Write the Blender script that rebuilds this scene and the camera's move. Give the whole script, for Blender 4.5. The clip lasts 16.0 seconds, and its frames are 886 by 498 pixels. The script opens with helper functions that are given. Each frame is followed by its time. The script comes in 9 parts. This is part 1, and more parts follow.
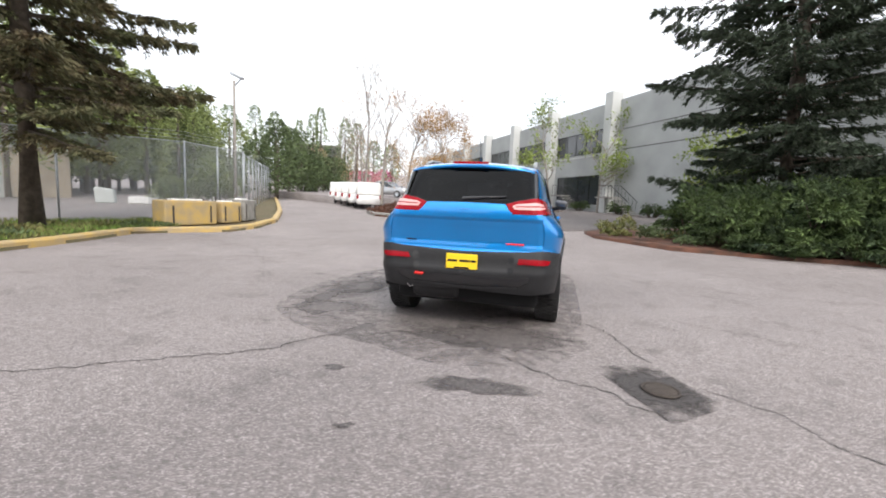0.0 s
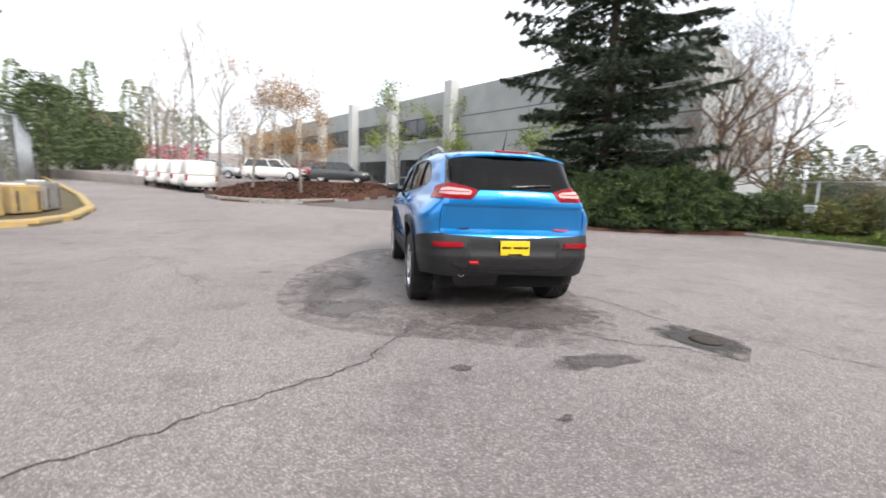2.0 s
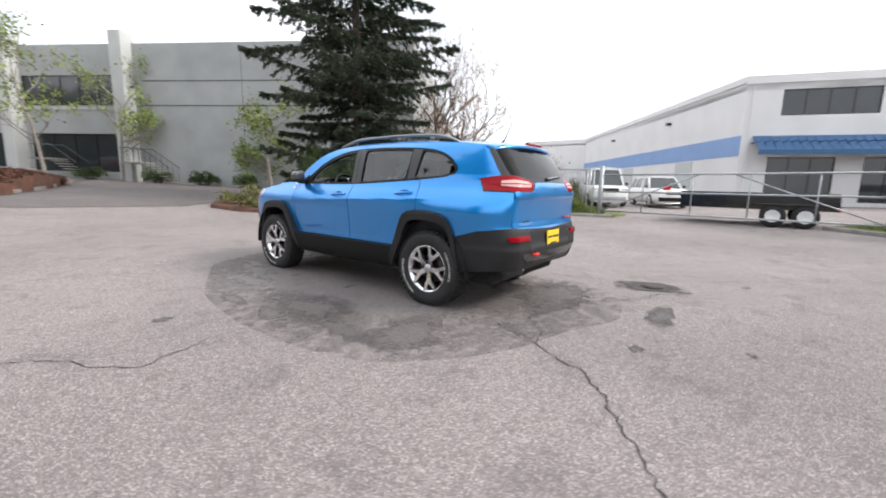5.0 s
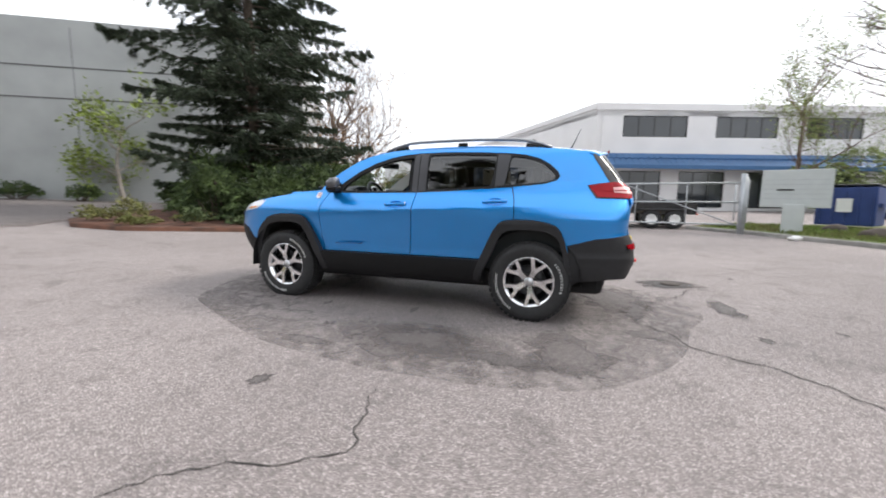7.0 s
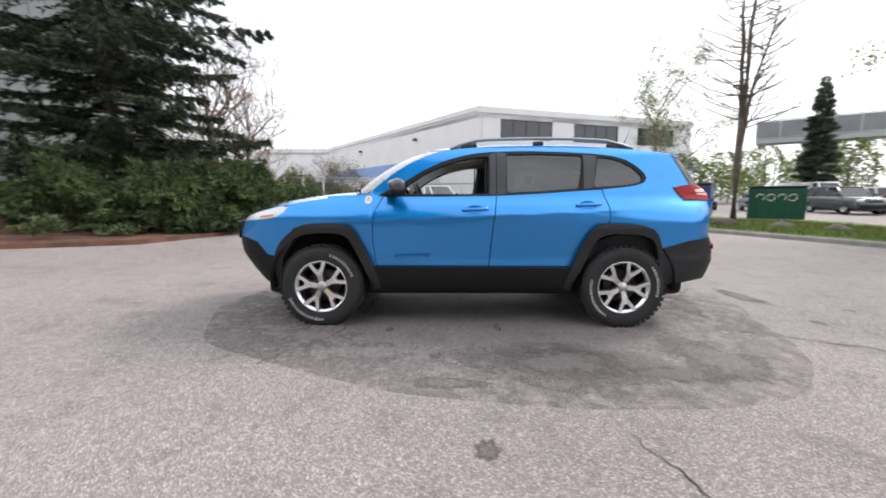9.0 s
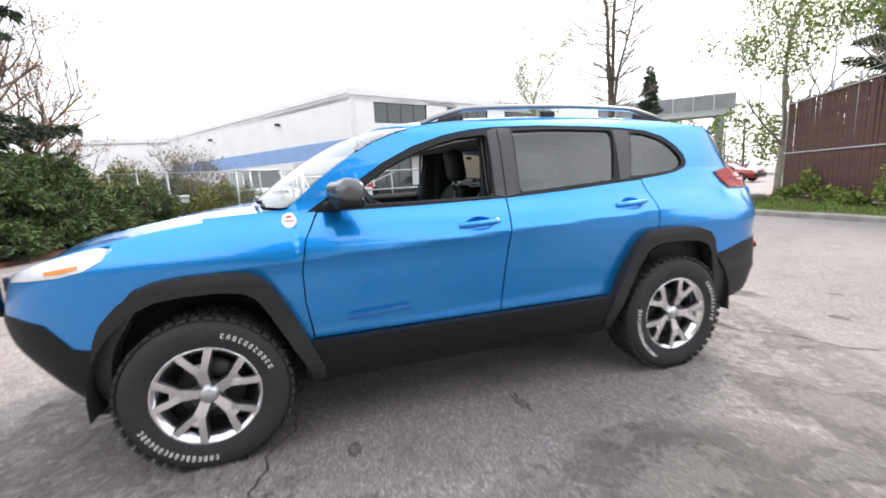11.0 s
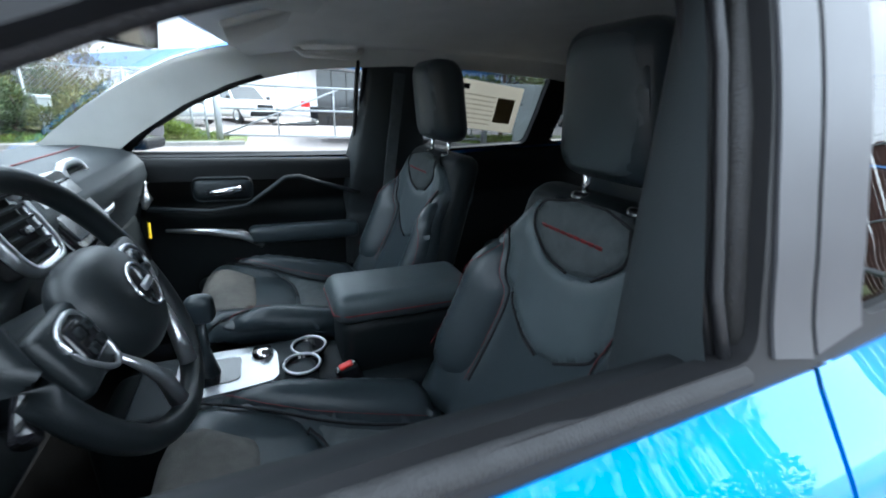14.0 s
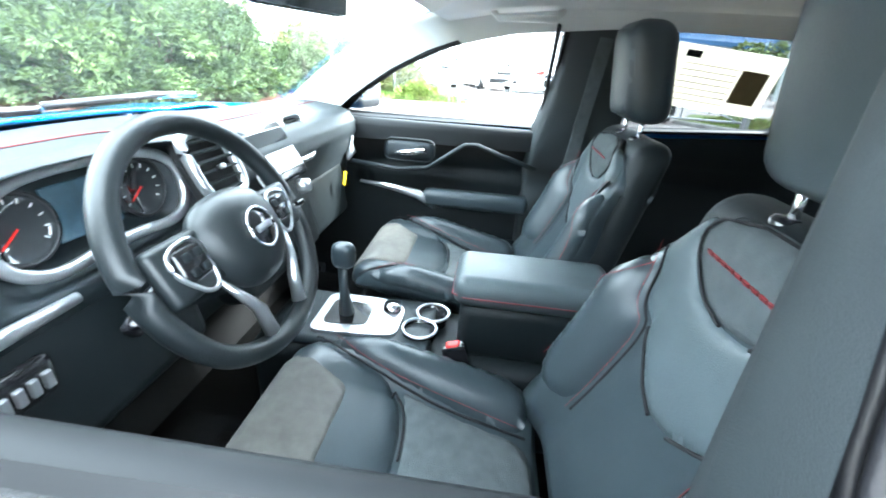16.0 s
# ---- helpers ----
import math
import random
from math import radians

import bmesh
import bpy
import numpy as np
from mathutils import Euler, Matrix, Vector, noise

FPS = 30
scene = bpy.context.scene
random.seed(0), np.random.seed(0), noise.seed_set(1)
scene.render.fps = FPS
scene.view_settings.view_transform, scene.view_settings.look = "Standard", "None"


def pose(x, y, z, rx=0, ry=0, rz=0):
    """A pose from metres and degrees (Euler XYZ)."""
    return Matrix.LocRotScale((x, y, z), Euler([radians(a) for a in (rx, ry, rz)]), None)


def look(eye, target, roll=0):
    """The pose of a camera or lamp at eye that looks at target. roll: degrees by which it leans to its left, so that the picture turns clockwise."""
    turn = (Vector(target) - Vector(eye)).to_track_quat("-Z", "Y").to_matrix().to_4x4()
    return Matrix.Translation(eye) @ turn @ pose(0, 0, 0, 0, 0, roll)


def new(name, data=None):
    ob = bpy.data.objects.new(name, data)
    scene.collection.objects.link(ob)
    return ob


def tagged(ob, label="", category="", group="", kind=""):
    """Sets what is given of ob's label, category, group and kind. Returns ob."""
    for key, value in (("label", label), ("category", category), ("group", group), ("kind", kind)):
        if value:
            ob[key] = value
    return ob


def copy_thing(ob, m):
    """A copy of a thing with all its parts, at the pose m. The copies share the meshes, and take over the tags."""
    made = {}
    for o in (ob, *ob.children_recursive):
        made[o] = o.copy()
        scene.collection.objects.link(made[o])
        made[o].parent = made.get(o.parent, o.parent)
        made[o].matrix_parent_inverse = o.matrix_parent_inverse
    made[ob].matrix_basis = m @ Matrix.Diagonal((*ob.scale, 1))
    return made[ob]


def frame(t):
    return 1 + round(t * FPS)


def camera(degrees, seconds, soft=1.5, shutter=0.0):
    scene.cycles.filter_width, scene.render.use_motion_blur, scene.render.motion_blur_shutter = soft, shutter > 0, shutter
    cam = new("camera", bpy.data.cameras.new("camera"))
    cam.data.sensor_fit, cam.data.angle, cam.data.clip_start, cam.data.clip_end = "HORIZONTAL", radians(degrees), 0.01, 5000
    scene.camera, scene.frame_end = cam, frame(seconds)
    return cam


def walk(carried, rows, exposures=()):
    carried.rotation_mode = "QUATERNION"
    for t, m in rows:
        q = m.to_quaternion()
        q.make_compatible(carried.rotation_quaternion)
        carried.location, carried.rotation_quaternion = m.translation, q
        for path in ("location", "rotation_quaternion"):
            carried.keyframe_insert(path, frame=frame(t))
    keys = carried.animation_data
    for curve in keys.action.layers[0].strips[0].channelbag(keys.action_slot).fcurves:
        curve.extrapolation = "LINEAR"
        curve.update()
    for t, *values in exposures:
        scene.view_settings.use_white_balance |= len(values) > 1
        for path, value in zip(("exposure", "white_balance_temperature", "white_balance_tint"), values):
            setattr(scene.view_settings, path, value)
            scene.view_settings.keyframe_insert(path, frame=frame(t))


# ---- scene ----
cam = camera(94.1, 16.0, 1.8, 0.5)
PATH = [
    (0, (0.669, -5.955, 1.22), (0.222, -4.018, 0.999), 2.3),
    (0.5, (0.17, -6.016, 1.219), (-0.145, -4.058, 0.959), 2.1),
    (1, (-0.354, -6.1, 1.213), (-0.401, -4.112, 0.996), 1.6),
    (1.5, (-0.89, -6.057, 1.195), (-0.729, -4.083, 0.914), 1.2),
    (2, (-1.403, -5.952, 1.212), (-1.028, -4.007, 0.934), 2.2),
    (2.5, (-1.942, -5.735, 1.211), (-1.26, -3.876, 0.929), 1.4),
    (3, (-2.405, -5.438, 1.211), (-1.612, -3.627, 0.906), 2.3),
    (3.5, (-2.869, -5.14, 1.215), (-1.811, -3.475, 0.886), 1.2),
    (4, (-3.256, -4.744, 1.209), (-2.082, -3.161, 0.871), 0.7),
    (4.5, (-3.641, -4.369, 1.19), (-2.253, -2.95, 0.942), 1.3),
    (4.7, (-3.795, -4.2, 1.203), (-2.318, -2.879, 0.93), 1.2),
    (6.8, (-4.642, -2.028, 1.133), (-2.802, -1.281, 0.891), 1.0),
    (7, (-4.696, -1.818, 1.135), (-2.817, -1.178, 0.888), 0.7),
    (7.5, (-4.728, -1.278, 1.129), (-2.815, -0.77, 0.842), 0.7),
    (8, (-4.733, -0.751, 1.132), (-2.784, -0.375, 0.891), 1.5),
    (8.5, (-4.684, -0.235, 1.158), (-2.708, -0.094, 0.878), 0.0),
    (9, (-4.538, 0.239, 1.175), (-2.554, 0.252, 0.923), 0.1),
    (9.2, (-4.473, 0.405, 1.163), (-2.494, 0.286, 0.893), 0.1),
    (11.3, (-2.637, 0.803, 1.331), (-0.756, 0.215, 0.991), -2.5),
    (11.5, (-2.462, 0.755, 1.349), (-0.588, 0.155, 0.991), -1.6),
    (12, (-2.026, 0.637, 1.366), (-0.213, -0.108, 0.969), -0.4),
    (12.5, (-1.682, 0.462, 1.37), (0.191, -0.134, 0.985), 0.4),
    (13, (-1.418, 0.337, 1.401), (0.423, -0.258, 0.894), 0.4),
    (13.5, (-1.135, 0.3, 1.417), (0.609, -0.485, 0.83), 0.7),
    (14, (-0.983, 0.248, 1.4), (0.737, -0.531, 0.741), 2.6),
    (14.5, (-0.925, 0.173, 1.395), (0.86, -0.357, 0.665), 4.1),
    (15, (-0.909, 0.093, 1.406), (0.903, -0.144, 0.594), 3.8),
    (15.5, (-0.915, 0.059, 1.411), (0.908, 0.055, 0.588), 3.0),
    (16, (-0.919, 0.067, 1.409), (0.891, 0.233, 0.575), 4.1),
]
walk(cam, [(t, look(e, g, r)) for t, e, g, r in PATH],
     exposures=[(0, 0.75, 6500, 10), (9.2, 0.75, 6500, 10), (11.3, 1.3, 6500, 10), (12, 1.4, 6450, 10), (12.5, 1.5, 6300, 11), (13, 1.45, 6150, 15), (13.5, 1.92, 6000, 12), (14, 2.3, 5600, 3), (14.5, 3.05, 5650, -3), (15, 3.95, 5650, -3), (15.5, 4.35, 5650, -2), (16, 4.55, 5700, -1)])

# ---- light ----
SUN_EL, SUN_AZ = radians(40), radians(150)
world = bpy.data.worlds.new("sky")
scene.world = world
world.use_nodes = True
_n = world.node_tree.nodes
_sky = _n.new("ShaderNodeTexSky")
_sky.sky_type, _sky.sun_disc, _sky.sun_elevation, _sky.sun_rotation = "NISHITA", False, SUN_EL, SUN_AZ
_sky.air_density, _sky.dust_density, _sky.ozone_density = 1.0, 6.0, 1.0
_mix = _n.new("ShaderNodeMix")
_mix.data_type, _mix.inputs[0].default_value = "RGBA", 0.8
_mix.inputs[7].default_value = (10.0, 10.3, 10.8, 1)
_tc, _cl, _cr = (_n.new("ShaderNode" + k) for k in ("TexCoord", "TexNoise", "MapRange"))
_cl.inputs["Scale"].default_value, _cl.inputs["Detail"].default_value = 2.2, 5.0
_cr.inputs["From Min"].default_value, _cr.inputs["From Max"].default_value = 0.35, 0.65
_cr.inputs["To Min"].default_value, _cr.inputs["To Max"].default_value = 0.55, 1.0
world.node_tree.links.new(_tc.outputs["Generated"], _cl.inputs["Vector"])
world.node_tree.links.new(_cl.outputs["Fac"], _cr.inputs["Value"])
world.node_tree.links.new(_cr.outputs["Result"], _mix.inputs[0])
world.node_tree.links.new(_sky.outputs[0], _mix.inputs[6])
world.node_tree.links.new(_mix.outputs[2], _n["Background"].inputs[0])
_n["Background"].inputs[1].default_value = 0.11
_sun = bpy.data.lights.new("sun", "SUN")
_sun.energy, _sun.angle, _sun.color = 1.5, radians(14), (1.0, 0.96, 0.9)
sun = new("sun", _sun)
sun.matrix_world = look((math.sin(SUN_AZ) * 40, math.cos(SUN_AZ) * 40, 40 * math.tan(SUN_EL)), (0, 0, 0))

# ---- materials ----
def mat(name, color, rough=0.6, metal=0.0, var=0.25, scale=8.0, bump=0.0, bscale=60.0, coat=0.0, spec=0.5, color2=None, island=False, detail=6.0):
    """A node material: two scales of noise vary the colour, a fine one gives relief."""
    m = bpy.data.materials.new(name)
    m.use_nodes = True
    nt = m.node_tree
    b = nt.nodes["Principled BSDF"]
    b.inputs["Roughness"].default_value, b.inputs["Metallic"].default_value = rough, metal
    b.inputs["Coat Weight"].default_value, b.inputs["Coat Roughness"].default_value = coat, 0.03
    b.inputs["Specular IOR Level"].default_value = spec
    tc = nt.nodes.new("ShaderNodeTexCoord")
    big = nt.nodes.new("ShaderNodeTexNoise")
    big.inputs["Scale"].default_value, big.inputs["Detail"].default_value = scale, detail
    nt.links.new(tc.outputs["Object"], big.inputs["Vector"])
    ramp = nt.nodes.new("ShaderNodeValToRGB")
    c = Vector(color)
    d = Vector(color2) if color2 else c * (1 - var)
    ramp.color_ramp.elements[0].position, ramp.color_ramp.elements[1].position = 0.3, 0.7
    ramp.color_ramp.elements[0].color = (*d, 1)
    ramp.color_ramp.elements[1].color = (*(c if color2 else c * (1 + var * 0.5)), 1)
    nt.links.new(big.outputs["Fac"], ramp.inputs["Fac"])
    out = ramp.outputs["Color"]
    if island:
        geo = nt.nodes.new("ShaderNodeNewGeometry")
        hsv = nt.nodes.new("ShaderNodeHueSaturation")
        mr = nt.nodes.new("ShaderNodeMapRange")
        mr.inputs["To Min"].default_value, mr.inputs["To Max"].default_value = 0.55, 1.45
        nt.links.new(geo.outputs["Random Per Island"], mr.inputs["Value"])
        nt.links.new(mr.outputs["Result"], hsv.inputs["Value"])
        nt.links.new(out, hsv.inputs["Color"])
        out = hsv.outputs["Color"]
    nt.links.new(out, b.inputs["Base Color"])
    if bump:
        fine = nt.nodes.new("ShaderNodeTexNoise")
        fine.inputs["Scale"].default_value, fine.inputs["Detail"].default_value = bscale, 4.0
        nt.links.new(tc.outputs["Object"], fine.inputs["Vector"])
        bn = nt.nodes.new("ShaderNodeBump")
        bn.inputs["Strength"].default_value, bn.inputs["Distance"].default_value = bump, 0.01
        nt.links.new(fine.outputs["Fac"], bn.inputs["Height"])
        nt.links.new(bn.outputs["Normal"], b.inputs["Normal"])
    return m


def glass(name, tint, rough=0.0, base=0.06):
    """A thin pane: mostly see-through, tinted, with a sharp reflection."""
    m = bpy.data.materials.new(name)
    m.use_nodes = True
    nt = m.node_tree
    nt.nodes.remove(nt.nodes["Principled BSDF"])
    tr, gl, mx, lw = (nt.nodes.new("ShaderNode" + k) for k in ("BsdfTransparent", "BsdfGlossy", "MixShader", "LayerWeight"))
    pw, fr = nt.nodes.new("ShaderNodeMath"), nt.nodes.new("ShaderNodeMath")
    pw.operation, pw.inputs[1].default_value = "POWER", 4.5
    fr.operation, fr.inputs[1].default_value, fr.inputs[2].default_value = "MULTIPLY_ADD", 0.9, base
    lw.inputs["Blend"].default_value = 0.5
    nt.links.new(lw.outputs["Facing"], pw.inputs[0])
    nt.links.new(pw.outputs[0], fr.inputs[0])
    tr.inputs[0].default_value = (*tint, 1)
    gl.inputs["Roughness"].default_value = rough
    nt.links.new(fr.outputs[0], mx.inputs[0])
    nt.links.new(tr.outputs[0], mx.inputs[1])
    nt.links.new(gl.outputs[0], mx.inputs[2])
    nt.links.new(mx.outputs[0], nt.nodes["Material Output"].inputs[0])
    return m


def paint_blue():
    """Metallic car paint: a blue flake base under clear coat."""
    m = mat("metallic_blue_paint", (0.002, 0.262, 0.73), 0.36, 0.72, 0.03, 3.0, coat=1.0)
    m.node_tree.nodes["Principled BSDF"].inputs["Coat Roughness"].default_value = 0.015
    m.node_tree.nodes["Principled BSDF"].inputs["Coat IOR"].default_value = 1.6
    return m


M = {
    "blue": paint_blue(),
    "clad": mat("black_cladding", (0.009, 0.009, 0.01), 0.55, 0, 0.12, 20, 0.15, 900, spec=0.25),
    "flare": mat("grey_grained_plastic", (0.022, 0.022, 0.024), 0.55, 0, 0.12, 20, 0.15, 900, spec=0.35),
    "glass_dark": glass("black_privacy_glass", (0.02, 0.022, 0.024), 0.0, 0.025),
    "lamppink": mat("pale_red_lens", (0.72, 0.42, 0.41), 0.3, 0, 0.1, 30, spec=0.3),
    "railsilver": mat("satin_grey_rail", (0.3, 0.31, 0.32), 0.35, 0.8, 0.04, 5),
    "wheelgrey": mat("grey_wheel_paint", (0.035, 0.035, 0.038), 0.35, 0.3, 0.08, 20),
    "badgered": mat("dull_red_enamel", (0.5, 0.04, 0.03), 0.4, 0, 0.1, 20),
    "gloss": mat("gloss_black_trim", (0.012, 0.012, 0.014), 0.18, 0, 0.1, 10, coat=0.5),
    "rubber": mat("tyre_rubber", (0.022, 0.022, 0.023), 0.75, 0, 0.25, 30, 0.3, 300),
    "alloy": mat("machined_alloy", (0.82, 0.83, 0.85), 0.2, 1.0, 0.05, 30),
    "alloyblk": mat("dark_wheel_paint", (0.015, 0.015, 0.017), 0.3, 0, 0.1, 10, coat=0.4),
    "chrome": mat("chrome", (0.8, 0.8, 0.82), 0.08, 1.0, 0.02, 5),
    "silver": mat("satin_silver", (0.6, 0.61, 0.63), 0.32, 0.9, 0.04, 5),
    "red": mat("lamp_red", (0.3, 0.003, 0.01), 0.2, 0, 0.3, 9, spec=0.2),
    "lampclear": mat("lamp_clear_lens", (0.72, 0.74, 0.78), 0.15, 0, 0.1, 30, coat=1.0),
    "redpaint": mat("red_paint", (0.75, 0.02, 0.015), 0.35, 0, 0.1, 20),
    "white": mat("white_paint", (0.8, 0.8, 0.79), 0.35, 0, 0.06, 3, coat=0.3),
    "yellowplate": mat("plate_yellow", (0.9, 0.62, 0.02), 0.4, 0, 0.05, 12),
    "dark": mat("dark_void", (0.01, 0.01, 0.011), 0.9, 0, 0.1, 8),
    "glass_clear": glass("clear_glass", (0.93, 0.96, 0.95)),
    "glass_tint": glass("privacy_glass", (0.16, 0.17, 0.175), 0.0, 0.11),
    "sill": mat("black_sill_plastic", (0.006, 0.007, 0.008), 0.55, 0, 0.1, 20, spec=0.25),
    "pillargrey": mat("grey_pillar_plastic", (0.05, 0.05, 0.055), 0.4, 0, 0.08, 20),
    "rimleather": mat("black_rim_leather", (0.009, 0.012, 0.0135), 0.42, 0, 0.12, 14, 0.1, 420),
    "asphalt": None, "amber": mat("amber_lens", (0.85, 0.25, 0.02), 0.2, 0, 0.1, 30, coat=1.0),
    "concrete": mat("tilt_up_concrete", (0.36, 0.375, 0.37), 0.85, 0, 0.14, 0.5, 0.2, 40),
    "finpaint": mat("pale_fin_concrete", (0.52, 0.53, 0.52), 0.85, 0, 0.1, 0.6, 0.2, 40),
    "seam": mat("panel_joint", (0.12, 0.12, 0.12), 0.9),
    "bwhite": mat("white_stucco", (0.72, 0.71, 0.71), 0.85, 0, 0.07, 0.4, 0.15, 60),
    "bblue": mat("pale_blue_band", (0.24, 0.36, 0.6), 0.8, 0, 0.08, 0.5),
    "awning": mat("blue_awning_metal", (0.04, 0.115, 0.25), 0.55, 0.1, 0.1, 2),
    "winglass": mat("dark_window_glass", (0.03, 0.035, 0.04), 0.06, 0, 0.2, 0.5, spec=0.8),
    "steel": mat("galvanised_steel", (0.42, 0.44, 0.46), 0.5, 0.6, 0.15, 6),
    "ykerb": mat("worn_yellow_paint", (0.55, 0.37, 0.11), 0.8, 0, 0.3, 3, 0.4, 50, color2=(0.36, 0.29, 0.19)),
    "kerb": mat("grey_kerb", (0.3, 0.29, 0.27), 0.85, 0, 0.3, 4, 0.4, 50),
    "mulch": mat("bark_mulch", (0.15, 0.062, 0.038), 0.95, 0, 0.5, 2.4, 1.0, 30, color2=(0.05, 0.027, 0.018)),
    "grass": mat("spring_grass", (0.1, 0.17, 0.03), 0.9, 0, 0.4, 1.5, 0.5, 40, color2=(0.12, 0.1, 0.05)),
    "litter": mat("leaf_litter", (0.15, 0.105, 0.062), 0.95, 0, 0.5, 2.2, 1.0, 35, color2=(0.075, 0.075, 0.032)),
    "blade": mat("grass_blades", (0.13, 0.24, 0.035), 0.8, 0, 0.3, 1.2, island=True, color2=(0.16, 0.14, 0.05)),
    "bark": mat("bark", (0.12, 0.095, 0.075), 0.9, 0, 0.45, 6, 0.8, 25),
    "palebark": mat("pale_bark", (0.3, 0.27, 0.24), 0.9, 0, 0.35, 6, 0.6, 25),
    "needle": mat("spruce_needles", (0.042, 0.06, 0.034), 0.8, 0, 0.4, 1.5, island=True),
    "pine": mat("pine_needles", (0.1, 0.115, 0.05), 0.8, 0, 0.4, 1.2, island=True, color2=(0.09, 0.06, 0.03)),
    "juniper": mat("juniper_sprays", (0.1, 0.148, 0.04), 0.8, 0, 0.4, 1.6, island=True, color2=(0.013, 0.028, 0.012)),
    "leaf": mat("young_leaves", (0.2, 0.26, 0.05), 0.7, 0, 0.3, 1.0, island=True),
    "leafdk": mat("grey_green_leaves", (0.085, 0.12, 0.045), 0.75, 0, 0.35, 0.6, island=True),
    "leafspring": mat("spring_woodland_leaves", (0.25, 0.29, 0.09), 0.75, 0, 0.5, 0.12, island=True, color2=(0.12, 0.16, 0.055)),
    # far leaves and twigs: distance haze is mixed into these two colours
    "leafhaze": mat("hazed_poplar_leaves", (0.22, 0.27, 0.14), 0.8, 0, 0.3, 0.2, island=True),
    "twighaze": mat("hazed_far_twigs", (0.36, 0.29, 0.24), 0.9, 0, 0.3, 0.3, island=True, color2=(0.4, 0.28, 0.12)),
    "dry": mat("dry_weeds", (0.2, 0.17, 0.07), 0.9, 0, 0.4, 1.2, island=True, color2=(0.12, 0.15, 0.04)),
    "gantry": mat("grey_parapet_panel", (0.2, 0.205, 0.21), 0.7, 0, 0.15, 0.6),
    "rust": mat("copper_leaves", (0.4, 0.23, 0.085), 0.75, 0, 0.3, 1.0, island=True),
    "twig": mat("bare_twigs", (0.16, 0.11, 0.085), 0.9, 0, 0.3, 4),
    "pink": mat("pink_blossom", (0.5, 0.1, 0.2), 0.8, 0, 0.3, 1.0, island=True),
    "wood": mat("brown_fence_boards", (0.12, 0.062, 0.04), 0.85, 0, 0.4, 3, 0.4, 30),
    "rock": mat("brown_rock", (0.075, 0.06, 0.05), 0.9, 0, 0.35, 3, 0.8, 12),
    "dumpblue": mat("blue_bin_paint", (0.03, 0.06, 0.22), 0.5, 0, 0.2, 2),
    "dumpgreen": mat("green_bin_paint", (0.012, 0.1, 0.065), 0.5, 0, 0.25, 2),
    "signgrey": mat("pale_grey_sign", (0.5, 0.53, 0.52), 0.5, 0, 0.06, 4),
    "cardark": mat("charcoal_car_paint", (0.05, 0.055, 0.06), 0.3, 0.3, 0.05, 2, coat=1.0),
    "carsilver": mat("silver_car_paint", (0.42, 0.43, 0.45), 0.3, 0.5, 0.05, 2, coat=1.0),
    "carred": mat("dark_red_car_paint", (0.3, 0.03, 0.03), 0.3, 0.2, 0.05, 2, coat=1.0),
    "tan": mat("tan_wall", (0.42, 0.36, 0.28), 0.85, 0, 0.1, 0.5),
    "mirrorcap": mat("satin_grey_mirror_cap", (0.1, 0.1, 0.108), 0.3, 0.4, 0.04, 5, coat=0.3),
    "doorbadge": mat("dark_blue_badge", (0.015, 0.12, 0.36), 0.4, 0.2, 0.05, 10),
    "leather": mat("black_leather", (0.029, 0.039, 0.045), 0.34, 0, 0.12, 14, 0.1, 420),
    "fabric": mat("grey_seat_cloth", (0.075, 0.086, 0.09), 0.9, 0, 0.2, 40, 0.5, 500),
    "tanfab": mat("ribbed_brown_cloth", (0.125, 0.12, 0.11), 0.9, 0, 0.2, 40, 0.5, 500),
    "stitch": mat("red_stitching", (0.2, 0.02, 0.025), 0.6, 0, 0.2, 60),
    "dash": mat("soft_dash_plastic", (0.016, 0.022, 0.026), 0.5, 0, 0.1, 20, 0.2, 700),
    "doorcard": mat("black_door_plastic", (0.006, 0.009, 0.0105), 0.5, 0, 0.12, 20, 0.15, 600, spec=0.3),
    "liner": mat("pale_grey_headliner", (0.6, 0.6, 0.57), 0.95, 0, 0.06, 10, 0.15, 500),
    "infoscreen": mat("lit_blue_grey_display", (0.06, 0.1, 0.13), 0.15, 0, 0.2, 40, spec=0.6),
    "screen": mat("display_glass", (0.03, 0.033, 0.036), 0.06, 0, 0.1, 5, spec=0.8),
    "paper": mat("cream_paper", (0.8, 0.77, 0.7), 0.8, 0, 0.05, 20),
    "brownprint": mat("brown_print", (0.2, 0.15, 0.07), 0.8, 0, 0.1, 30),
    "pillartrim": mat("dark_grey_pillar_plastic", (0.022, 0.028, 0.031), 0.6, 0, 0.12, 12, 0.2, 600),
    "sealrubber": mat("soft_seal_rubber", (0.012, 0.012, 0.014), 0.45, 0, 0.2, 30, 0.1, 300),
    "carpet": mat("black_carpet", (0.012, 0.012, 0.014), 0.95, 0, 0.3, 60, 0.6, 400),
    "lid": mat("rusty_iron", (0.07, 0.055, 0.045), 0.7, 0.3, 0.3, 20, 0.4, 60),
    "slat": mat("weathered_brown_slats", (0.085, 0.042, 0.032), 0.85, 0, 0.45, 2.5, 0.4, 30, island=True),
    "pillarblk": mat("satin_black_pillar", (0.01, 0.01, 0.011), 0.5, 0, 0.1, 10, spec=0.3),
    "hydrant": mat("hydrant_yellow", (0.75, 0.5, 0.03), 0.45, 0, 0.15, 12),
}


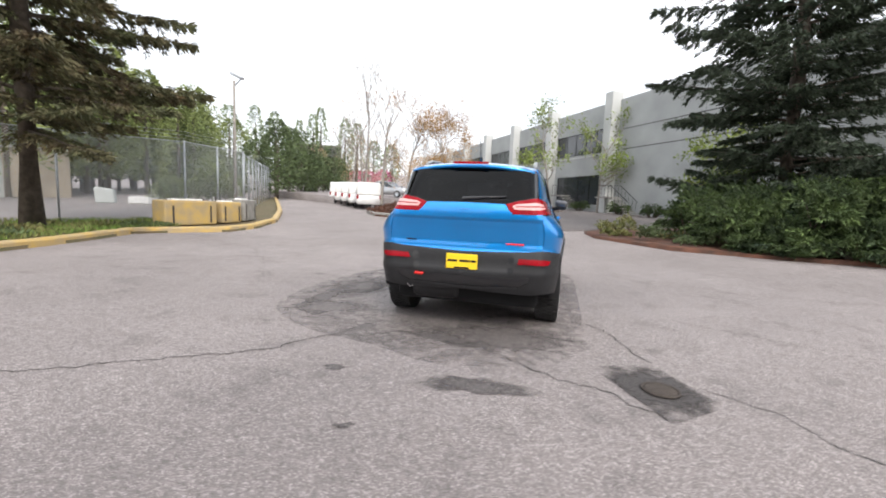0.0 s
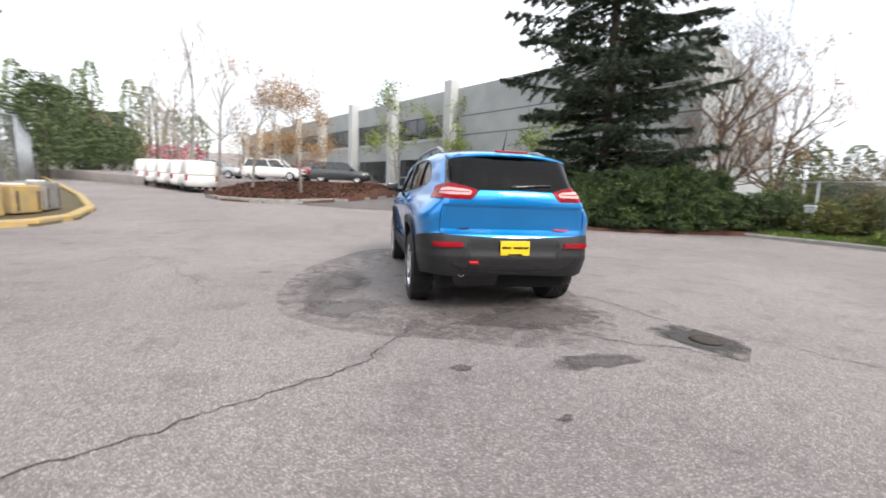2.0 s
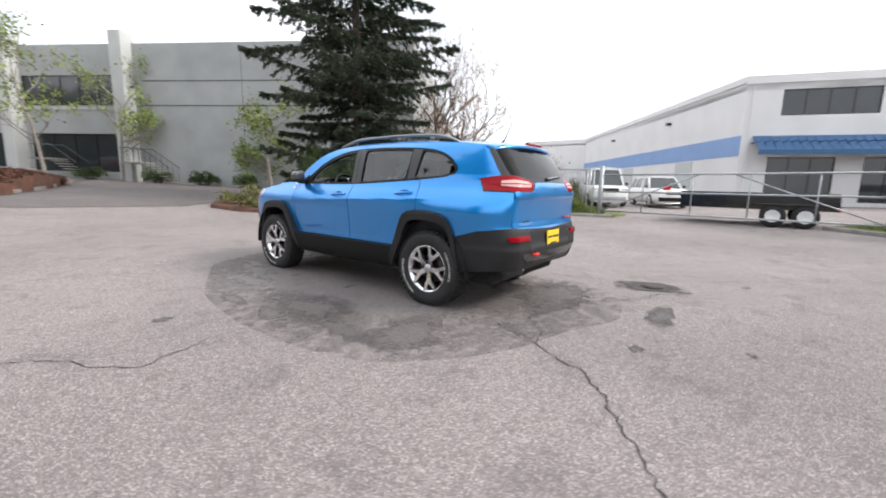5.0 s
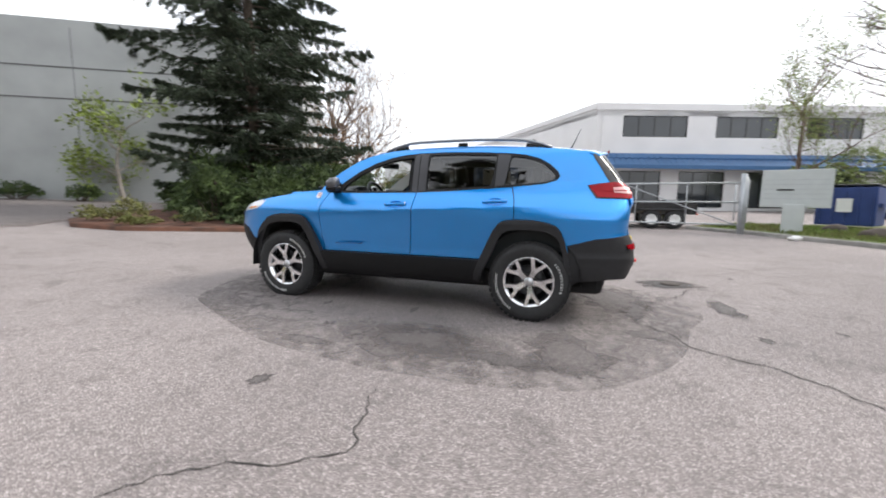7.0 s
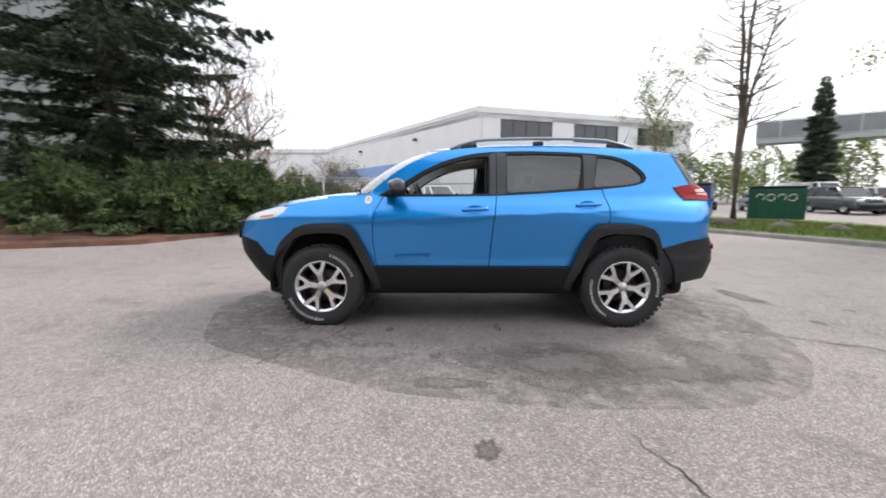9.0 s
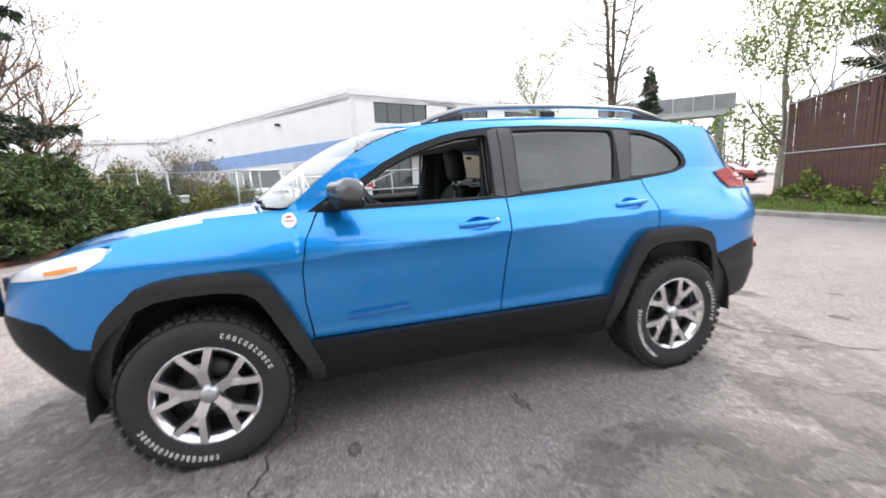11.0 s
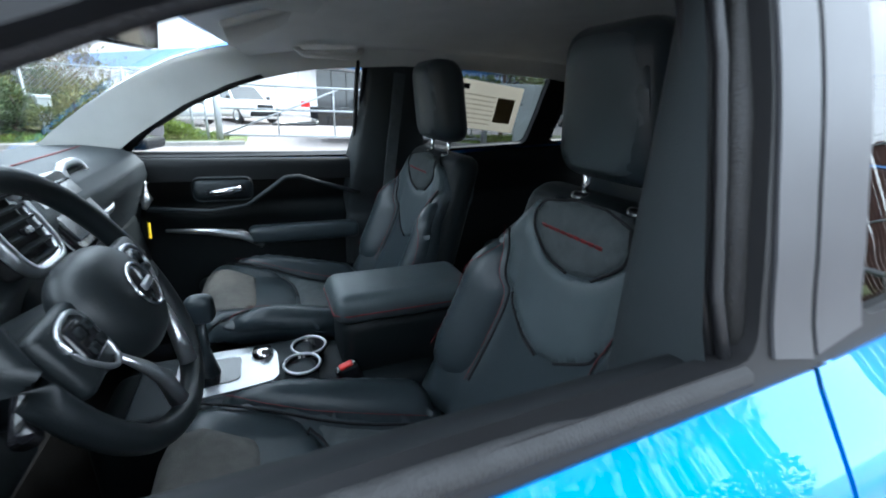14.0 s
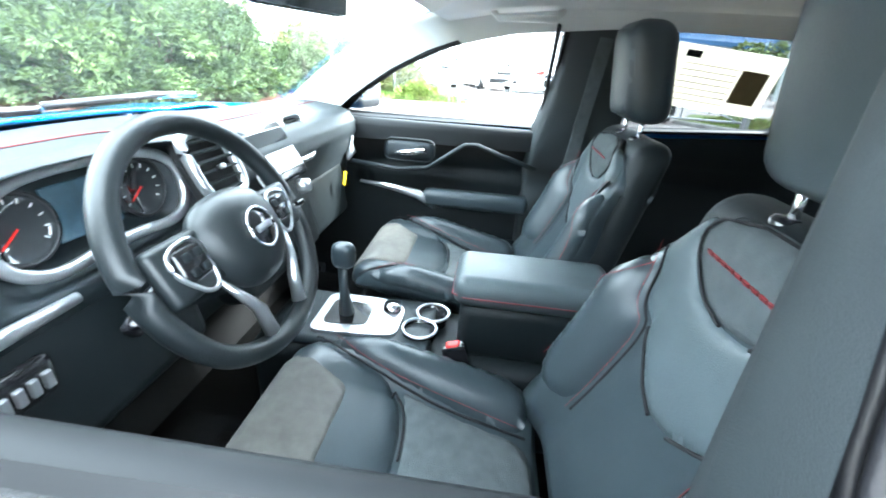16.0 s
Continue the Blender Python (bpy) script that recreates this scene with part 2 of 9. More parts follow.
def asphalt(name="weathered_asphalt", shade=1.0, patchy=False, rough=0.85, cover=0.0):
    """Weathered asphalt: pale and dark stones in binder, with mottling at several sizes. patchy: lies over the lot with ragged, broken edges."""
    m = bpy.data.materials.new(name)
    m.use_nodes = True
    nt = m.node_tree
    N, L = nt.nodes.new, nt.links.new
    b = nt.nodes["Principled BSDF"]
    b.inputs["Roughness"].default_value = rough
    tc, geo = N("ShaderNodeTexCoord"), N("ShaderNodeNewGeometry")
    where = geo.outputs["Position"]

    def ramp(src, stops):
        r = N("ShaderNodeValToRGB")
        e = r.color_ramp.elements
        while len(e) < len(stops):
            e.new(0.5)
        for k, (p, c) in enumerate(stops):
            e[k].position, e[k].color = p, (c, c * 0.968, c * 0.96, 1) if not isinstance(c, tuple) else (*c, 1)
        L(src, r.inputs[0])
        return r.outputs[0]

    def noise_at(scale, detail=6.0, rgh=0.55):
        n = N("ShaderNodeTexNoise")
        n.inputs["Scale"].default_value, n.inputs["Detail"].default_value, n.inputs["Roughness"].default_value = scale, detail, rgh
        L(where, n.inputs["Vector"])
        return n.outputs["Fac"]

    def times(a, c):
        x = N("ShaderNodeMix")
        x.data_type, x.blend_type, x.inputs[0].default_value = "RGBA", "MULTIPLY", 1.0
        L(a, x.inputs[6])
        L(c, x.inputs[7])
        return x.outputs[2]
    grain = N("ShaderNodeTexVoronoi")
    grain.inputs["Scale"].default_value = 130
    L(where, grain.inputs["Vector"])
    sep = N("ShaderNodeSeparateColor")
    L(grain.outputs["Color"], sep.inputs[0])
    col = ramp(sep.outputs[0], [(0.0, 0.17 * shade), (0.55, 0.25 * shade), (0.82, 0.31 * shade), (0.97, 0.46 * shade)])
    col = times(col, ramp(noise_at(0.3, 8), [(0.3, 0.8), (0.7, 1.1)]))
    col = times(col, ramp(noise_at(2.2, 7, 0.65), [(0.3, 0.72), (0.46, 1.0), (0.75, 1.06)]))
    col = times(col, ramp(noise_at(22, 4), [(0.3, 0.82), (0.6, 1.05)]))
    L(col, b.inputs["Base Color"])
    bn = N("ShaderNodeBump")
    bn.inputs["Strength"].default_value, bn.inputs["Distance"].default_value = 0.7, 0.005
    L(grain.outputs["Distance"], bn.inputs["Height"])
    L(bn.outputs["Normal"], b.inputs["Normal"])
    if patchy:
        # ragged cover: strong in the middle of the sheet, broken towards its rim
        mp, ln, ad, mr = N("ShaderNodeVectorMath"), N("ShaderNodeVectorMath"), N("ShaderNodeMath"), N("ShaderNodeMapRange")
        mp.operation, mp.inputs[1].default_value = "SUBTRACT", (0.5, 0.5, 0.0)
        sx = N("ShaderNodeVectorMath")
        sx.operation, sx.inputs[1].default_value = "MULTIPLY", (1, 1, 0)
        L(tc.outputs["Generated"], mp.inputs[0])
        L(mp.outputs[0], sx.inputs[0])
        ln.operation = "LENGTH"
        L(sx.outputs[0], ln.inputs[0])
        ad.operation = "SUBTRACT"
        L(noise_at(5.5, 8, 0.68), ad.inputs[0])
        L(ln.outputs["Value"], ad.inputs[1])
        mr.inputs["From Min"].default_value, mr.inputs["From Max"].default_value = -cover, 0.3 - cover
        L(ad.outputs[0], mr.inputs["Value"])
        tr, mx = N("ShaderNodeBsdfTransparent"), N("ShaderNodeMixShader")
        L(mr.outputs[0], mx.inputs[0])
        L(tr.outputs[0], mx.inputs[1])
        L(b.outputs[0], mx.inputs[2])
        L(mx.outputs[0], nt.nodes["Material Output"].inputs[0])
    return m


M["asphalt"] = asphalt()
M["darkasphalt"] = asphalt("dark_driveway_asphalt", 0.55)
M["stain"] = asphalt("oil_stained_asphalt", 0.42, True, 0.7)
# damp tones that also carry the car's soft shade
M["damp"] = asphalt("damp_shade_asphalt", 0.55, True, 0.72)
M["wetshade"] = asphalt("wet_shade_asphalt", 0.8, True, 0.66, 0.1)
M["repair"] = asphalt("dark_repair_asphalt", 0.24, True, 0.75)
M["crack"] = mat("crack_filler", (0.05, 0.046, 0.042), 0.9, 0, 0.4, 9, 0.5, 90)


# ---- mesh helpers ----
def link(name, bm, material, parent=None, label="", smooth=True, kind="", category=""):
    me = bpy.data.meshes.new(name)
    bm.to_mesh(me)
    bm.free()
    for p in me.polygons:
        p.use_smooth = smooth
    for m in (material if isinstance(material, (list, tuple)) else [material]):
        me.materials.append(m)
    ob = new(name, me)
    if parent:
        ob.parent = parent
    return tagged(ob, label, category, "", kind)


def part(name, bm, material, parent, label="", smooth=True):
    return link(name, bm, material, parent, label, smooth)


def thing(name, label, category, at=(0, 0, 0), rz=0, group=""):
    ob = new(name)
    ob.matrix_basis = pose(*at, 0, 0, rz)
    return tagged(ob, label, category, group)


def box(cx, cy, cz, sx, sy, sz, bev=0.0, bm=None, rot=None, seg=1):
    """A box by centre and size, edges rounded by bev."""
    b2 = bmesh.new()
    bmesh.ops.create_cube(b2, size=1)
    bmesh.ops.scale(b2, vec=(sx, sy, sz), verts=b2.verts)
    if bev:
        bmesh.ops.bevel(b2, geom=b2.edges[:], offset=bev, segments=seg + 1, affect="EDGES", profile=0.5)
    if rot:
        bmesh.ops.transform(b2, matrix=pose(0, 0, 0, *rot), verts=b2.verts)
    bmesh.ops.translate(b2, vec=(cx, cy, cz), verts=b2.verts)
    if bm is None:
        return b2
    merge(bm, b2)
    return bm


def merge(bm, other):
    me = bpy.data.meshes.new("tmp")
    other.to_mesh(me)
    other.free()
    bm.from_mesh(me)
    bpy.data.meshes.remove(me)
    return bm


def tube(points, radius, n=8, bm=None, closed=False, cap=True):
    """A tube along points; radius is a number or one per point."""
    own = bm is None
    if own:
        bm = bmesh.new()
    P = [Vector(p) for p in points]
    R = radius if isinstance(radius, (list, tuple)) else [radius] * len(P)
    rings = []
    up = Vector((0, 0, 1))
    for i, p in enumerate(P):
        if closed:
            d = P[(i + 1) % len(P)] - P[i - 1]
        else:
            d = P[min(i + 1, len(P) - 1)] - P[max(i - 1, 0)]
        d.normalize()
        a = d.cross(up)
        if a.length < 1e-3:
            a = d.cross(Vector((1, 0, 0)))
        a.normalize()
        b = a.cross(d)
        rings.append([bm.verts.new(p + R[i] * (math.cos(k * math.tau / n) * a + math.sin(k * math.tau / n) * b)) for k in range(n)])
    last = len(P) if closed else len(P) - 1
    for i in range(last):
        r0, r1 = rings[i], rings[(i + 1) % len(P)]
        for k in range(n):
            bm.faces.new((r0[k], r0[(k + 1) % n], r1[(k + 1) % n], r1[k]))
    if cap and not closed:
        bm.faces.new(rings[0][::-1])
        bm.faces.new(rings[-1])
    if own:
        bmesh.ops.recalc_face_normals(bm, faces=bm.faces[:])
    return bm


def lathe(profile, n=32, axis="x", bm=None, a0=0.0, a1=math.tau):
    """A profile of (radius, along) turned round an axis."""
    if bm is None:
        bm = bmesh.new()
    full = abs(a1 - a0 - math.tau) < 1e-6
    m = n if full else n + 1
    rows = []
    for r, h in profile:
        row = []
        for k in range(m):
            a = a0 + (a1 - a0) * k / n
            c, s = r * math.cos(a), r * math.sin(a)
            row.append(bm.verts.new((h, c, s) if axis == "x" else (c, s, h) if axis == "z" else (c, h, s)))
        rows.append(row)
    for i in range(len(rows) - 1):
        for k in range(n):
            q = (rows[i][k], rows[i][(k + 1) % m], rows[i + 1][(k + 1) % m], rows[i + 1][k])
            bm.faces.new(q)
    bmesh.ops.recalc_face_normals(bm, faces=bm.faces[:])
    return bm


def prism(outline, z0, z1, bm=None):
    """A plan outline of (x, y) drawn up from z0 to z1."""
    own = bm is None
    if own:
        bm = bmesh.new()
    lo = [bm.verts.new((x, y, z0)) for x, y in outline]
    hi = [bm.verts.new((x, y, z1)) for x, y in outline]
    n = len(outline)
    fs = [bm.faces.new(hi), bm.faces.new(lo[::-1])]
    for i in range(n):
        fs.append(bm.faces.new((lo[i], lo[(i + 1) % n], hi[(i + 1) % n], hi[i])))
    bmesh.ops.recalc_face_normals(bm, faces=fs)
    return bm


def hermite(pts):
    """A smooth function through (u, v) points."""
    xs = [p[0] for p in pts]
    ys = [p[1] for p in pts]
    n = len(xs)
    tg = []
    for i in range(n):
        a, b = max(i - 1, 0), min(i + 1, n - 1)
        tg.append((ys[b] - ys[a]) / (xs[b] - xs[a]))

    def f(x):
        if x <= xs[0]:
            return ys[0]
        if x >= xs[-1]:
            return ys[-1]
        i = next(k for k in range(n - 1) if x <= xs[k + 1])
        h = xs[i + 1] - xs[i]
        t = (x - xs[i]) / h
        return ((2 * t**3 - 3 * t * t + 1) * ys[i] + (t**3 - 2 * t * t + t) * h * tg[i]
                + (-2 * t**3 + 3 * t * t) * ys[i + 1] + (t**3 - t * t) * h * tg[i + 1])
    return f


def step01(x, a, b):
    t = min(1, max(0, (x - a) / (b - a)))
    return t * t * (3 - 2 * t)


def soft(v, k=2.0):
    return k * math.log1p(math.exp(min(40, v / k)))


def ground_z(x, y):
    """The lot is level by the car and climbs gently ahead and towards the street."""
    return 0.036 * soft(y - 4) + 0.015 * soft(x - 9) + (0.0004 * (y - 40) ** 2 if y > 40 else 0) - 0.036 * soft(-4) - 0.015 * soft(-9)



def translucent_paper():
    """Thin paper that lets daylight through."""
    m = M["paper"]
    nt = m.node_tree
    b = nt.nodes["Principled BSDF"]
    tl, mx = nt.nodes.new("ShaderNodeBsdfTranslucent"), nt.nodes.new("ShaderNodeMixShader")
    tl.inputs[0].default_value = (0.78, 0.75, 0.68, 1)
    mx.inputs[0].default_value = 0.55
    nt.links.new(b.outputs[0], mx.inputs[1])
    nt.links.new(tl.outputs[0], mx.inputs[2])
    nt.links.new(mx.outputs[0], nt.nodes["Material Output"].inputs[0])


translucent_paper()
# ---- ground and setting ----
from mathutils.geometry import delaunay_2d_cdt


def inside(p, poly):
    x, y = p
    c = False
    n = len(poly)
    for i in range(n):
        x0, y0 = poly[i]
        x1, y1 = poly[i - 1]
        if (y0 > y) != (y1 > y) and x < (x1 - x0) * (y - y0) / (y1 - y0) + x0:
            c = not c
    return c


def edge_dist(p, poly):
    best = 9e9
    px, py = p
    for i in range(len(poly)):
        ax, ay = poly[i - 1]
        bx, by = poly[i]
        dx, dy = bx - ax, by - ay
        q = dx * dx + dy * dy
        t = 0 if q == 0 else max(0, min(1, ((px - ax) * dx + (py - ay) * dy) / q))
        best = min(best, math.hypot(px - ax - t * dx, py - ay - t * dy))
    return best


def dense(poly, step, closed=True):
    out = []
    n = len(poly)
    for i in range(n if closed else n - 1):
        a, b = poly[i], poly[(i + 1) % n]
        k = max(1, int(math.ceil(math.hypot(b[0] - a[0], b[1] - a[1]) / step)))
        out += [(a[0] + (b[0] - a[0]) * j / k, a[1] + (b[1] - a[1]) * j / k) for j in range(k)]
    if not closed:
        out.append(tuple(poly[-1]))
    return out


def rounded(poly, r=0.3, n=4):
    """An outline with its corners cut round."""
    out = []
    m = len(poly)
    for i in range(m):
        p, a, b = Vector(poly[i]), Vector(poly[i - 1]), Vector(poly[(i + 1) % m])
        ra = min(r, (a - p).length * 0.45)
        rb = min(r, (b - p).length * 0.45)
        s, e = p + (a - p).normalized() * ra, p + (b - p).normalized() * rb
        for k in range(n + 1):
            t = k / n
            q = s * (1 - t) ** 2 + p * 2 * t * (1 - t) + e * t * t
            out.append((q.x, q.y))
    return out


def fill2d(outline, holes=(), step=0.06, jitter=False, sx=1.0):
    """Triangles that fill an outline less its holes, with an even net of points inside. Also gives the rim's edges."""
    rims = [dense(outline, step)] + [dense(h, step) for h in holes]
    V, E = [], []
    for rim in rims:
        o = len(V)
        V += [Vector(p) for p in rim]
        E += [(o + i, o + (i + 1) % len(rim)) for i in range(len(rim))]
    xs = [p[0] for p in rims[0]]
    ys = [p[1] for p in rims[0]]
    gx = np.arange(min(xs) + step / 2, max(xs), step)
    gy = np.arange(min(ys) + step / 2, max(ys), step)
    for j, b in enumerate(gy):
        for a in gx:
            p = (a + (step / 2 if j % 2 else 0), b)
            if inside(p, rims[0]) and not any(inside(p, h) for h in rims[1:]):
                if min(edge_dist(p, r) for r in rims) > step * 0.4:
                    V.append(Vector(p))
    vs, es, fs, _, _, _ = delaunay_2d_cdt(V, E, [], 0, 1e-6)
    tris = []
    for f in fs:
        c = sum((vs[i] for i in f), Vector((0, 0))) / len(f)
        if inside(c, rims[0]) and not any(inside(c, h) for h in rims[1:]):
            tris.append(tuple(f))
    return vs, tris


def rim_edges(tris):
    seen = {}
    for f in tris:
        for i in range(len(f)):
            e = (f[i], f[(i + 1) % len(f)])
            seen[tuple(sorted(e))] = seen.get(tuple(sorted(e)), 0) + 1
    return [e for e, n in seen.items() if n == 1]


def drape(name, outline, dz, material, step=0.6, skirt=0.4, height=None, label="", kind="structure", category="", smooth=True):
    """A sheet laid over the ground, dz above it, with its sides turned down."""
    vs, tris = fill2d(outline, (), step)
    bm = bmesh.new()
    h = height or (lambda x, y: ground_z(x, y) + dz)
    top = [bm.verts.new((v.x, v.y, h(v.x, v.y))) for v in vs]
    for f in tris:
        bm.faces.new([top[i] for i in f])
    low = {}
    for a, b in rim_edges(tris):
        for i in (a, b):
            if i not in low:
                low[i] = bm.verts.new((vs[i].x, vs[i].y, ground_z(vs[i].x, vs[i].y) - skirt))
        bm.faces.new((top[a], top[b], low[b], low[a]))
    bmesh.ops.recalc_face_normals(bm, faces=bm.faces[:])
    return link(name, bm, material, None, label, smooth, kind, category)


def ground_sheet():
    def ticks(lo, hi):
        t = [0.0]
        while t[-1] < hi:
            t.append(t[-1] + max(1.0, 0.07 * t[-1]))
        s = [0.0]
        while s[-1] < -lo:
            s.append(s[-1] + max(1.0, 0.07 * s[-1]))
        return [-v for v in s[:0:-1]] + t
    xs, ys = ticks(-900, 900), ticks(-900, 900)
    bm = bmesh.new()
    rows = [[bm.verts.new((x, y, min(ground_z(x, y), 16))) for x in xs] for y in ys]
    for j in range(len(ys) - 1):
        for i in range(len(xs) - 1):
            bm.faces.new((rows[j][i], rows[j][i + 1], rows[j + 1][i + 1], rows[j + 1][i]))
    return link("ground", bm, M["asphalt"], None, "worn pale grey asphalt lot with stones showing", True, "structure", "ground")


ground_sheet()


def kerb(name, line, w=0.16, h=0.14, material=None, label=""):
    """A kerb of rounded section along a plan line, in real height."""
    pts = dense(line, 0.5, False)
    bm = bmesh.new()
    prof = [(0, -0.2), (0, h - 0.04), (0.04, h), (w - 0.03, h), (w, h - 0.03), (w, -0.2)]
    rows = []
    rnd = random.Random(4)
    for i, p in enumerate(pts):
        a, b = pts[max(i - 1, 0)], pts[min(i + 1, len(pts) - 1)]
        d = Vector((b[0] - a[0], b[1] - a[1])).normalized()
        nrm = Vector((-d.y, d.x))
        z = ground_z(*p)
        j = rnd.uniform(-0.008, 0.008)
        rows.append([bm.verts.new((p[0] + nrm.x * (u + j), p[1] + nrm.y * (u + j), z + v + (j if v > 0 else 0))) for u, v in prof])
    for i in range(len(rows) - 1):
        for k in range(len(prof) - 1):
            bm.faces.new((rows[i][k], rows[i][k + 1], rows[i + 1][k + 1], rows[i + 1][k]))
    bmesh.ops.recalc_face_normals(bm, faces=bm.faces[:])
    return link(name, bm, material, None, label, False, "structure", "kerb")


# planting beds and verges
KERB_L = [(-8.6, -8), (-8.8, -3), (-9.0, -0.5), (-9.6, 1.5), (-10.3, 3.2), (-9.6, 4.2), (-8.7, 5.0), (-8.8, 6.5), (-9.8, 9), (-13, 14), (-18, 21), (-26, 32)]
kerb("kerb_left", KERB_L, 0.24, 0.17, M["ykerb"], "chipped yellow painted concrete kerb")
drape("verge_left", KERB_L + [(-30, 34), (-14.6, 13), (-13.0, 8), (-16, 2), (-17, -8)], 0.07, M["litter"], 0.7, label="weedy verge of brown litter and low ivy", category="verge")
KERB_SPR = [(13.2, 5.2), (10.9, 5.6), (7.5, 6.1), (4.4, 7.0), (2.6, 9.4), (2.4, 11.0), (3.2, 12.5), (6, 14.5), (9, 15.5)]
# dark strip put in for the soil and shadow edge under the hedge
kerb("kerb_spruce", KERB_SPR[::-1], 0.1, 0.04, M["rock"], "low dark edge strip of the bed, soil and painted shadow in one")
drape("bed_spruce", KERB_SPR + [(20, 16), (30, 12), (20, 5.5)], 0.1, M["mulch"], 0.7, label="red-brown bark mulch bed", category="planting bed")
KERB_E = [(12.9, 1.0), (12.4, 3.0), (11.3, 5.3)]
drape("verge_east", [(12.6, 0.6), (12.1, 3.0), (11.0, 5.5), (14, 6.2), (24, 6.4), (24, 4.8), (15.6, 2.5), (14.2, 0.5)], 0.1, M["grass"], 0.6, label="rough grass and weeds along the fence", category="verge")
kerb("kerb_east", [(12.7, 0.6), (12.1, 3.0), (10.95, 5.5)], 0.14, 0.12, M["kerb"], "dirty grey kerb")
KERB_S = [(13.2, -5.6), (11.6, -7.2), (8.5, -8.9), (5.2, -10.2), (2.5, -10.3), (-3, -10.6), (-12, -10.8)]
kerb("kerb_south", KERB_S[::-1], 0.16, 0.13, M["kerb"], "mossy grey kerb with a yellowed edge")
drape("verge_south", KERB_S + [(-12, -14), (2, -11.4), (8, -15.5), (13, -16.5), (17, -13), (15.5, -7)], 0.11, M["grass"], 0.6, label="green spring grass strip behind the kerb", category="verge")


def bank_z(x, y):
    """The mulch island rises to the upper parking level."""
    t = min(1, max(0, (y - 14.5 + (x + 6) * 0.0) / 7.5))
    t = t * t * (3 - 2 * t)
    e = min(1, max(0, (2.6 - x) / 3.0))
    return ground_z(x, y) + 0.08 + 0.62 * t * e


BANK = [(-9.3, 16.8), (-8.1, 15.0), (-6.8, 14.3), (-4.8, 14.2), (-2.4, 16.6), (-0.4, 20.5), (1.6, 26), (2.6, 31), (1.8, 34), (-1.5, 33.5), (-3.5, 27), (-6, 23.5), (-8.2, 21.5)]
drape("bank", BANK, 0, M["mulch"], 0.7, 0.3, bank_z, "red-brown bark mulch bank under young trees", category="planting bed")
kerb("kerb_bank", BANK[:9], 0.17, 0.2, M["kerb"], "pale concrete kerb")
LOT2 = [(-6, 23.2), (-3.4, 26.6), (-1.3, 33.3), (1.6, 34), (-8, 49), (-34, 40), (-15.5, 25.5), (-13, 26.2)]
drape("upper_lot", LOT2, 0, M["asphalt"], 1.5, 0.4, lambda x, y: ground_z(x, y) + 0.62, "asphalt of the raised parking row", category="parking lot")


DRIVE = [(-4.5, 14.0), (-2.0, 12.5), (1.9, 11.7), (2.5, 12.2), (3.2, 12.7), (6, 14.7), (9, 15.7), (14, 16), (12, 20), (6, 29), (2.9, 31), (1.7, 26), (-0.3, 20.5), (-2.3, 16.6)]
drape("driveway", DRIVE, 0.025, M["darkasphalt"], 0.7, 0.1, label="darker newer asphalt before the offices", category="driveway")


# ---- marks on the asphalt ----
def blob(cx, cy, rx, ry, rz, seed, n=40, rough=0.25):
    rnd = random.Random(seed)
    ph = [(rnd.uniform(0, 6.28), rnd.choice((2, 3, 5, 7, 9)), rnd.uniform(0.3, 1)) for _ in range(6)]
    out = []
    c, s = math.cos(radians(rz)), math.sin(radians(rz))
    for k in range(n):
        a = k * math.tau / n
        r = 1 + rough * sum(w * math.sin(f * a + p) for p, f, w in ph) / 3
        x, y = rx * r * math.cos(a), ry * r * math.sin(a)
        out.append((cx + x * c - y * s, cy + x * s + y * c))
    return out


def flat(name, outline, z, material, label, category):
    vs, tris = fill2d(outline, (), 0.25)
    bm = bmesh.new()
    v = [bm.verts.new((p.x, p.y, ground_z(p.x, p.y) + z)) for p in vs]
    for f in tris:
        bm.faces.new([v[i] for i in f])
    bmesh.ops.recalc_face_normals(bm, faces=bm.faces[:])
    for f in bm.faces:
        if f.normal.z < 0:
            f.normal_flip()
    return link(name, bm, material, None, label, True, "structure", category)


def crack(line, w, seed, label):
    """A crack: a jagged thin sunken strip of dark filler."""
    rnd = random.Random(seed)
    pts = dense(line, 0.05, False)
    bm = bmesh.new()
    prev = None
    off = 0
    for i, p in enumerate(pts):
        a, b = pts[max(i - 1, 0)], pts[min(i + 1, len(pts) - 1)]
        d = Vector((b[0] - a[0], b[1] - a[1])).normalized()
        nrm = Vector((-d.y, d.x))
        off = off * 0.86 + rnd.uniform(-0.034, 0.034)
        ww = w * rnd.uniform(0.35, 1.2)
        row = [bm.verts.new((p[0] + nrm.x * (off + k * ww / 2), p[1] + nrm.y * (off + k * ww / 2), ground_z(*p) + 0.0045)) for k in (-1, 1)]
        if prev:
            bm.faces.new((prev[0], prev[1], row[1], row[0]))
        prev = row
    bmesh.ops.recalc_face_normals(bm, faces=bm.faces[:])
    for f in bm.faces:
        if f.normal.z < 0:
            f.normal_flip()
    return link("crack", bm, M["crack"], None, label, True, "structure", "crack")
# ---- buildings ----
def wall_frame(a, b):
    """The pose of a wall that runs from a to b in plan: x along it, y inwards (left of the run), z up."""
    d = Vector((b[0] - a[0], b[1] - a[1], 0))
    ang = math.degrees(math.atan2(d.y, d.x))
    return pose(a[0], a[1], 0, 0, 0, ang), d.length


